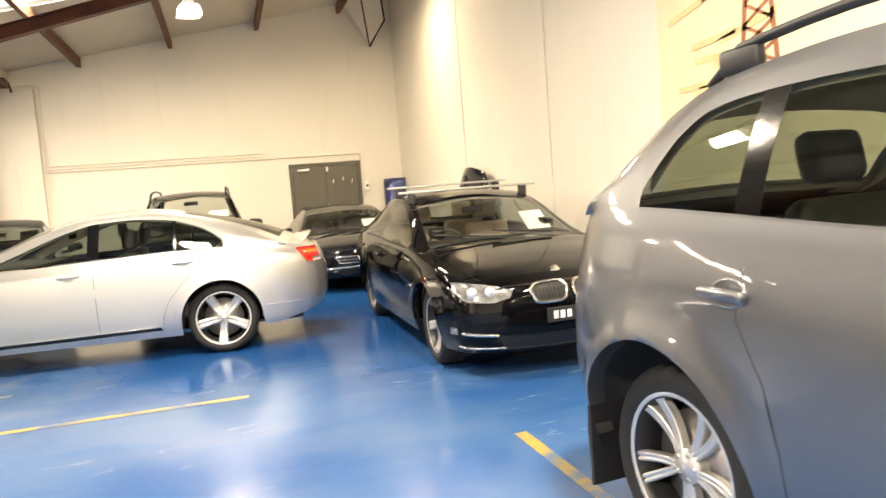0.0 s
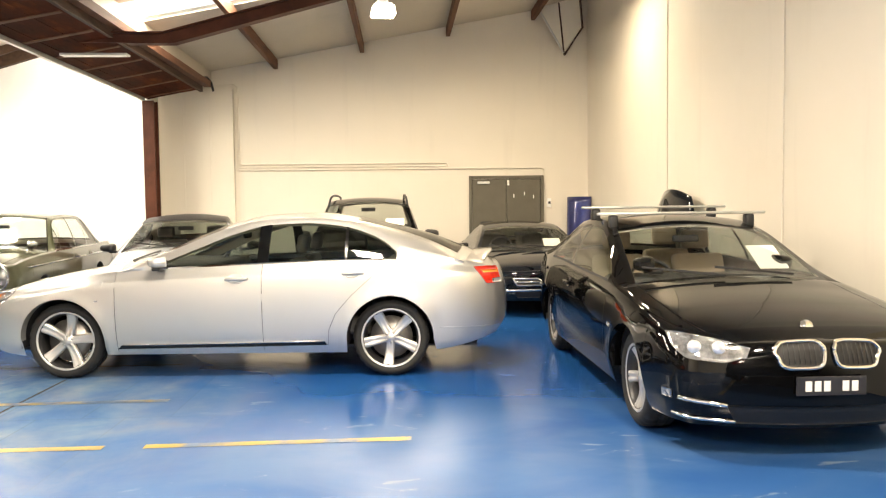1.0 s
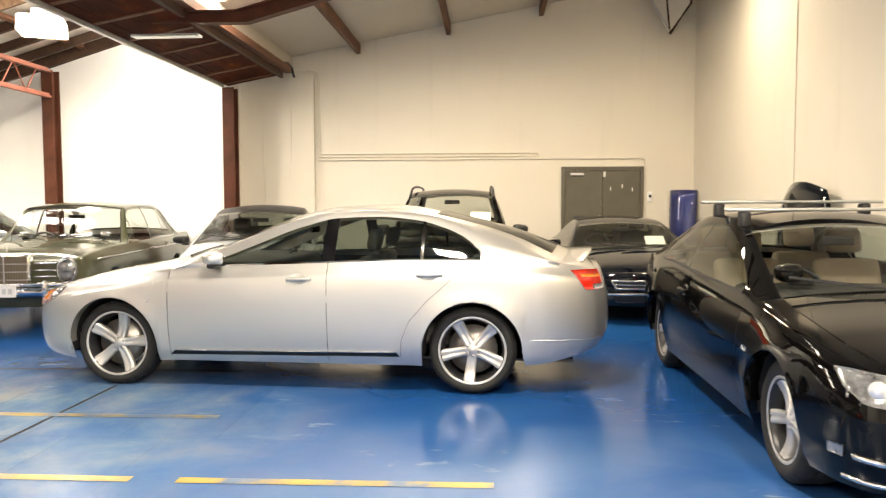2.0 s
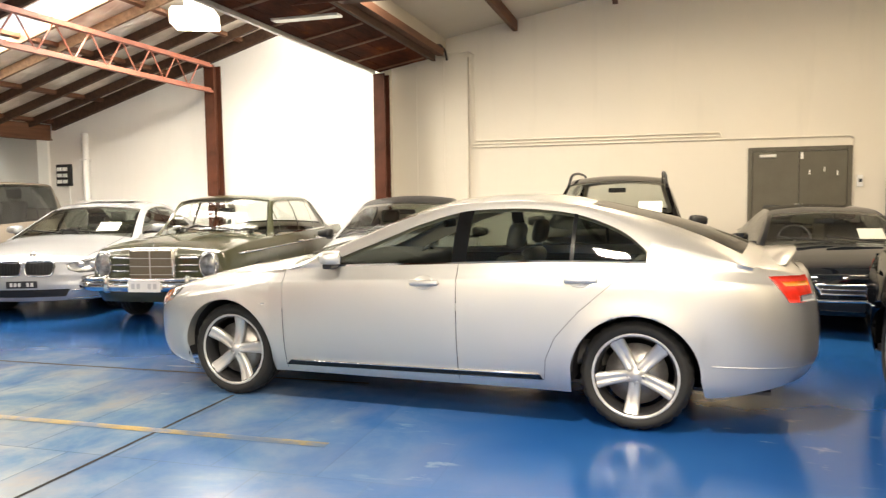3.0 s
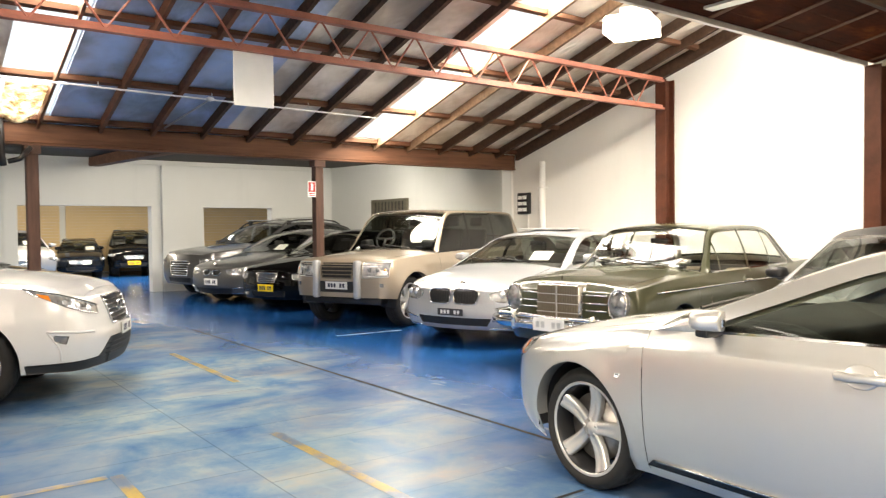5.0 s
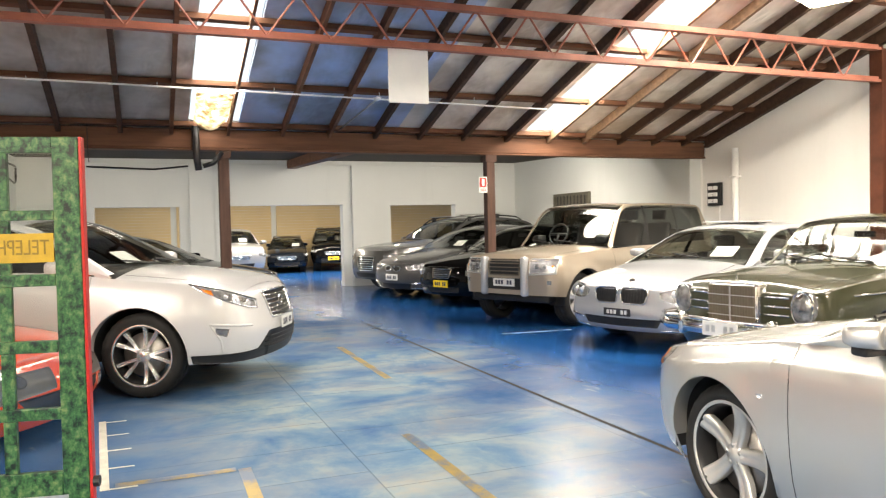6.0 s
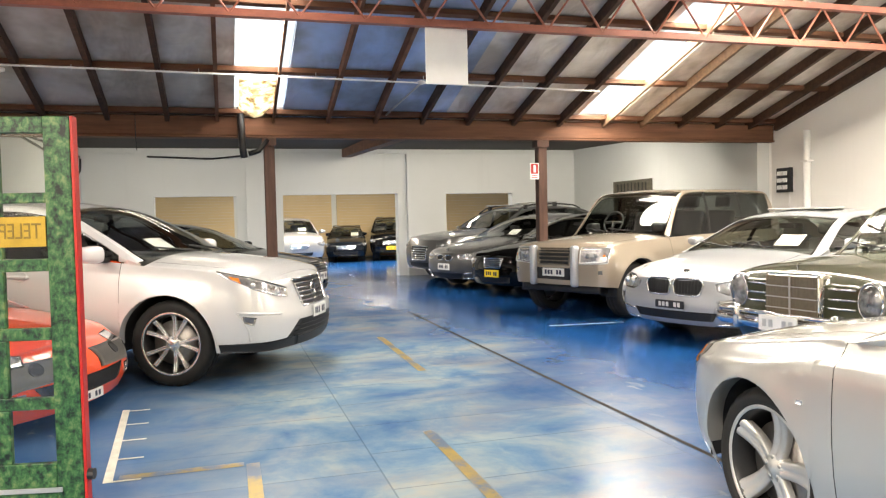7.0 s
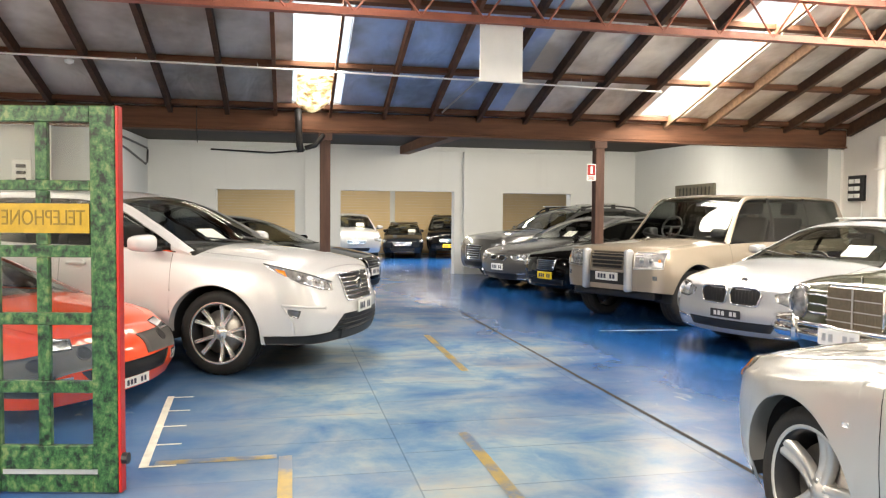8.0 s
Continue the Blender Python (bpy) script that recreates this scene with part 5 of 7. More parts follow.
SUV = dict(
    L=4.77, W=0.94, H=1.67, wb=2.74, fo=0.95, R=0.37, Ra=0.43, sill=0.30, section=SECTION,
    shoulder=[(0, 0.92), (0.10, 0.965), (0.6, 1.01), (1.1, 1.05), (1.5, 1.09), (3.0, 1.13), (4.2, 1.18), (4.6, 1.16), (4.77, 1.08)],
    deck=[(0, 0.94), (0.10, 1.0), (0.6, 1.08), (1.1, 1.13), (1.5, 1.17), (4.2, 1.2), (4.6, 1.18), (4.77, 1.10)],
    width=[(0, 0.66), (0.05, 0.77), (0.16, 0.86), (0.4, 0.91), (0.7, 0.93), (1.2, 0.94), (3.7, 0.94), (4.3, 0.91), (4.6, 0.84), (4.77, 0.70)],
    cant=[(1.34, 1.065, 0.87), (1.78, 1.33, 0.78), (2.18, 1.52, 0.71), (2.6, 1.60, 0.68), (3.2, 1.61, 0.67), (3.8, 1.57, 0.66), (4.2, 1.48, 0.67), (4.45, 1.33, 0.73), (4.63, 1.15, 0.84)],
    ws=2.2, rear_glass=(4.16, 4.56), windows=[(1.5, 2.45), (2.54, 3.42), (3.50, 4.22)],
    nose=[(0.2, 0.10), (0.45, 0.0), (0.68, 0.0), (0.85, 0.05), (1.0, 0.12)], tail=[(0.3, 0.12), (0.6, 0.0), (0.9, 0.03), (1.1, 0.08), (1.3, 0.12)],
    seams=[1.42, 2.49], doors=[(1.42, 2.49), (2.49, 3.27)], seats=(2.3, 3.2), seat_z=0.78, archy=1.0, shelf=False, tyre=0.235)
BOXY = dict(
    SUV, L=4.95, W=0.965, H=1.86, wb=2.88, fo=0.87, R=0.38, Ra=0.435, sill=0.34,
    shoulder=[(0, 0.97), (0.12, 1.02), (0.6, 1.06), (1.4, 1.10), (3.0, 1.13), (4.7, 1.15), (4.95, 1.10)],
    deck=[(0, 0.99), (0.12, 1.06), (0.6, 1.12), (1.4, 1.17), (4.7, 1.18), (4.95, 1.12)],
    width=[(0, 0.74), (0.06, 0.86), (0.2, 0.93), (0.6, 0.96), (1.2, 0.965), (4.2, 0.965), (4.7, 0.93), (4.88, 0.88), (4.95, 0.78)],
    cant=[(1.50, 1.09, 0.89), (1.74, 1.39, 0.835), (1.98, 1.68, 0.785), (2.10, 1.755, 0.77), (2.30, 1.795, 0.76), (3.4, 1.81, 0.75), (4.4, 1.79, 0.745), (4.58, 1.74, 0.755), (4.76, 1.42, 0.82), (4.87, 1.14, 0.88)],
    ws=2.14, rear_glass=(4.56, 4.80), windows=[(1.58, 2.55), (2.63, 3.5), (3.58, 4.5)],
    nose=[(0.2, 0.10), (0.45, 0.0), (0.8, 0.0), (1.0, 0.02), (1.15, 0.05)], tail=[(0.3, 0.08), (0.6, 0.0), (0.9, 0.0), (1.3, 0.04), (1.5, 0.06)],
    seams=[1.45, 2.59], doors=[(1.45, 2.59), (2.59, 3.3)], seats=(2.35, 3.3), seat_z=0.92, bow_f=0.05)


def shaped(base, **k):
    """The base shape stretched to another length, width, height; the rest replaced as given."""
    sp = dict(base)
    fs = k.get("L", base["L"]) / base["L"]
    fw = k.get("W", base["W"]) / base["W"]
    fz = k.get("H", base["H"]) / base["H"]
    for key in ("shoulder", "deck"):
        sp[key] = [(s * fs, z * fz) for s, z in base[key]]
    sp["width"] = [(s * fs, w * fw) for s, w in base["width"]]
    sp["cant"] = [(s * fs, z * fz, y * fw) for s, z, y in base["cant"]]
    if "dlo" in base:
        sp["dlo"] = [(s * fs, z * fz) for s, z in base["dlo"]]
    sp["ws"] = base["ws"] * fs
    sp["rear_glass"] = tuple(s * fs for s in base["rear_glass"])
    for key in ("windows", "doors"):
        sp[key] = [(a * fs, b * fs) for a, b in base[key]]
    sp["seams"] = [a * fs for a in base["seams"]]
    sp["seats"] = tuple(a * fs for a in base["seats"])
    sp.update(k)
    return sp


# ---------------------------------------------------------------- the parked cars
def silver_sedan():
    c = Car("sedan", "silver metallic sedan with five-spoke alloy wheels on the blue floor", M["silver"], pose(-1.37, 9.05, 0, 0, 0, 176.4),
            dict(SEDAN, L=4.74, rim=0.258, mats=dict(belt="chrome"), frame=0.042, ws=2.26, windows=[(1.66, 2.58), (2.68, 3.34), (3.365, 3.815)], beltline=0.012, bow_f=0.04, bow_r=0.06,
                 section=[(0, 0.905), (0.10, 0.950), (0.40, 0.992), (0.60, 1.0), (0.80, 0.995), (0.885, 0.986), (0.91, 0.966), (1.0, 0.925)],
                 rows=[0, 0.04, 0.10, 0.22, 0.36, 0.5, 0.62, 0.74, 0.82, 0.875, 0.89, 0.91, 0.955, 1.0],
                 low=[(0, 0.255), (0.5, 0.205), (1.3, 0.215), (3.4, 0.215), (4.2, 0.235), (4.5, 0.285), (4.74, 0.34)],
                 shoulder=[(0, 0.68), (0.10, 0.725), (0.5, 0.80), (0.9, 0.865), (1.3, 0.93), (2.5, 0.988), (3.4, 1.015), (4.1, 1.015), (4.5, 0.985), (4.74, 0.93)],
                 deck=[(0, 0.70), (0.10, 0.765), (0.5, 0.87), (0.9, 0.94), (1.3, 1.0), (2.5, 1.02), (4.1, 1.045), (4.42, 1.065), (4.66, 1.05), (4.74, 0.97)],
                 cant=[(1.40, 0.942, 0.85), (1.86, 1.135, 0.735), (2.26, 1.295, 0.65), (2.56, 1.37, 0.605), (2.92, 1.387, 0.59), (3.3, 1.365, 0.59), (3.72, 1.275, 0.615), (4.08, 1.145, 0.67), (4.30, 1.045, 0.75), (4.42, 0.995, 0.80)],
                 dlo=[(1.38, 0.80), (1.64, 0.955), (2.04, 1.125), (2.40, 1.265), (2.66, 1.328), (2.98, 1.340), (3.28, 1.315), (3.52, 1.250), (3.67, 1.18), (3.76, 1.11), (3.80, 1.07), (3.815, 1.03), (4.4, 0.5)], rear_crown=0.03, rear_w=0.80, rear_glass=(3.42, 4.32),
                 width=[(0, 0.42), (0.06, 0.56), (0.18, 0.71), (0.4, 0.825), (0.75, 0.89), (1.2, 0.91), (3.6, 0.91), (4.2, 0.875), (4.48, 0.81), (4.64, 0.72), (4.74, 0.58)]))
    U = c.side_u
    c.seam([(3.70, 0.985), (3.58, 0.88), (3.40, 0.72), (3.26, 0.56), (3.20, 0.42), (3.19, 0.29)])
    c.seam([(1.36, 0.27), (2.63, 0.28), (3.19, 0.29)])
    c.handles([(2.42, 0.875), (3.42, 0.915)])
    c.mirrors(1.74, 0.995, None, 0.13, 0.105, 0.05, 30)
    c.patch("sill_strip", 90, [(U(1.40), 0.305), (U(3.16), 0.322)], [(U(1.36), 0.272), (U(3.18), 0.290)], M["glossblack"], 0.008, 20, 3, label="dark lower door moulding")
    c.bead("sill_chrome", 90, [(U(1.42), 0.305), (U(3.16), 0.322)], 0.006, M["chrome"], 0.006)
    # lamps
    c.patch("headlamp", 60, [(-0.14, 0.675), (0.10, 0.73), (0.38, 0.80)], [(-0.12, 0.61), (0.12, 0.615), (0.32, 0.69)], M["lamp"], 0.004)
    c.patch("indicator", 60, [(0.0, 0.69), (0.25, 0.755)], [(0.02, 0.625), (0.23, 0.672)], M["amber"], 0.007, 6, 4)
    c.patch("tail_lamp", 115, [(-0.17, 0.945), (-0.02, 0.945), (0.12, 0.935)], [(-0.07, 0.80), (0.02, 0.795), (0.12, 0.80)], M["red"], 0.006)
    c.patch("tail_lamp_amber", 115, [(-0.11, 0.915), (0.11, 0.905)], [(-0.09, 0.888), (0.11, 0.88)], M["amber"], 0.008, 8, 2)
    c.patch("reverse_lamp", 115, [(0.0, 0.835), (0.13, 0.835)], [(0.0, 0.80), (0.13, 0.80)], M["lens"], 0.009, 6, 3)
    c.patch("grille", 0, [(-0.33, 0.60), (0.33, 0.60)], [(-0.28, 0.44), (0.28, 0.44)], M["mesh"], 0.004, both=False)
    c.bead("grille_surround", 0, [(-0.33, 0.60), (0.33, 0.60), (0.28, 0.44), (-0.28, 0.44)], 0.012, M["chrome"], 0.006, both=False, closed=True)
    c.patch("lower_intake", 0, [(-0.5, 0.36), (0.5, 0.36)], [(-0.45, 0.28), (0.45, 0.28)], M["mesh"], 0.004, both=False)
    c.patch("side_repeater", 90, [(U(1.185), 0.700), (U(1.215), 0.702)], [(U(1.185), 0.684), (U(1.215), 0.686)], M["lens"], 0.004, 4, 2)
    c.bead("bumper_crease", 105, [(0.30, 0.43), (0.05, 0.425), (-0.35, 0.43)], 0.004, c.paint, 0.0)
    c.plate_on(0, 0.40)
    # boot spoiler
    zs, zd = (float(curve(c.sp[k])(4.60)) for k in ("shoulder", "deck"))
    w = c.half(4.60, zs)
    rows = []
    for k in np.linspace(-1, 1, 21):
        x, y, z = c.x0 - 4.60 + 0.10 * k * k, w * 0.84 * k, zs + (zd - zs) * (1 - abs(0.84 * k) ** 2.4)
        up = 0.016 * (1 - abs(k) ** 6)
        rows.append([(x + 0.16, y, z - 0.004), (x + 0.04, y, z + up * 0.7), (x - 0.055, y, z + up + 0.004), (x - 0.065, y, z + up - 0.006), (x - 0.03, y, z - 0.01)])
    sh = Shell()
    sh.grid(rows, lambda i, j: "a")
    v, f = sh.mesh("a")
    mesh_part("spoiler", v, f, c.paint, c.root)
    c.wipers()
    bm = tube_bm([(c.x0 - 4.3, -0.55, 0.25), (c.x0 - 4.70, -0.55, 0.27)], 0.035, 10)
    part("exhaust", bm, M["chrome"], c.root, smooth=True)
    return c


def black_coupe():
    sp = shaped(SEDAN, L=4.61, W=0.89, H=1.385, wb=2.76, fo=0.79, R=0.318, Ra=0.355, sill=0.20, rim=0.225,
                windows=[(1.32, 2.62), (2.67, 3.52)], seams=[1.32, 2.78], doors=[(1.32, 2.78)], wheel=("alloy", 5, "wide"), tint="glass", trim="tan",
                mats=dict(belt="blackplastic"))
    sp["cant"] = [(q, z, y) for q, z, y in zip([p[0] for p in sp["cant"]], [p[1] for p in sp["cant"]], (0.74, 0.68, 0.625, 0.59, 0.577, 0.577, 0.60, 0.66, 0.78))]
    c = Car("coupe", "glossy black coupe with roof bars parked along the side wall", M["black"], pose(2.46, 7.86, 0, 0, 0, -90.5), sp)
    front_twin_grille(c, 0.55, 0.69, lampz=0.635, w=0.27, squ=5.0, ring=0.012, spread=0.045)
    c.mirrors(1.56, 0.985, None, 0.16, 0.13, 0.05)
    c.handles([(2.55, 0.79)])
    U = c.side_u
    c.patch("side_repeater", 90, [(U(1.12), 0.63), (U(1.19), 0.635)], [(U(1.12), 0.605), (U(1.19), 0.61)], M["lens"], 0.004, 4, 2)
    c.plate_on(0, 0.455, w=0.39, h=0.105, material="platedark", bars="plate")
    c.patch("tail_lamp", 115, [(-0.20, 0.90), (0.13, 0.90)], [(-0.14, 0.77), (0.13, 0.77)], M["red"], 0.006)
    c.paper(-0.42 + 0.84, (0.22, 0.30))
    c.wipers()
    roof_bars(c, (2.15, 2.85), 1.33)
    return c


def front_twin_grille(c, kz0, kz1, lampz, spread=0.05, lamp_w=0.34, lamp_mat="lamp", w=0.22, lh=1.0, low=(0.225, 0.335), squ=2.6, ring=0.011):
    """Twin kidney grilles, almond headlamps, lower intake and fog lamps."""
    zm, hh = (kz0 + kz1) / 2, (kz1 - kz0) / 2
    for sgn in (1, -1):
        top, bot = [], []
        for t in (1 - np.cos(np.linspace(0, math.pi, 13))) / 2:
            e = (1 - abs(2 * t - 1) ** squ) ** 0.5
            top.append((sgn * (spread - 0.02 + w * t), zm + hh * (0.30 + 0.70 * e) - 0.012 * t))
            bot.append((sgn * (spread - 0.012 + (w - 0.03) * t), zm - hh * (0.30 + 0.70 * e) - 0.004 * t))
        g = c.patch("kidney_grille", 0, top, bot, M["mesh"], 0.006, both=False)[0]
        c.bead("chrome_ring", 0, top + bot[::-1], ring, M["chrome"], 0.010, both=False, closed=True, steps=2, parent=g)
        for k in range(9):
            u = sgn * (spread + 0.005 + k * (w - 0.045) / 8)
            c.bead("slat", 0, [(u, kz1 - 0.018), (u, kz0 + 0.018)], 0.0035, M["blackplastic"], 0.008, both=False, steps=3, parent=g)
    u0 = spread + w + 0.03
    hl = c.patch("headlamp", 22, [(u0 - 0.14, lampz + 0.02 * lh), (u0 + 0.06, lampz + 0.06 * lh), (u0 + lamp_w - 0.10, lampz + 0.085 * lh), (u0 + lamp_w - 0.02, lampz + 0.08 * lh)],
                 [(u0 - 0.12, lampz - 0.035 * lh), (u0 + 0.0, lampz - 0.065 * lh), (u0 + lamp_w - 0.14, lampz - 0.05 * lh), (u0 + lamp_w - 0.06, lampz + 0.01)], M[lamp_mat], 0.005)
    for i, h in enumerate(hl):
        for du in (0.02, 0.15):
            p, n = c.hit(22, u0 + du, lampz + 0.012)
            bm = bmesh.new()
            bmesh.ops.create_uvsphere(bm, u_segments=14, v_segments=8, radius=0.042)
            s = 1 if i == 0 else -1
            bmesh.ops.transform(bm, matrix=pose(p.x - 0.012, s * p.y, p.z), verts=bm.verts)
            part("bulb", bm, M["lens"], h, smooth=True)
    c.patch("lower_intake", 0, [(-0.54, low[1]), (0.54, low[1])], [(-0.48, low[0]), (0.48, low[0])], M["mesh"], 0.004, both=False)
    c.bead("bumper_trim", 24, [(0.30, 0.335), (0.56, 0.36)], 0.013, M["chrome"], 0.004)
    c.bead("bumper_trim", 24, [(0.26, 0.235), (0.60, 0.25)], 0.012, M["chrome"], 0.003)
    c.patch("fog_lamp", 24, [(0.60, 0.395), (0.66, 0.395)], [(0.60, 0.345), (0.66, 0.345)], M["lamp"], 0.006, 6, 6)
    p, n = c.hit(0, 0.0, kz1 + 0.03)
    bm = bmesh.new()
    bmesh.ops.create_cone(bm, cap_ends=True, segments=20, radius1=0.04, radius2=0.036, depth=0.012)
    bmesh.ops.transform(bm, matrix=pose(p.x - 0.05, 0, float(curve(c.sp["deck"])(0.07)) + 0.015, 0, 62, 0), verts=bm.verts)
    part("badge", bm, M["chrome"], c.root, "round chrome badge", True)


def roof_bars(c, stations, z):
    for s in stations:
        zc, yc, _, _ = c.cant(s)
        x = c.x0 - s
        top = zc + 0.105
        bar = part("roof_bar", box_bm(x - 0.04, -yc - 0.10, top - 0.012, x + 0.04, yc + 0.10, top + 0.012, 0.010), M["galv"], c.root, "silver roof bar on black feet", True)
        for sgn in (1, -1):
            bm = box_bm(x - 0.045, sgn * (yc - 0.03) - 0.035, zc - 0.02, x + 0.045, sgn * (yc - 0.03) + 0.035, top - 0.013, 0.015)
            part("foot", bm, M["blackplastic"], bar, smooth=True)


def roof_rails(c, s0, s1, material="blackplastic", up=0.06, feet=False):
    for sgn in (1, -1):
        pts = []
        for t in np.linspace(0, 1, 13):
            s = s0 + (s1 - s0) * t
            zc, yc, _, _ = c.cant(s)
            e = up * min(1, 14 * t, 14 * (1 - t)) - 0.005
            pts.append((c.x0 - s, sgn * (yc - 0.02), zc + e + 0.012))
        rail = part("roof_rail", tube_bm(pts, 0.018, 8), M[material], c.root, smooth=True)
        for k in (1, 6, 11) if feet else ():
            x, y, z = pts[k]
            part("foot", box_bm(x - 0.09, y - 0.022, z - up - 0.01, x + 0.09, y + 0.022, z + 0.004, 0.018), M[material], rail, smooth=True)


def simple_front(c, gz0, gz1, gw, lampz, lw=0.30, lh=0.12, slats=4, lu=None, grille="mesh", surround="chrome", intake=True, lamps=True):
    """A plain modern face: slatted grille, headlamps at the corners, lower intake."""
    g = c.patch("grille", 0, [(-gw, gz1), (gw, gz1)], [(-gw * 0.86, gz0), (gw * 0.86, gz0)], M[grille], 0.005, both=False)[0]
    c.bead("grille_surround", 0, [(-gw, gz1), (gw, gz1), (gw * 0.86, gz0), (-gw * 0.86, gz0)], 0.011, M[surround], 0.008, both=False, closed=True, parent=g)
    for k in range(slats):
        z = gz0 + (gz1 - gz0) * (k + 1) / (slats + 1)
        c.bead("slat", 0, [(-gw * 0.92, z), (gw * 0.92, z)], 0.009, M[surround], 0.006, both=False, steps=10, parent=g)
    lu = lu if lu is not None else gw + 0.06
    hl = [] if not lamps else c.patch("headlamp", 26, [(lu - 0.06, lampz + lh * 0.35), (lu + lw * 0.5, lampz + lh * 0.55), (lu + lw, lampz + lh * 0.7)],
                 [(lu - 0.04, lampz - lh * 0.3), (lu + lw * 0.5, lampz - lh * 0.5), (lu + lw - 0.05, lampz - lh * 0.25)], M["lamp"], 0.006)
    for i, h in enumerate(hl):
        for du in (0.30, 0.68):
            p, n = c.hit(26, lu + lw * du, lampz + 0.005)
            bm = bmesh.new()
            bmesh.ops.create_uvsphere(bm, u_segments=12, v_segments=8, radius=lh * 0.34)
            bmesh.ops.transform(bm, matrix=pose(p.x - 0.012, (1 if i == 0 else -1) * p.y, p.z), verts=bm.verts)
            part("bulb", bm, M["lens"], h, smooth=True)
    if intake:
        z = c.sp["sill"]
        c.patch("lower_intake", 0, [(-0.42, z + 0.15), (0.42, z + 0.15)], [(-0.38, z + 0.05), (0.38, z + 0.05)], M["mesh"], 0.004, both=False)


def grey_suv():
    sp = shaped(SUV, L=4.60, W=0.975, H=1.83, wb=2.86, fo=0.96, R=0.368, Ra=0.480, rim=0.272, flare=0.03, wheel=("alloy", 5, "twin"), tint="glass", trim="leather",
                windows=[(1.5, 2.45), (2.54, 3.36), (3.46, 4.02)], mats=dict(belt="greyblue"), beltline=0.010, dlo=[(1.3, 1.0), (1.5, 1.22), (1.9, 1.48), (2.4, 1.62), (3.2, 1.65), (3.5, 1.64), (3.70, 1.61), (3.79, 1.56), (3.95, 1.34), (4.0, 1.27), (4.02, 1.22), (4.8, 0.8)])
    sp["cant"] = [(q - 0.09 * max(0.0, min(1.0, (q - 3.6) / 0.4)), z, y) if z > 1.3 else (q, z, y) for q, z, y in sp["cant"]]
    c = Car("suv", "grey metallic four-wheel drive with roof rails and alloy wheels", M["greyblue"], pose(2.574, 1.638, 0, 0, 0, -84), sp)
    roof_rails(c, 2.1, 3.78, "blackplastic", 0.075, True)
    c.handles([(2.42, 1.03), (3.44, 1.05)], None, (0.035, 0.18, 0.032))
    c.mirrors(1.72, 1.13, w=0.22, h=0.17)
    c.patch("tail_lamp", 125, [(-0.16, 1.16), (0.06, 1.16)], [(-0.14, 0.92), (0.06, 0.92)], M["red"], 0.006)
    c.seam([(3.38, 1.13), (3.40, 0.98), (3.30, 0.80), (3.26, 0.62), (3.24, 0.36)])
    simple_front(c, 0.66, 0.82, 0.42, 0.78)
    U = c.side_u
    part("mud_flap", box_bm(c.x0 - 4.29, -0.93, 0.16, c.x0 - 4.27, -0.72, 0.50, 0.006), M["blackplastic"], c.root)
    part("mud_flap", box_bm(c.x0 - 4.29, 0.72, 0.16, c.x0 - 4.27, 0.93, 0.50, 0.006), M["blackplastic"], c.root)
    return c


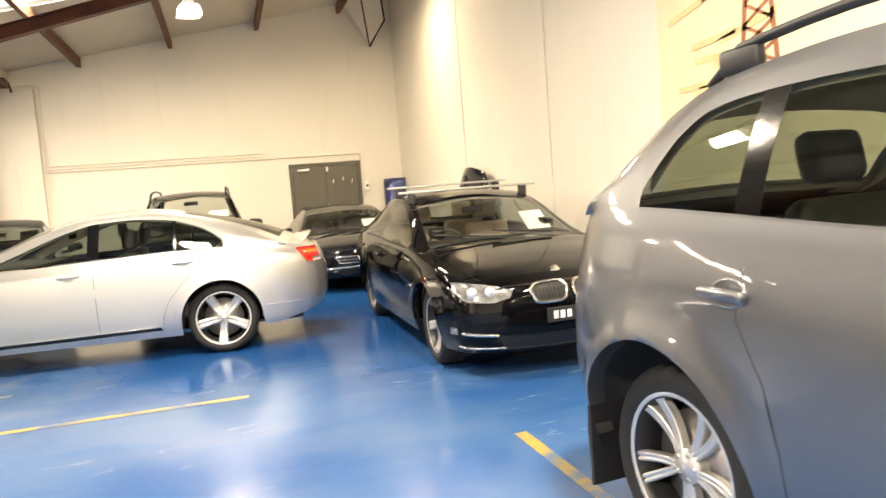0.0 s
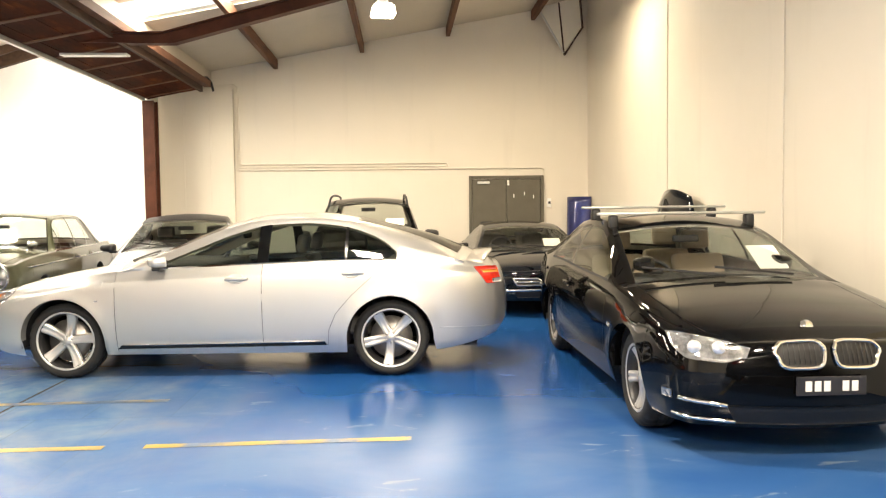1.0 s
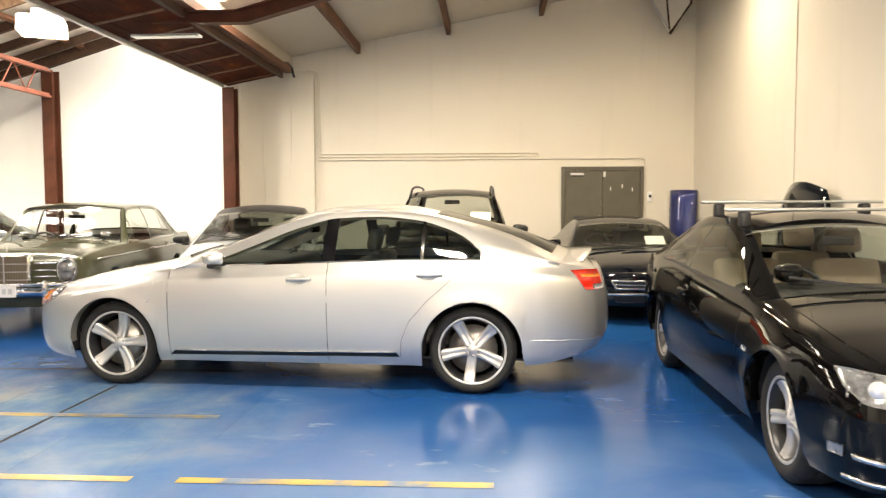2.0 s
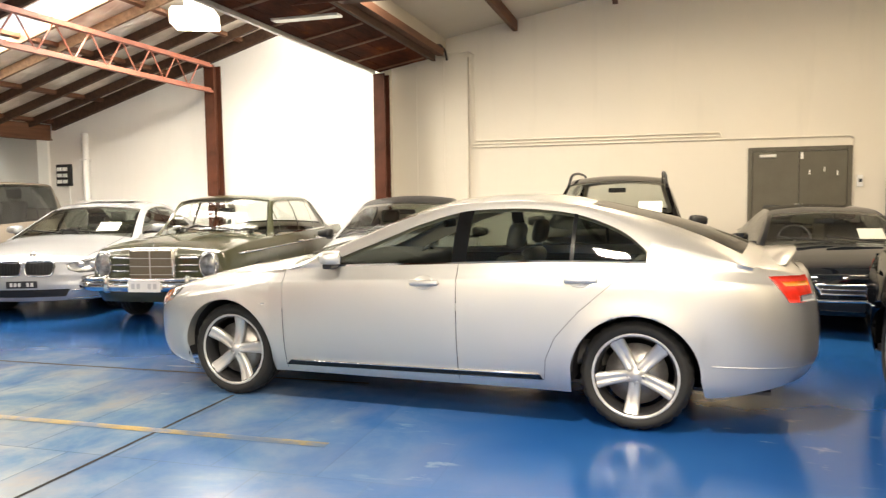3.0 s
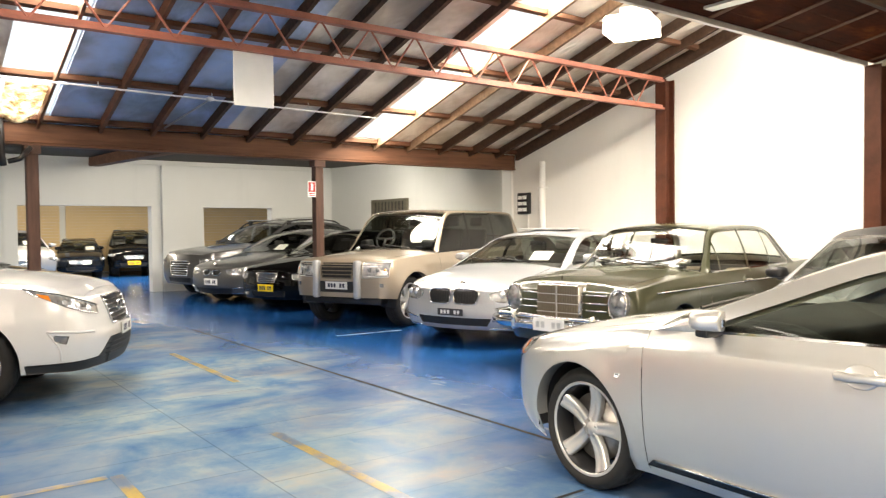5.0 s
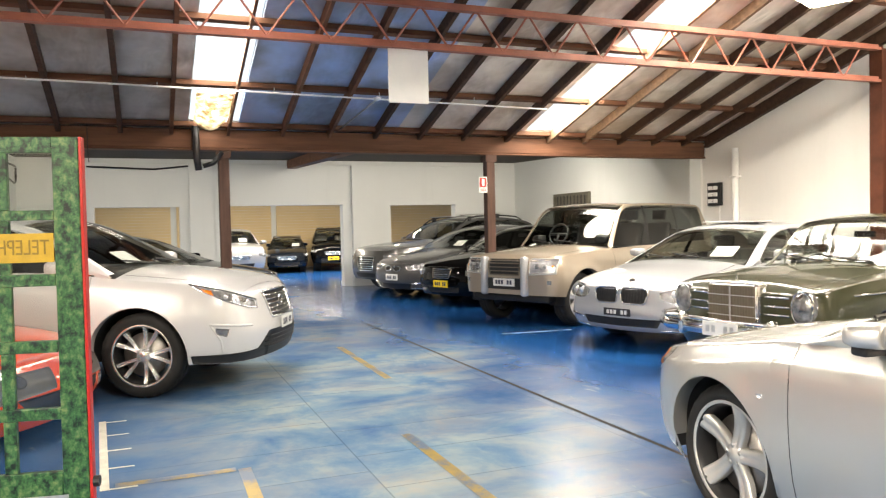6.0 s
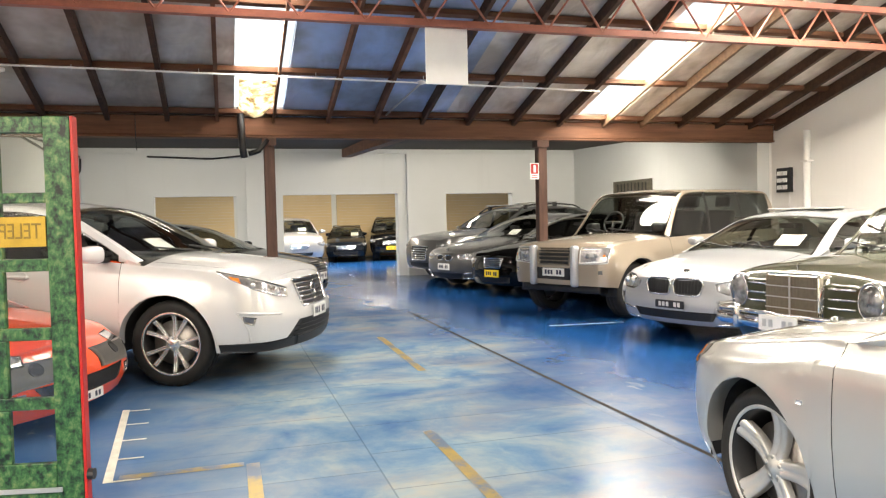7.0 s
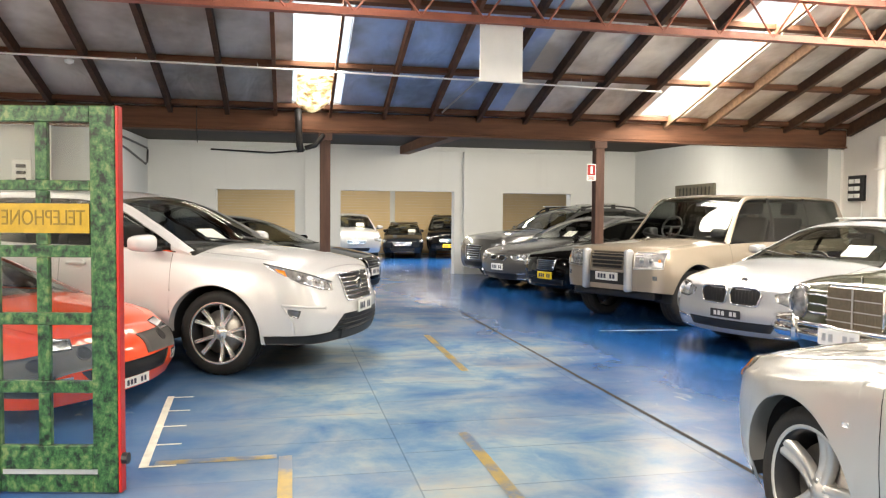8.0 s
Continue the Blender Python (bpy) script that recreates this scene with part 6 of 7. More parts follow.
def pearl_suv():
    sp = shaped(SUV, rim=0.272, R=0.375, wheel=("machined", 5, "vee"), tint="darkglass", mats=dict(belt="chrome"), trim="cabin", beltline=0.012, ws=2.08, seams=[1.36, 2.49],
                doors=[(1.36, 2.49), (2.49, 3.27)], windows=[(1.38, 2.45), (2.54, 3.42), (3.50, 4.22)],
                cant=[(1.15, 1.06, 0.88), (1.62, 1.33, 0.785), (2.05, 1.525, 0.71), (2.5, 1.60, 0.68), (3.2, 1.61, 0.67), (3.8, 1.57, 0.66), (4.2, 1.48, 0.67), (4.45, 1.33, 0.73), (4.63, 1.15, 0.84)],
                shoulder=[(0, 0.90), (0.10, 0.945), (0.6, 1.0), (1.1, 1.045), (1.5, 1.09), (3.0, 1.13), (4.2, 1.18), (4.6, 1.16), (4.77, 1.08)],
                nose=[(0.2, 0.12), (0.36, 0.02), (0.55, 0.0), (0.70, 0.05), (0.85, 0.09), (1.0, 0.16)])
    c = Car("suv", "pearl silver crossover with slatted grille and ten-spoke wheels", M["pearl"], pose(-8.40, 4.85, 0, 0, 0, 65), sp)
    simple_front(c, 0.64, 0.88, 0.36, 0.79, slats=5, lamps=False, intake=False)
    hl = c.patch("headlamp", 45, [(0.06, 0.815), (0.24, 0.875), (0.44, 0.935), (0.64, 0.985)], [(0.05, 0.745), (0.20, 0.765), (0.40, 0.83), (0.60, 0.945)], M["lampbright"], 0.006, 18, 6)
    for i, h in enumerate(hl):
        for u, z, r in ((0.17, 0.80, 0.036), (0.30, 0.835, 0.034), (0.40, 0.868, 0.026)):
            p, n = c.hit(45, u, z)
            bm = bmesh.new()
            bmesh.ops.create_uvsphere(bm, u_segments=12, v_segments=8, radius=r)
            bmesh.ops.transform(bm, matrix=pose(p.x - n.x * 0.012, (1 if i == 0 else -1) * (p.y - n.y * 0.012), p.z), verts=bm.verts)
            part("bulb", bm, M["lens"], h, smooth=True)
    c.patch("indicator", 45, [(0.50, 0.930), (0.57, 0.948)], [(0.49, 0.885), (0.55, 0.922)], M["amber"], 0.010, 6, 3)
    c.bead("headlamp_brow", 45, [(0.05, 0.82), (0.24, 0.88), (0.44, 0.94), (0.64, 0.99)], 0.006, M["blackplastic"], 0.004)
    c.patch("fog_lamp", 45, [(0.40, 0.60), (0.50, 0.615)], [(0.42, 0.535), (0.50, 0.56)], M["lamp"], 0.004, 6, 4)
    c.bead("bumper_ledge", 45, [(0.16, 0.615), (0.30, 0.625), (0.54, 0.645)], 0.013, c.paint, -0.002)
    c.bead("bumper_fold", 45, [(0.54, 0.645), (0.46, 0.50), (0.44, 0.40)], 0.010, c.paint, -0.003)
    c.patch("lower_intake", 0, [(-0.42, 0.535), (0.42, 0.535)], [(-0.60, 0.385), (0.60, 0.385)], M["mesh"], 0.005, both=False)
    c.patch("side_valance", 52, [(-0.12, 0.40), (0.25, 0.385), (0.58, 0.375)], [(-0.12, 0.31), (0.25, 0.305), (0.56, 0.305)], M["blackplastic"], 0.006, 14, 4)
    for k in range(3):
        c.bead("intake_slat", 0, [(-0.50, 0.40 + 0.04 * k), (0.50, 0.40 + 0.04 * k)], 0.005, M["blackplastic"], 0.008, both=False, steps=10)
    p, n = c.hit(0, 0.0, 0.775)
    ring = [(p.x + 0.014, 0.062 * math.cos(a), 0.775 + 0.047 * math.sin(a)) for a in np.linspace(0, 2 * math.pi, 21)]
    part("badge", tube_bm(ring, 0.009, 6), M["chrome"], c.root, "oval chrome badge", True)
    c.patch("valance", 0, [(-0.80, 0.385), (0.80, 0.385)], [(-0.78, 0.305), (0.78, 0.305)], M["blackplastic"], 0.004, both=False)
    c.handles([(2.30, 0.97), (3.18, 1.01)])
    c.mirrors(1.50, 1.13, None, 0.24, 0.17, 0.12)
    c.plate_on(0, 0.575, w=0.36, h=0.11)
    c.paper(-0.1, (0.30, 0.20))
    c.wipers()
    U = c.side_u
    c.patch("sill_cladding", 90, [(U(1.42), 0.37), (U(3.22), 0.38)], [(U(1.42), 0.31), (U(3.22), 0.32)], M["blackplastic"], 0.006, 20, 3)
    return c


def gold_4x4():
    sp = shaped(BOXY, L=4.72, W=0.935, H=1.80, fo=0.64, wb=2.86, low=[(0, 0.46), (0.22, 0.44), (1.2, 0.34), (4.72, 0.34)], rim=0.265, wheel=("alloy", 6, "wide"), tint="darkglass", mats=dict(belt="glossblack"), trim="leather", frame=0.035,
                windows=[(1.36, 2.40), (2.46, 3.34), (3.39, 4.29)], flare=0.02, crown=0.03, bow_ws=0.06)
    sp["cant"] = [(q - 0.10 if q < 3 else q, z, y) for q, z, y in sp["cant"]]
    sp["ws"] -= 0.10
    c = Car("four_wheel_drive", "champagne gold boxy four-wheel drive with a bull-bar style bumper", M["gold"], pose(-10.51, 12.505, 0, 0, 0, -67.5), sp)
    simple_front(c, 0.735, 0.955, 0.31, 0.90, slats=3, grille="mesh", surround="radiator", lamps=False, intake=False)
    hl = c.patch("headlamp", 0, [(0.45, 0.965), (0.84, 0.965)], [(0.45, 0.745), (0.84, 0.765)], M["lampbright"], 0.006)
    c.bead("headlamp_frame", 0, [(0.45, 0.965), (0.84, 0.965), (0.84, 0.765), (0.45, 0.745)], 0.006, M["alloy"], 0.006, closed=True)
    for i, h in enumerate(hl):
        for u, r, mt in ((0.56, 0.050, "lamp"), (0.69, 0.042, "lamp"), (0.79, 0.026, "amber")):
            p, n = c.hit(0, u, 0.86)
            bm = bmesh.new()
            bmesh.ops.create_uvsphere(bm, u_segments=12, v_segments=8, radius=r)
            bmesh.ops.transform(bm, matrix=pose(p.x - r * 0.55, (1 if i == 0 else -1) * u, 0.86), verts=bm.verts)
            part("bulb", bm, M[mt], h, smooth=True)
    for sgn in (1, -1):
        p, n = c.hit(0, sgn * 0.375, 0.7)
        part("bumper_upright", box_bm(p.x - 0.05, sgn * 0.375 - 0.05, 0.44, p.x + 0.075, sgn * 0.375 + 0.05, 1.0, 0.04, 3), M["whitesilver"], c.root, "silver bull-bar upright", True)
    c.plate_on(0, 0.63, w=0.40, h=0.11, bars="ink")
    c.patch("lower_intake", 0, [(-0.32, 0.69), (0.32, 0.69)], [(-0.32, 0.53), (0.32, 0.53)], M["mesh"], 0.004, both=False)
    c.patch("fog_lamp", 20, [(0.53, 0.67), (0.59, 0.67)], [(0.53, 0.615), (0.59, 0.615)], M["lamp"], 0.006, 6, 6)
    part("lower_apron", box_bm(c.x0 - 0.30, -0.72, 0.35, c.x0 - 0.05, 0.72, 0.462, 0.03), M["blackplastic"], c.root, smooth=True)
    c.handles([(2.40, 1.02), (3.26, 1.03)])
    c.mirrors(1.80, 1.17, M["blackplastic"], w=0.22, h=0.17)
    # folded white sunshade behind the windscreen
    bm = bmesh.new()
    bmesh.ops.create_cone(bm, cap_ends=True, segments=28, radius1=0.26, radius2=0.26, depth=0.008)
    for v in bm.verts:
        v.co.x = min(v.co.x, 0.19)
    bmesh.ops.transform(bm, matrix=pose(c.x0 - 1.75, 0.40, 1.37, 0, 50, 0), verts=bm.verts)
    part("sunshade", bm, M["paper"], c.root, "round white folding sunshade")
    c.wipers()
    return c


def pale_saloon():
    sp = shaped(SEDAN, L=4.78, W=0.94, H=1.42, wb=2.87, fo=0.87, R=0.335, Ra=0.375, rim=0.23, tint="glass", wheel=("alloy", 7, "twin"), mats=dict(belt="chrome"), bow_f=0.13,
                width=[(0, 0.70), (0.05, 0.80), (0.16, 0.87), (0.36, 0.915), (0.7, 0.935), (1.2, 0.94), (3.5, 0.94), (4.2, 0.905), (4.6, 0.82), (4.78, 0.66)],
                nose=[(0.2, 0.06), (0.30, 0.0), (0.44, 0.0), (0.50, 0.03), (0.68, 0.05), (0.8, 0.10)])
    c = Car("sedan", "pale silver luxury saloon with twin kidney grilles", M["whitesilver"], pose(-8.03, 13.10, 0, 0, 0, -72), sp)
    front_twin_grille(c, 0.525, 0.70, lampz=0.63, spread=0.04, lamp_w=0.46, w=0.345, lh=1.3, low=(0.27, 0.36), squ=9.0, ring=0.010)
    c.mirrors(1.68, 1.0)
    c.handles([(2.30, 0.83), (3.32, 0.87)])
    c.plate_on(0, 0.425, w=0.37, h=0.085, material="platedark", bars="plate")
    c.paper(0.40, (0.30, 0.22))
    bm = box_bm(c.x0 - 2.72, -0.40, 1.412, c.x0 - 2.32, 0.40, 1.434, 0.010)
    part("sunroof", bm, M["galv"], c.root, "raised grey sunroof panel")
    c.wipers()
    return c


FINTAIL = dict(
    {k: v for k, v in SEDAN.items() if k != "dlo"}, L=4.73, W=0.885, H=1.50, wb=2.70, fo=0.80, R=0.325, Ra=0.345, sill=0.27,
    shoulder=[(0, 0.80), (0.1, 0.84), (0.5, 0.90), (1.3, 0.935), (2.6, 0.95), (3.6, 0.96), (4.4, 0.985), (4.73, 0.97)],
    deck=[(0, 0.82), (0.1, 0.90), (0.5, 0.955), (1.3, 1.01), (3.6, 1.0), (4.3, 0.98), (4.65, 0.95), (4.73, 0.92)],
    width=[(0, 0.70), (0.06, 0.80), (0.2, 0.85), (0.6, 0.88), (1.2, 0.885), (3.6, 0.885), (4.3, 0.87), (4.6, 0.83), (4.73, 0.74)],
    cant=[(1.40, 0.93, 0.80), (1.62, 1.158, 0.725), (1.85, 1.395, 0.655), (2.12, 1.435, 0.64), (2.6, 1.445, 0.635), (3.1, 1.435, 0.635), (3.4, 1.36, 0.66), (3.6, 1.18, 0.72), (3.78, 0.965, 0.80)],
    ws=1.86, rear_glass=(3.30, 3.72), windows=[(1.50, 1.72), (1.745, 2.42), (2.47, 3.05), (3.075, 3.58)],
    nose=[(0.2, 0.10), (0.5, 0.0), (0.7, 0.0), (0.85, 0.0), (1.0, 0.03)], tail=[(0.25, 0.12), (0.5, 0.0), (0.72, 0.0), (0.9, 0.0), (1.05, 0.0)],
    seams=[1.40, 2.46], doors=[(1.40, 2.46), (2.46, 3.15)], seats=(2.15, 3.0), seat_z=0.55, bow_f=0.05, bow_ws=0.08, frame=0.04, flare=0.004)


def classic_saloon():
    c = Car("classic_saloon", "olive green vintage saloon with upright chrome grille and round headlamps", M["olive"], pose(-5.60, 12.86, 0, 0, 0, -82.5),
            dict(FINTAIL, rim=0.20, tyre=0.175, tint="clear", rear_tint="clear", headrests=False, back_h=0.42, L=4.66, wheel=("chrome", 12, "plain"), mats=dict(belt="chrome", pillar="olive"), trim="tan"))
    x = c.hit(0, 0, 0.7)[0].x
    # upright radiator shell with fine slats
    gr = part("radiator_shell", box_bm(x - 0.10, -0.275, 0.42, x + 0.06, 0.275, 0.90, 0.045, 3), M["chrome"], c.root, "upright chrome radiator shell", True)
    part("radiator_mesh", box_bm(x + 0.055, -0.25, 0.43, x + 0.066, 0.25, 0.865, 0.008), M["radiator"], gr)
    for k in range(17):
        y = -0.235 + k * 0.47 / 16
        part("slat", box_bm(x + 0.066, y - 0.005, 0.435, x + 0.070, y + 0.005, 0.86), M["radiator"], gr)
    for z in (0.51, 0.60, 0.69, 0.78):
        part("cross_bar", box_bm(x + 0.0705, -0.25, z - 0.004, x + 0.076, 0.25, z + 0.004), M["alloy"], gr)
    part("centre_bar", box_bm(x + 0.0705, -0.007, 0.44, x + 0.082, 0.007, 0.86, 0.003), M["alloy"], gr)
    part("mascot", tube_bm([(x - 0.02, 0, 0.89), (x - 0.02, 0, 0.97)], 0.008, 6), M["chrome"], gr)
    for sgn in (1, -1):
        hx = c.hit(0, sgn * 0.63, 0.70)[0].x
        prof = [(0.0, 0.055), (0.07, 0.05), (0.115, 0.035), (0.125, 0.03), (0.145, 0.02), (0.15, -0.04)]
        v, f = lathe(prof, 24)
        v = [(hx + y - 0.005, sgn * 0.635 + a * 0.72, 0.70 + b * 1.05) for a, y, b in v]
        mesh_part("headlamp", v, f, M["lamp"], c.root, "oval chrome-ringed headlamp")
        pts = [(hx + 0.016, sgn * 0.635 + 0.098 * math.cos(t), 0.70 + 0.142 * math.sin(t)) for t in np.linspace(0, 2 * math.pi, 25)]
        part("headlamp_ring", tube_bm(pts, 0.008, 6), M["chrome"], c.root, smooth=True)
        for z in (0.63, 0.70, 0.78):
            c.bead("side_grille_bar", 0, [(sgn * 0.30, z), (sgn * 0.52, z)], 0.011, M["chrome"], 0.006, both=False)
    # chrome bumper with over-riders
    pts = [(x - 0.35, -0.92, 0.47), (x - 0.05, -0.90, 0.47), (x + 0.10, -0.70, 0.47), (x + 0.15, 0, 0.47), (x + 0.10, 0.70, 0.47), (x - 0.05, 0.90, 0.47), (x - 0.35, 0.92, 0.47)]
    bm = tube_bm(pts, 0.055, 10)
    bu = part("bumper", bm, M["chrome"], c.root, "chrome front bumper", True)
    bm = tube_bm([(a + 0.012, b, 0.55) for a, b, z in pts], 0.022, 8)
    part("bumper_rail", bm, M["chrome"], bu, smooth=True)
    for y in (-0.48, 0.48):
        part("over_rider", box_bm(x + 0.08, y - 0.035, 0.40, x + 0.19, y + 0.035, 0.60, 0.03, 3), M["chrome"], bu, smooth=True)
    p = part("number_plate", box_bm(x + 0.205, -0.19, 0.42, x + 0.215, 0.19, 0.55, 0.004), M["paper"], c.root)
    for k in range(5):
        if k != 2:
            part("plate_bar", box_bm(x + 0.2155, -0.15 + k * 0.065, 0.455, x + 0.2175, -0.11 + k * 0.065, 0.515), M["galv"], p)
    U = c.side_u
    c.bead("waist_chrome", 90, [(U(0.35), 0.80), (U(2.0), 0.81), (U(4.4), 0.83)], 0.008, M["chrome"], 0.003)
    c.handles([(2.30, 0.83), (3.05, 0.84)], M["chrome"], (0.03, 0.17, 0.025))
    c.mirrors(1.60, 1.02, M["chrome"], 0.13, 0.09, 0.07)
    c.wipers()
    return c


def dark_sports():
    sp = shaped(SEDAN, L=4.40, W=0.88, H=1.25, wb=2.55, fo=0.9, R=0.31, Ra=0.345, rim=0.21, tint="darkglass", trim="cabin")
    c = Car("coupe", "dark blue-black low coupe with a chrome grille by the steel door", M["navy"], pose(2.02, 13.75, 0, 0, 0, -90), sp)
    simple_front(c, 0.43, 0.52, 0.44, 0.53, lw=0.34, lh=0.075, slats=1, surround="chrome")
    c.bead("bumper_chrome", 12, [(-0.66, 0.36), (0.0, 0.37), (0.66, 0.36)], 0.018, M["chrome"], 0.006, both=False)
    c.mirrors(1.5, 0.86)
    c.paper(0.38, (0.26, 0.2))
    c.wipers()
    return c


def black_wagon():
    sp = shaped(SUV, L=4.45, W=0.84, H=1.64, wb=2.53, fo=0.9, R=0.33, Ra=0.37, rim=0.22, sill=0.28, tint="clear", rear_tint="clear", seat_z=0.66, trim="leather", headrests=False, back_h=0.40, rear_glass=(4.02, 4.30), bow_ws=0.08,
                cant=[(1.25, 1.05, 0.77), (1.66, 1.33, 0.69), (2.03, 1.54, 0.63), (2.42, 1.615, 0.60), (3.0, 1.63, 0.59), (3.6, 1.615, 0.585), (3.98, 1.57, 0.59), (4.18, 1.38, 0.65), (4.33, 1.14, 0.75)])
    c = Car("suv", "black compact wagon with roof rails parked against the wall", M["black"], pose(-0.41, 13.62, 0, 0, 0, -90), sp)
    simple_front(c, 0.60, 0.74, 0.34, 0.70)
    roof_rails(c, 2.0, 3.9, "darkmetal", 0.075)
    c.mirrors(1.62, 1.06, M["blackplastic"], 0.21, 0.15)
    c.paper(0.42, (0.28, 0.30))
    c.wipers()
    return c


def silver_soft_top():
    sp = shaped(SEDAN, L=4.45, W=0.88, H=1.43, wb=2.55, fo=0.85, R=0.315, Ra=0.35, rim=0.21, mats=dict(roof="darkmetal"), tint="darkglass")
    c = Car("convertible", "silver convertible with a dark folding roof", M["whitesilver"], pose(-3.16, 13.25, 0, 0, 0, -80), sp)
    simple_front(c, 0.50, 0.60, 0.30, 0.62)
    c.mirrors(1.48, 0.94, M["blackplastic"])
    c.wipers()
    return c


def black_saloon():
    sp = shaped(SEDAN, L=4.82, W=0.91, H=1.45, wb=2.85, fo=0.85, rim=0.225, tint="darkglass", wheel=("alloy", 7, "plain"))
    c = Car("sedan", "black saloon with a yellow plate and upright slatted grille", M["black"], pose(-13.40, 12.90, 0, 0, 0, -69), sp)
    simple_front(c, 0.52, 0.68, 0.24, 0.62, lw=0.40, lh=0.14, slats=4, lu=0.34)
    c.plate_on(0, 0.42, material="plateyellow")
    c.mirrors(1.58, 0.98)
    c.wipers()
    return c


def grey_saloon():
    sp = shaped(SEDAN, L=4.85, W=0.92, H=1.47, wb=2.89, fo=0.83, rim=0.225, tint="darkglass", wheel=("alloy", 7, "twin"))
    c = Car("sedan", "silver-grey saloon with twin kidney grilles in the annex row", M["graphite"], pose(-15.25, 12.6, 0, 0, 0, -70), sp)
    front_twin_grille(c, 0.58, 0.68, lampz=0.65)
    c.plate_on(0, 0.45)
    c.mirrors(1.58, 0.98)
    c.paper(0.3, (0.28, 0.2))
    return c


def grey_estate_suv():
    sp = shaped(SUV, L=4.95, W=0.98, H=1.70, wb=3.0, fo=0.92, R=0.38, rim=0.26, tint="darkglass", wheel=("alloy", 7, "twin"))
    c = Car("suv", "grey metallic large crossover with roof bars beside the pier", M["graphite"], pose(-17.0, 12.75, 0, 0, 0, -74), sp)
    simple_front(c, 0.50, 0.80, 0.34, 0.80, lw=0.36, lh=0.13, slats=5)
    roof_rails(c, 2.1, 4.1, "blackplastic", 0.05)
    roof_bars(c, (2.4, 3.3), 1.62)
    c.mirrors(1.75, 1.13)
    return c


def dark_hatch():
    sp = shaped(SEDAN, L=4.6, W=0.88, H=1.44, tint="darkglass", wb=2.7, fo=0.85)
    c = Car("sedan", "dark blue saloon set back in the annex row", M["navy"], pose(-11.85, 13.75, 0, 0, 0, -68), sp)
    simple_front(c, 0.52, 0.62, 0.30, 0.62)
    return c


def black_saloon_annex():
    sp = shaped(SEDAN, L=4.8, W=0.91, H=1.42, wb=2.85, fo=0.86, tint="darkglass", trim="cabin")
    c = Car("sedan", "black saloon with a chrome grille parked behind the post", M["black"], pose(-13.75, 5.60, 0, 0, 0, 65), sp)
    simple_front(c, 0.50, 0.72, 0.30, 0.66, slats=4)
    c.mirrors(1.62, 0.98)
    c.plate_on(0, 0.5)
    return c


def orange_sports():
    sp = shaped(SEDAN, L=3.80, W=0.86, H=1.16, wb=2.30, fo=0.80, R=0.30, Ra=0.335, rim=0.205, sill=0.15, tint="darkglass", wheel=("alloy", 8, "plain"), seats=(2.1, 2.2), trim="cabin", shelf=False,
                nose=[(0.15, 0.05), (0.3, 0.0), (0.45, 0.03), (0.6, 0.18), (0.8, 0.3)])
    c = Car("sports_car", "bright orange-red low sports car with a dark grey nose", M["orange"], pose(-6.86, 3.40, 0, 0, 0, 66), sp)
    c.patch("nose_band", 26, [(-0.1, 0.52), (0.35, 0.52), (0.72, 0.47)], [(-0.1, 0.38), (0.35, 0.36), (0.72, 0.30)], M["nosegrey"], 0.005, label="dark grey nose band")
    for u, z in ((0.20, 0.47), (0.52, 0.44)):
        top = [(u + 0.055 * math.cos(a), z + 0.04 * math.sin(a)) for a in np.linspace(math.pi, 0, 9)]
        c.patch("round_recess", 26, top, [(a, 2 * z - b) for a, b in top], M["blackplastic"], 0.008, 12, 4)
    c.patch("side_lens", 26, [(0.30, 0.34), (0.40, 0.34)], [(0.31, 0.26), (0.40, 0.26)], M["lens"], 0.007, 6, 4)
    c.patch("side_intake", 26, [(0.42, 0.36), (0.66, 0.36)], [(0.44, 0.23), (0.66, 0.24)], M["mesh"], 0.005)
    c.patch("mouth", 0, [(-0.50, 0.36), (0.50, 0.36)], [(-0.40, 0.245), (0.40, 0.245)], M["mesh"], 0.005, both=False)
    c.patch("headlamp", 40, [(0.12, 0.56), (0.30, 0.58)], [(0.12, 0.50), (0.30, 0.50)], M["lamp"], 0.006)
    c.plate_on(0, 0.205, w=0.30, h=0.07)
    return c


def far_cars():
    sp = shaped(SUV, L=4.2, W=0.86, H=1.55, wb=2.45, fo=0.85, tint="darkglass")
    c = Car("hatchback", "white small wagon parked in the far room", M["whitesilver"], pose(-25.6, 8.35, 0, 0, 0, 2), sp)
    simple_front(c, 0.58, 0.68, 0.30, 0.70)
    c.paper(0.3, (0.25, 0.2))
    c.mirrors(1.55, 1.05)
    sp = shaped(SEDAN, L=3.7, W=0.70, H=1.24, tint="darkglass", wb=2.25, fo=0.70, R=0.28, Ra=0.31, rim=0.19)
    c = Car("coupe", "small dark green coupe parked in the far room", M["navy"], pose(-27.05, 10.45, 0, 0, 0, -10), sp)
    simple_front(c, 0.46, 0.56, 0.32, 0.60)
    c.paper(0.3, (0.25, 0.2))
    c.mirrors(1.5, 0.9)
    sp = shaped(SUV, L=3.7, W=0.74, H=1.52, wb=2.20, fo=0.72, R=0.32, Ra=0.37, rim=0.22, tint="darkglass")
    c = Car("suv", "black small four-wheel drive in the far room", M["black"], pose(-27.0, 12.05, 0, 0, 0, -11), sp)
    simple_front(c, 0.58, 0.68, 0.30, 0.70)
    c.plate_on(0, 0.45, material="plateyellow")


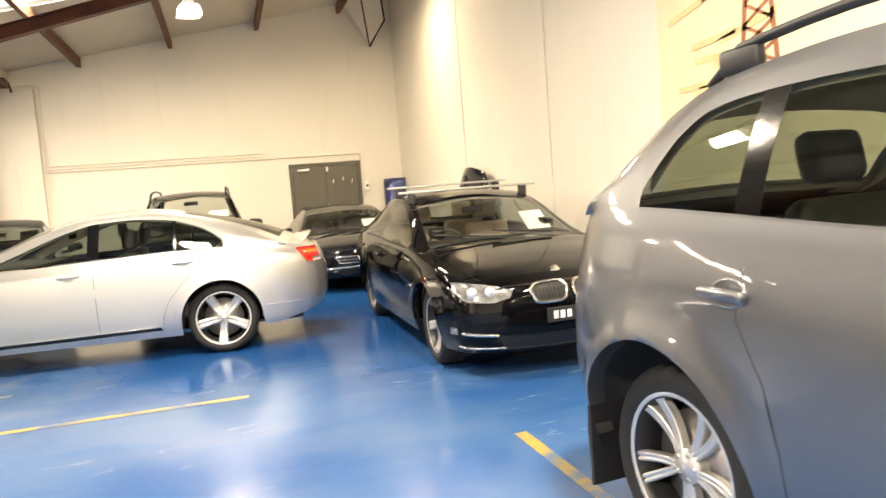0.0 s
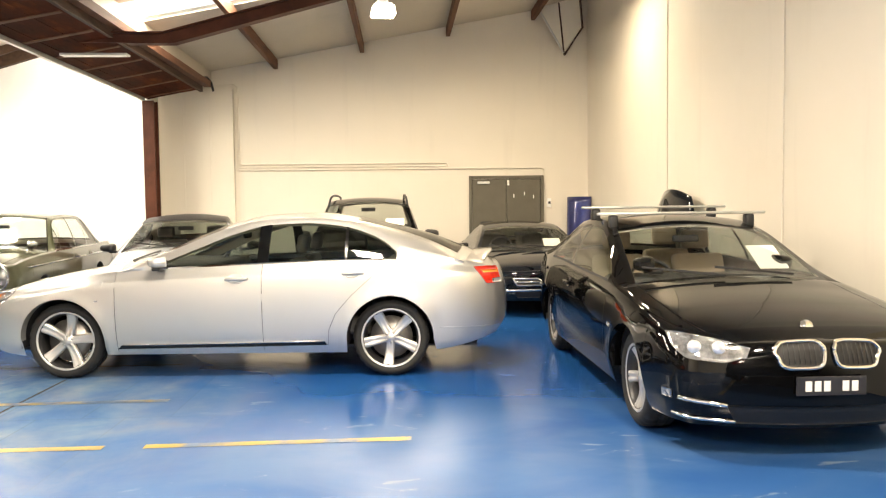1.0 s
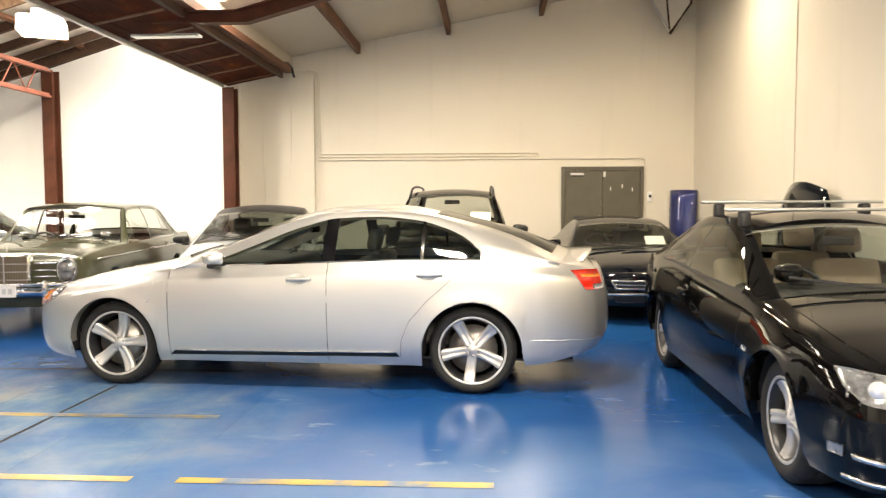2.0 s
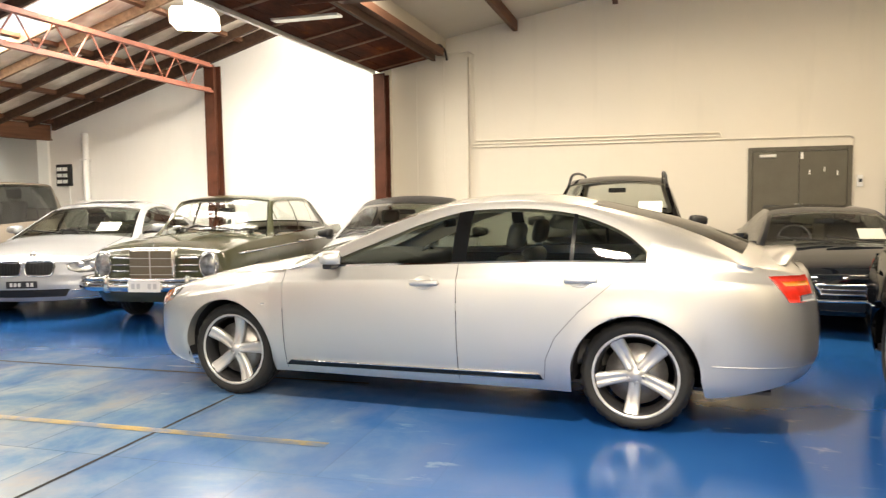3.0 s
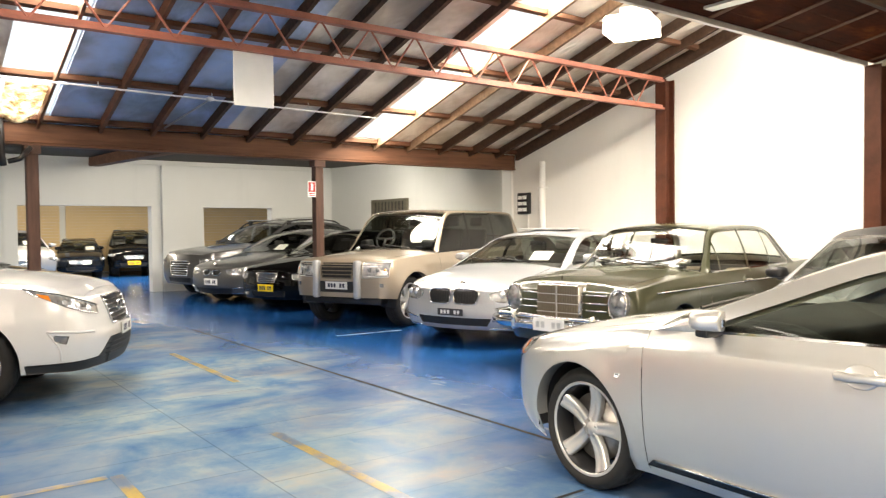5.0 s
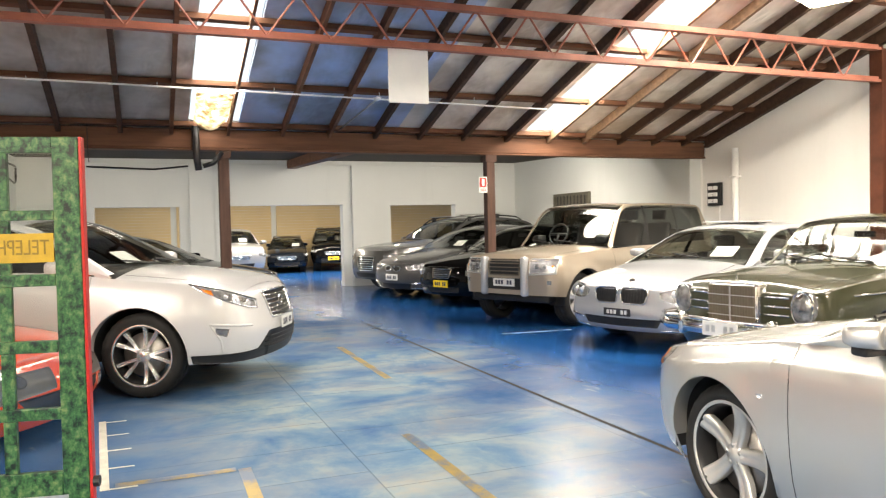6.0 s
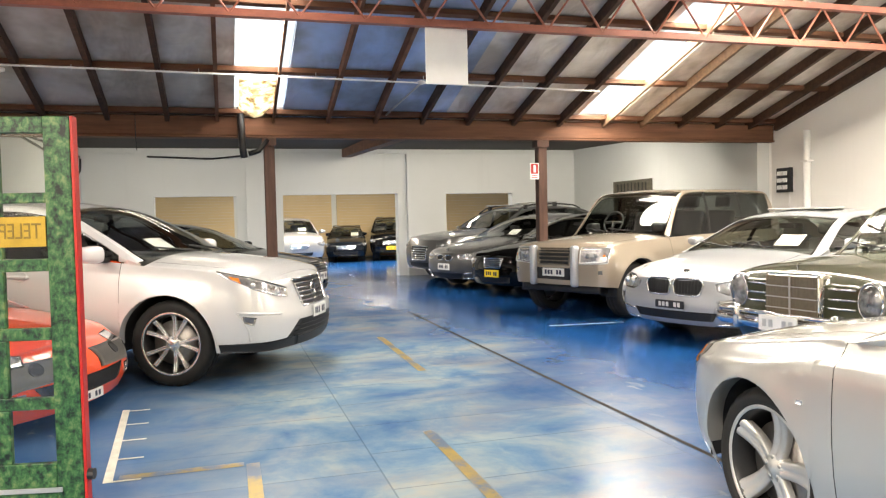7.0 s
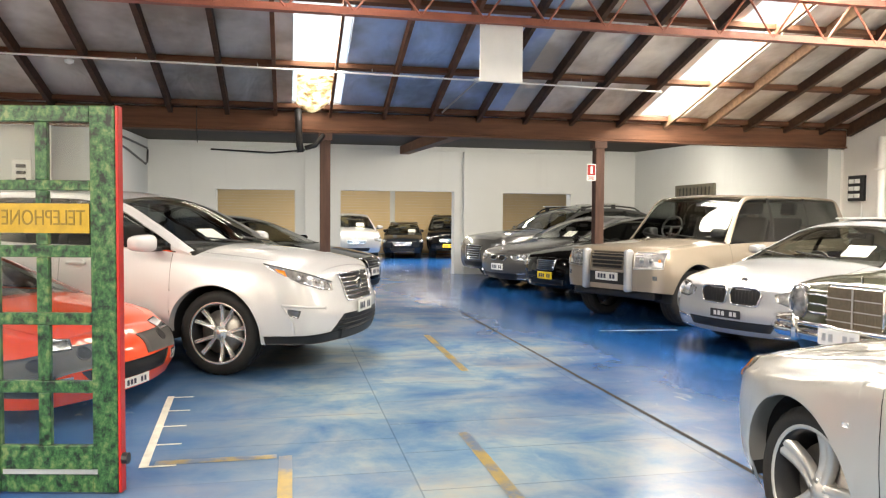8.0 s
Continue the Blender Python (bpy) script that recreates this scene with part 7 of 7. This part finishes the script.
for build in (silver_sedan, black_coupe, grey_suv, pearl_suv, gold_4x4, pale_saloon, classic_saloon, dark_sports, black_wagon, silver_soft_top,
              black_saloon, grey_saloon, grey_estate_suv, dark_hatch, black_saloon_annex, orange_sports, far_cars):
    build()

# ---------------------------------------------------------------- roof lights, lamps, signs and loose things
for y0, y1 in ROOF_LIGHTS_B:
    poly = [(-11.25, roof_b(-11.25) + 0.06), (-5.75, roof_b(-5.75) + 0.06), (-5.75, roof_b(-5.75) + 0.066), (-11.25, roof_b(-11.25) + 0.066)]
    tagged(part("skylight", prism_bm(poly, "y", y0 + 0.002, y1 - 0.002), M["sheet"]), "milky fibreglass roof light strip letting in daylight", "skylight", "roof lights", "structure")
for x0, x1 in ((-3.75, -2.422), (-2.338, -1.352)):
    poly = [(x0, roof_a(x0) + 0.06), (x1, roof_a(x1) + 0.06), (x1, roof_a(x1) + 0.066), (x0, roof_a(x0) + 0.066)]
    tagged(part("skylight", prism_bm(poly, "y", 11.622, 12.548), M["sheet"]), "milky fibreglass roof light letting in daylight", "skylight", "roof lights", "structure")


def high_bay(x, y, z, size, roof, turn=0.0, tall=0.46, lean=0.86):
    """A boxy white luminaire: tapered glowing diffuser, gear housing on top, lens below."""
    t = thing("high_bay_lamp", "boxy white high-bay lamp glowing under the roof", "lamp", pose(x, y, z, 0, 0, turn), "high-bay lamps")
    h = size / 2

    def taper(z0, w0, z1, w1):
        bm = bmesh.new()
        lo = [bm.verts.new((a * w0, b * w0, z0)) for a, b in ((-1, -1), (1, -1), (1, 1), (-1, 1))]
        hi = [bm.verts.new((a * w1, b * w1, z1)) for a, b in ((-1, -1), (1, -1), (1, 1), (-1, 1))]
        bm.faces.new(hi)
        for k in range(4):
            bm.faces.new((lo[k], lo[(k + 1) % 4], hi[(k + 1) % 4], hi[k]))
        bmesh.ops.bevel(bm, geom=[e for e in bm.edges if not e.is_boundary], offset=0.025, segments=2, affect="EDGES")
        return bm
    part("diffuser", taper(0.0, h, size * tall, h * lean), M["lampshade"], t, "glowing milky diffuser")
    part("lens", box_bm(-h * 0.94, -h * 0.94, 0.010, h * 0.94, h * 0.94, 0.018), M["lampglow"], t, "glowing lens")
    part("housing", box_bm(-h * 0.45, -h * 0.30, size * (tall + 0.005), h * 0.45, h * 0.30, size * (tall + 0.005) + 0.12, 0.015), M["whiteplastic"], t)
    top = size * (tall + 0.005) + 0.118
    part("hanger", tube_bm([(0, 0, top), (0, 0, max(top + 0.03, roof - z))], 0.012, 6), M["galv"], t)


# includes fittings for the four added, unseen lamps at y < 8
for x, y, z in HIGH_BAYS_AND_FILL:
    high_bay(x, y, z, 0.32, roof_a(x), 10.0)
high_bay(-6.0, 12.65, 3.79, 0.58, roof_b(-6.0), 24.0, 0.36, 0.97)


# fittings for the added fill lamps, all out of view
def batten(x, y, z):
    t = thing("batten_fill_lamp", "white batten lamp added out of view as ceiling fill", "lamp", pose(x, y, z), "batten lamps")
    part("tray", box_bm(-0.06, -0.62, 0.03, 0.06, 0.62, 0.09, 0.008), M["whiteplastic"], t)
    part("tube", tube_bm([(0, -0.58, 0.018), (0, 0.58, 0.018)], 0.013, 8), M["lampglow"], t)


for y in (7.5, 11.5):
    batten(-23.0, y, 3.31)
for x, y in ANNEX_FILL_BATTENS:
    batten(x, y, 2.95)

# hanging white board under the truss
sg = thing("hanging_sign", "blank white board hanging from the truss", "sign", pose(-7.56, 8.42, 2.75))
part("board", box_bm(-0.012, -0.22, 0, 0.012, 0.22, 0.575, 0.004), M["whiteplastic"], sg)
for y in (-0.16, 0.16):
    part("wire", tube_bm([(0, y, 0.57), (0, y * 0.6, 0.59)], 0.004, 5), M["galv"], sg)

# white pipe along the roof with hangers
pp = thing("conduit_pipe", "thin white pipe slung below the rafters", "pipe")
part("pipe", tube_bm([(-9.8, SOUTH, 3.26), (-9.8, 5.0, 3.23), (-9.8, 8.0, 3.19), (-9.8, 11.35, 3.14)], 0.012, 8), M["whiteplastic"], pp)
for y in (3.85, 8.75):
    v, f = lathe([(0.0, -0.05), (0.05, -0.03), (0.055, 0.0), (0.0, 0.02)], 12)
    mesh_part("sensor", [(-9.8 + a, y + b, 3.20 + c) for a, c, b in v], f, M["whiteplastic"], pp, "small white round detector")
y = SOUTH + 0.58
while y < 11.3:
    part("hanger", tube_bm([(-9.8, y, 3.2), (-9.8, y, roof_b(-9.8) - 0.15)], 0.005, 5), M["galv"], pp)
    y += 1.4
br = thing("stay_rod", "thin pale rod bracing the pipe to the beam", "rod")
part("rod", tube_bm([(-9.8, 8.75, 3.18), (-11.25, 8.55, 2.93)], 0.013, 6), M["galv"], br)

# loose cables along the beam
cb = thing("roof_cables", "loose dark cables draped along the timber beam", "cable")
for k in range(3):
    pts = []
    for i in range(30):
        yy = SOUTH + 0.2 + i * 0.26
        pts.append((BEAM_X + 0.12 + 0.02 * k, yy, 2.965 + 0.03 * math.sin(i * 0.9 + k) - 0.01 * k))
    part("cable", tube_bm(pts, 0.010, 5), M["blackplastic"], cb)
part("drop_cable", tube_bm([(BEAM_X + 0.12, 5.1, 2.93), (BEAM_X + 0.12, 5.1, 2.60), (BEAM_X + 0.12, 5.11, 2.42)], 0.006, 5), M["blackplastic"], cb)
part("drop_cable", tube_bm([(ANNEX_X + 0.1, 4.6, 2.95), (ANNEX_X + 0.1, 6.0, 2.90), (ANNEX_X + 0.1, 6.9, 3.0), (ANNEX_X + 0.1, 7.2, 2.98)], 0.02, 5), M["blackplastic"], cb)

# torn sheet and dark downpipe at the foot of the first roof light
ts = thing("torn_sheet", "torn translucent sheet sagging below the roof light", "plastic sheet")
bm = bmesh.new()
grid = []
for i in range(9):
    row = []
    for j in range(9):
        a, b = i / 8, j / 8
        x = -11.12 + 0.85 * a
        p = Vector((x, 6.46 + (0.42 + 0.10 * a) * b, roof_b(x) - 0.02))
        sag = math.sin(math.pi * b) * (1 - a) * 0.16 + 0.05 * abs(noise.noise(p * 7))
        p.z -= sag * 0.8
        p.x += 0.25 * sag
        row.append(bm.verts.new(p))
    grid.append(row)
for i in range(8):
    for j in range(8):
        bm.faces.new((grid[i][j], grid[i + 1][j], grid[i + 1][j + 1], grid[i][j + 1]))
sheet_ob = part("sheet", bm, M["film"], ts, smooth=True)
sm = sheet_ob.modifiers.new("thick", "SOLIDIFY")
sm.thickness = 0.006
dp = thing("downpipe", "dark rainwater pipe dropping beside the post", "pipe")
part("pipe", tube_bm([(BEAM_X + 0.16, 6.48, 3.02), (BEAM_X + 0.16, 6.50, 2.45), (BEAM_X + 0.14, 6.52, 2.32)], 0.05, 10), M["darkmetal"], dp, smooth=True)
part("offset", tube_bm([(BEAM_X + 0.10, 6.85, 2.58), (BEAM_X + 0.12, 6.72, 2.42), (BEAM_X + 0.12, 6.58, 2.38)], 0.035, 8), M["darkmetal"], dp, smooth=True)

# switchboard, white downpipe, fire sign, barred window
fb = thing("switchboard", "black switchboard with rows of white breakers on the white wall", "switchboard", pose(-11.0, WALL_B - 0.005, 1.72))
part("board", box_bm(-0.17, -0.06, 0, 0.17, 0, 0.42, 0.008), M["darkmetal"], fb)
for r in range(3):
    for k in range(2):
        part("breaker", box_bm(-0.13 + 0.13 * k, -0.085, 0.05 + 0.12 * r, -0.03 + 0.13 * k, -0.061, 0.12 + 0.12 * r, 0.006), M["whiteplastic"], fb)
part("conduit", tube_bm([(0.10, -0.02, 0), (0.10, -0.02, -0.35)], 0.015, 6), M["whiteplastic"], fb)
wp = thing("rainwater_pipe", "white painted vertical pipe on the wall", "pipe")
part("pipe", tube_bm([(-10.45, WALL_B - 0.07, 0.0), (-10.45, WALL_B - 0.07, 2.72)], 0.058, 14), M["whiteplastic"], wp, smooth=True)
for z in (0.8, 2.2):
    part("clip", box_bm(-10.53, WALL_B - 0.14, z, -10.37, WALL_B - 0.006, z + 0.03, 0.004), M["whiteplastic"], wp)
ex = thing("fire_sign", "small red and white fire equipment sign on the post", "sign", pose(BEAM_X + 0.079, 10.97, 1.99))
part("plate", box_bm(0, -0.075, 0, 0.006, 0.075, 0.26, 0.002), M["whiteplastic"], ex)
part("red_field", box_bm(0.0065, -0.062, 0.085, 0.008, 0.062, 0.245), M["redpaint"], ex)
part("symbol", box_bm(0.0085, -0.018, 0.11, 0.0095, 0.022, 0.225), M["whiteplastic"], ex)
for k in range(2):
    part("text_bar", box_bm(0.0065, -0.05, 0.02 + 0.03 * k, 0.008, 0.05, 0.036 + 0.03 * k), M["redpaint"], ex)
mb = thing("meter_box", "white meter box with a column of black switches on the wall", "meter box", pose(BEAM_X + 0.002, 2.84, 1.72))
part("box", box_bm(0, -0.12, 0, 0.05, 0.12, 0.42, 0.008), M["whiteplastic"], mb)
for k in range(4):
    part("switch", box_bm(0.051, -0.06, 0.04 + 0.09 * k, 0.075, 0.06, 0.085 + 0.09 * k, 0.006), M["blackplastic"], mb)
ac = thing("trim_annex_conduit", "dark conduits looping along the annex side wall", "conduit", kind="structure")
yy = ANNEX_S + 0.03
part("conduit", tube_bm([(-12.5, yy, 2.86), (-15.8, yy, 2.92), (-18.3, yy, 2.93)], 0.022, 6), M["darkmetal"], ac)
part("conduit", tube_bm([(-13.0, yy, 2.84), (-16.1, yy, 2.72), (-18.1, yy, 2.56), (-18.3, yy, 2.62), (-18.36, yy, 2.90)], 0.022, 6), M["darkmetal"], ac)
bw = thing("window_1", "small dark window with vertical bars in the annex wall", "window", kind="structure")
YW = NORTH_X - 0.004
for a, b, c, d in ((-16.32, 1.42, -16.25, 2.18), (-14.77, 1.42, -14.70, 2.18), (-16.25, 2.11, -14.77, 2.18), (-16.25, 1.42, -14.77, 1.47)):
    part("frame", box_bm(a, YW - 0.05, b, c, YW, d), M["door"], bw)
part("pane", box_bm(-16.25, YW - 0.012, 1.47, -14.77, YW - 0.004, 2.11), M["door"], bw)
for k in range(9):
    x = -16.12 + k * 0.152
    part("bar", tube_bm([(x, YW - 0.04, 1.47), (x, YW - 0.04, 2.11)], 0.011, 6), M["darkmetal"], bw)

# kiosk door: mottled green, red outside, with small panes and a reversed sign
kd = thing("kiosk_door", "mottled green phone kiosk door with small panes standing open", "door", pose(-4.25, 5.505, 0.012, 0, 0, 78.5))
# local x runs along the door from its free edge (0) back to -0.70; y to the red outer side
WD, TD = 0.70, 0.045
rails = ((0.0, 0.235), (0.500, 0.560), (0.840, 0.900), (1.175, 1.235), (1.505, 1.555), (1.84, 1.92))
part("stile", box_bm(-0.125, 0, 0, 0, TD, 1.92, 0.006), M["green"], kd)
part("stile", box_bm(-WD, 0, 0, -WD + 0.115, TD, 1.92, 0.006), M["green"], kd)
for a, b in rails:
    part("rail", box_bm(-WD + 0.116, 0.004, a, -0.126, TD - 0.004, b, 0.004), M["green"], kd)
for (a, b), (c, d) in zip(rails, rails[1:]):
    part("mullion", box_bm(-0.395, 0.006, b + 0.001, -0.335, TD - 0.006, c - 0.001, 0.004), M["green"], kd)
    for x0, x1 in ((-0.334, -0.127), (-WD + 0.117, -0.396)):
        part("pane", box_bm(x0, 0.02, b + 0.001, x1, 0.024, c - 0.001), M["pane"], kd)
part("edge_strip", box_bm(0.001, 0.002, 0.0, 0.016, TD + 0.012, 1.92, 0.003), M["redpaint"], kd, "red painted edge")
part("kick_strip", box_bm(-WD + 0.13, -0.006, 0.095, -0.10, -0.001, 0.118), M["galv"], kd)
part("knob", tube_bm([(0.016, 0.02, 0.17), (0.045, 0.02, 0.17)], 0.028, 10), M["blackplastic"], kd)
sn = part("sign_plate", box_bm(-WD + 0.118, -0.003, 1.295, -0.128, 0.003, 1.44), M["signyellow"], kd, "yellow plate with dark capital letters")
txt = bpy.data.curves.new("lettering", "FONT")
txt.body, txt.size, txt.extrude, txt.align_x, txt.align_y = "TELEPHONE", 0.108, 0.0015, "CENTER", "CENTER"
tmp = bpy.data.objects.new("lettering_source", txt)
scene.collection.objects.link(tmp)
bpy.context.view_layer.update()
lm = bpy.data.meshes.new_from_object(tmp.evaluated_get(bpy.context.evaluated_depsgraph_get()))
bpy.data.objects.remove(tmp)
lm.materials.append(M["signink"])
lt = obj("lettering", lm, sn, "dark capital letters seen from behind")
lt.matrix_basis = Matrix.Translation((-0.352, -0.0045, 1.367)) @ pose(0, 0, 0, 90, 0, 180) @ Matrix.Diagonal((0.70, 1, 1, 1))

# loose bonnets leaning on the walls


def loose_bonnet(name, label, w, h, m, paint, bowed=0.10, crown=0.0):
    t = thing(name, label, "car bonnet", m)
    bm = bmesh.new()
    g = []
    for i in range(15):
        row = []
        for j in range(13):
            a, b = i / 14, j / 12 * 2 - 1
            half = w / 2 * (1 - 0.10 * (1 - a)) * (1 - crown * max(0, (a - 0.75) / 0.25) ** 2)
            z = h * a - crown * 0.22 * h * (b * b) * max(0, (a - 0.75) / 0.25)
            row.append(bm.verts.new((half * b, -bowed * (1 - b * b) * (0.5 + 0.5 * math.sin(a * 2.6)), z)))
        g.append(row)
    for i in range(14):
        for j in range(12):
            bm.faces.new((g[i][j], g[i][j + 1], g[i + 1][j + 1], g[i + 1][j]))
    ob = part("skin", bm, paint, t, smooth=True)
    s = ob.modifiers.new("thick", "SOLIDIFY")
    s.thickness = 0.012
    part("stiffener", tube_bm([(-w * 0.36, 0.012, 0.15), (0, 0.0, h * 0.5), (w * 0.36, 0.012, h * 0.85)], 0.02, 6), M["blackplastic"], t)
    return t


loose_bonnet("loose_bonnet", "dark blue car bonnet leaning upright in the corner", 0.50, 1.68, pose(3.50, 15.95, 0, -4, 0, -35), M["bluepanel"])
loose_bonnet("loose_bonnet", "dark grey car bonnet leaning against the side wall", 1.40, 1.68, pose(3.50, 11.2, 0, -6, 0, -90), M["navy"], 0.10, 0.25)

# vent flap hanging under the roof in the corner
vf = thing("vent_flap", "pale hinged vent flap with dark timber edges under the roof", "vent flap")
bm = bmesh.new()
q = [bm.verts.new(p) for p in ((2.78, 16.0, 5.28), (3.50, 15.75, 5.42), (3.56, 15.8, 4.86), (3.24, 15.9, 4.42))]
bm.faces.new(q)
fl = part("panel", bm, M["cream"], vf)
s2 = fl.modifiers.new("thick", "SOLIDIFY")
s2.thickness = 0.03
part("edge_bar", tube_bm([(2.78, 15.97, 5.26), (3.24, 15.87, 4.40)], 0.018, 6), M["galv"], vf)
part("edge_bar", tube_bm([(3.24, 15.86, 4.36), (3.57, 15.77, 4.86), (3.51, 15.72, 5.42)], 0.024, 6), M["timber"], vf)
part("edge_bar", tube_bm([(3.24, 15.87, 4.38), (3.14, 15.85, 5.34)], 0.016, 6), M["timber"], vf)

# faded mural on the side wall
mu = thing("mural", "faded yellow mural of a lattice tower and branches", "mural", kind="structure")
XM = RIGHT - 0.004
part("ground_field", box_bm(XM - 0.003, 2.6, 1.2, XM, 6.40, 4.6), M["mural"], mu)
XM -= 0.006


def stroke(y0, z0, y1, z1, w, mt):
    d = Vector((0, y1 - y0, z1 - z0)).normalized()
    n = Vector((0, -d.z, d.y)) * w / 2
    bm = bmesh.new()
    a, b = Vector((XM, y0, z0)), Vector((XM, y1, z1))
    lo = [bm.verts.new(p) for p in (a - n, a + n, b + n, b - n)]
    hi = [bm.verts.new(p.co - Vector((0.002, 0, 0))) for p in lo]
    bm.faces.new(lo)
    bm.faces.new(hi[::-1])
    for k in range(4):
        bm.faces.new((lo[k], hi[k], hi[(k + 1) % 4], lo[(k + 1) % 4]))
    bmesh.ops.recalc_face_normals(bm, faces=bm.faces)
    part("brush_stroke", bm, mt, mu)


for sgn in (-1, 1):
    stroke(5.16 + sgn * 0.20, 1.9, 5.16 + sgn * 0.05, 3.3, 0.045, M["muraltower"])
for k in range(9):
    z = 1.95 + k * 0.15
    h = 0.20 - 0.15 * (z - 1.9) / 1.4
    stroke(5.16 - h, z, 5.16 + h - 0.02, z + 0.14, 0.025, M["muraltower"])
    stroke(5.16 + h, z, 5.16 - h + 0.02, z + 0.14, 0.025, M["muraltower"])
random.seed(4)
for k in range(16):
    y = 5.55 + random.random() * 0.75
    z = 1.7 + random.random() * 1.6
    stroke(y, z, y - 0.35 - random.random() * 0.3, z + random.uniform(-0.05, 0.14), 0.05, M["muralleaf"])
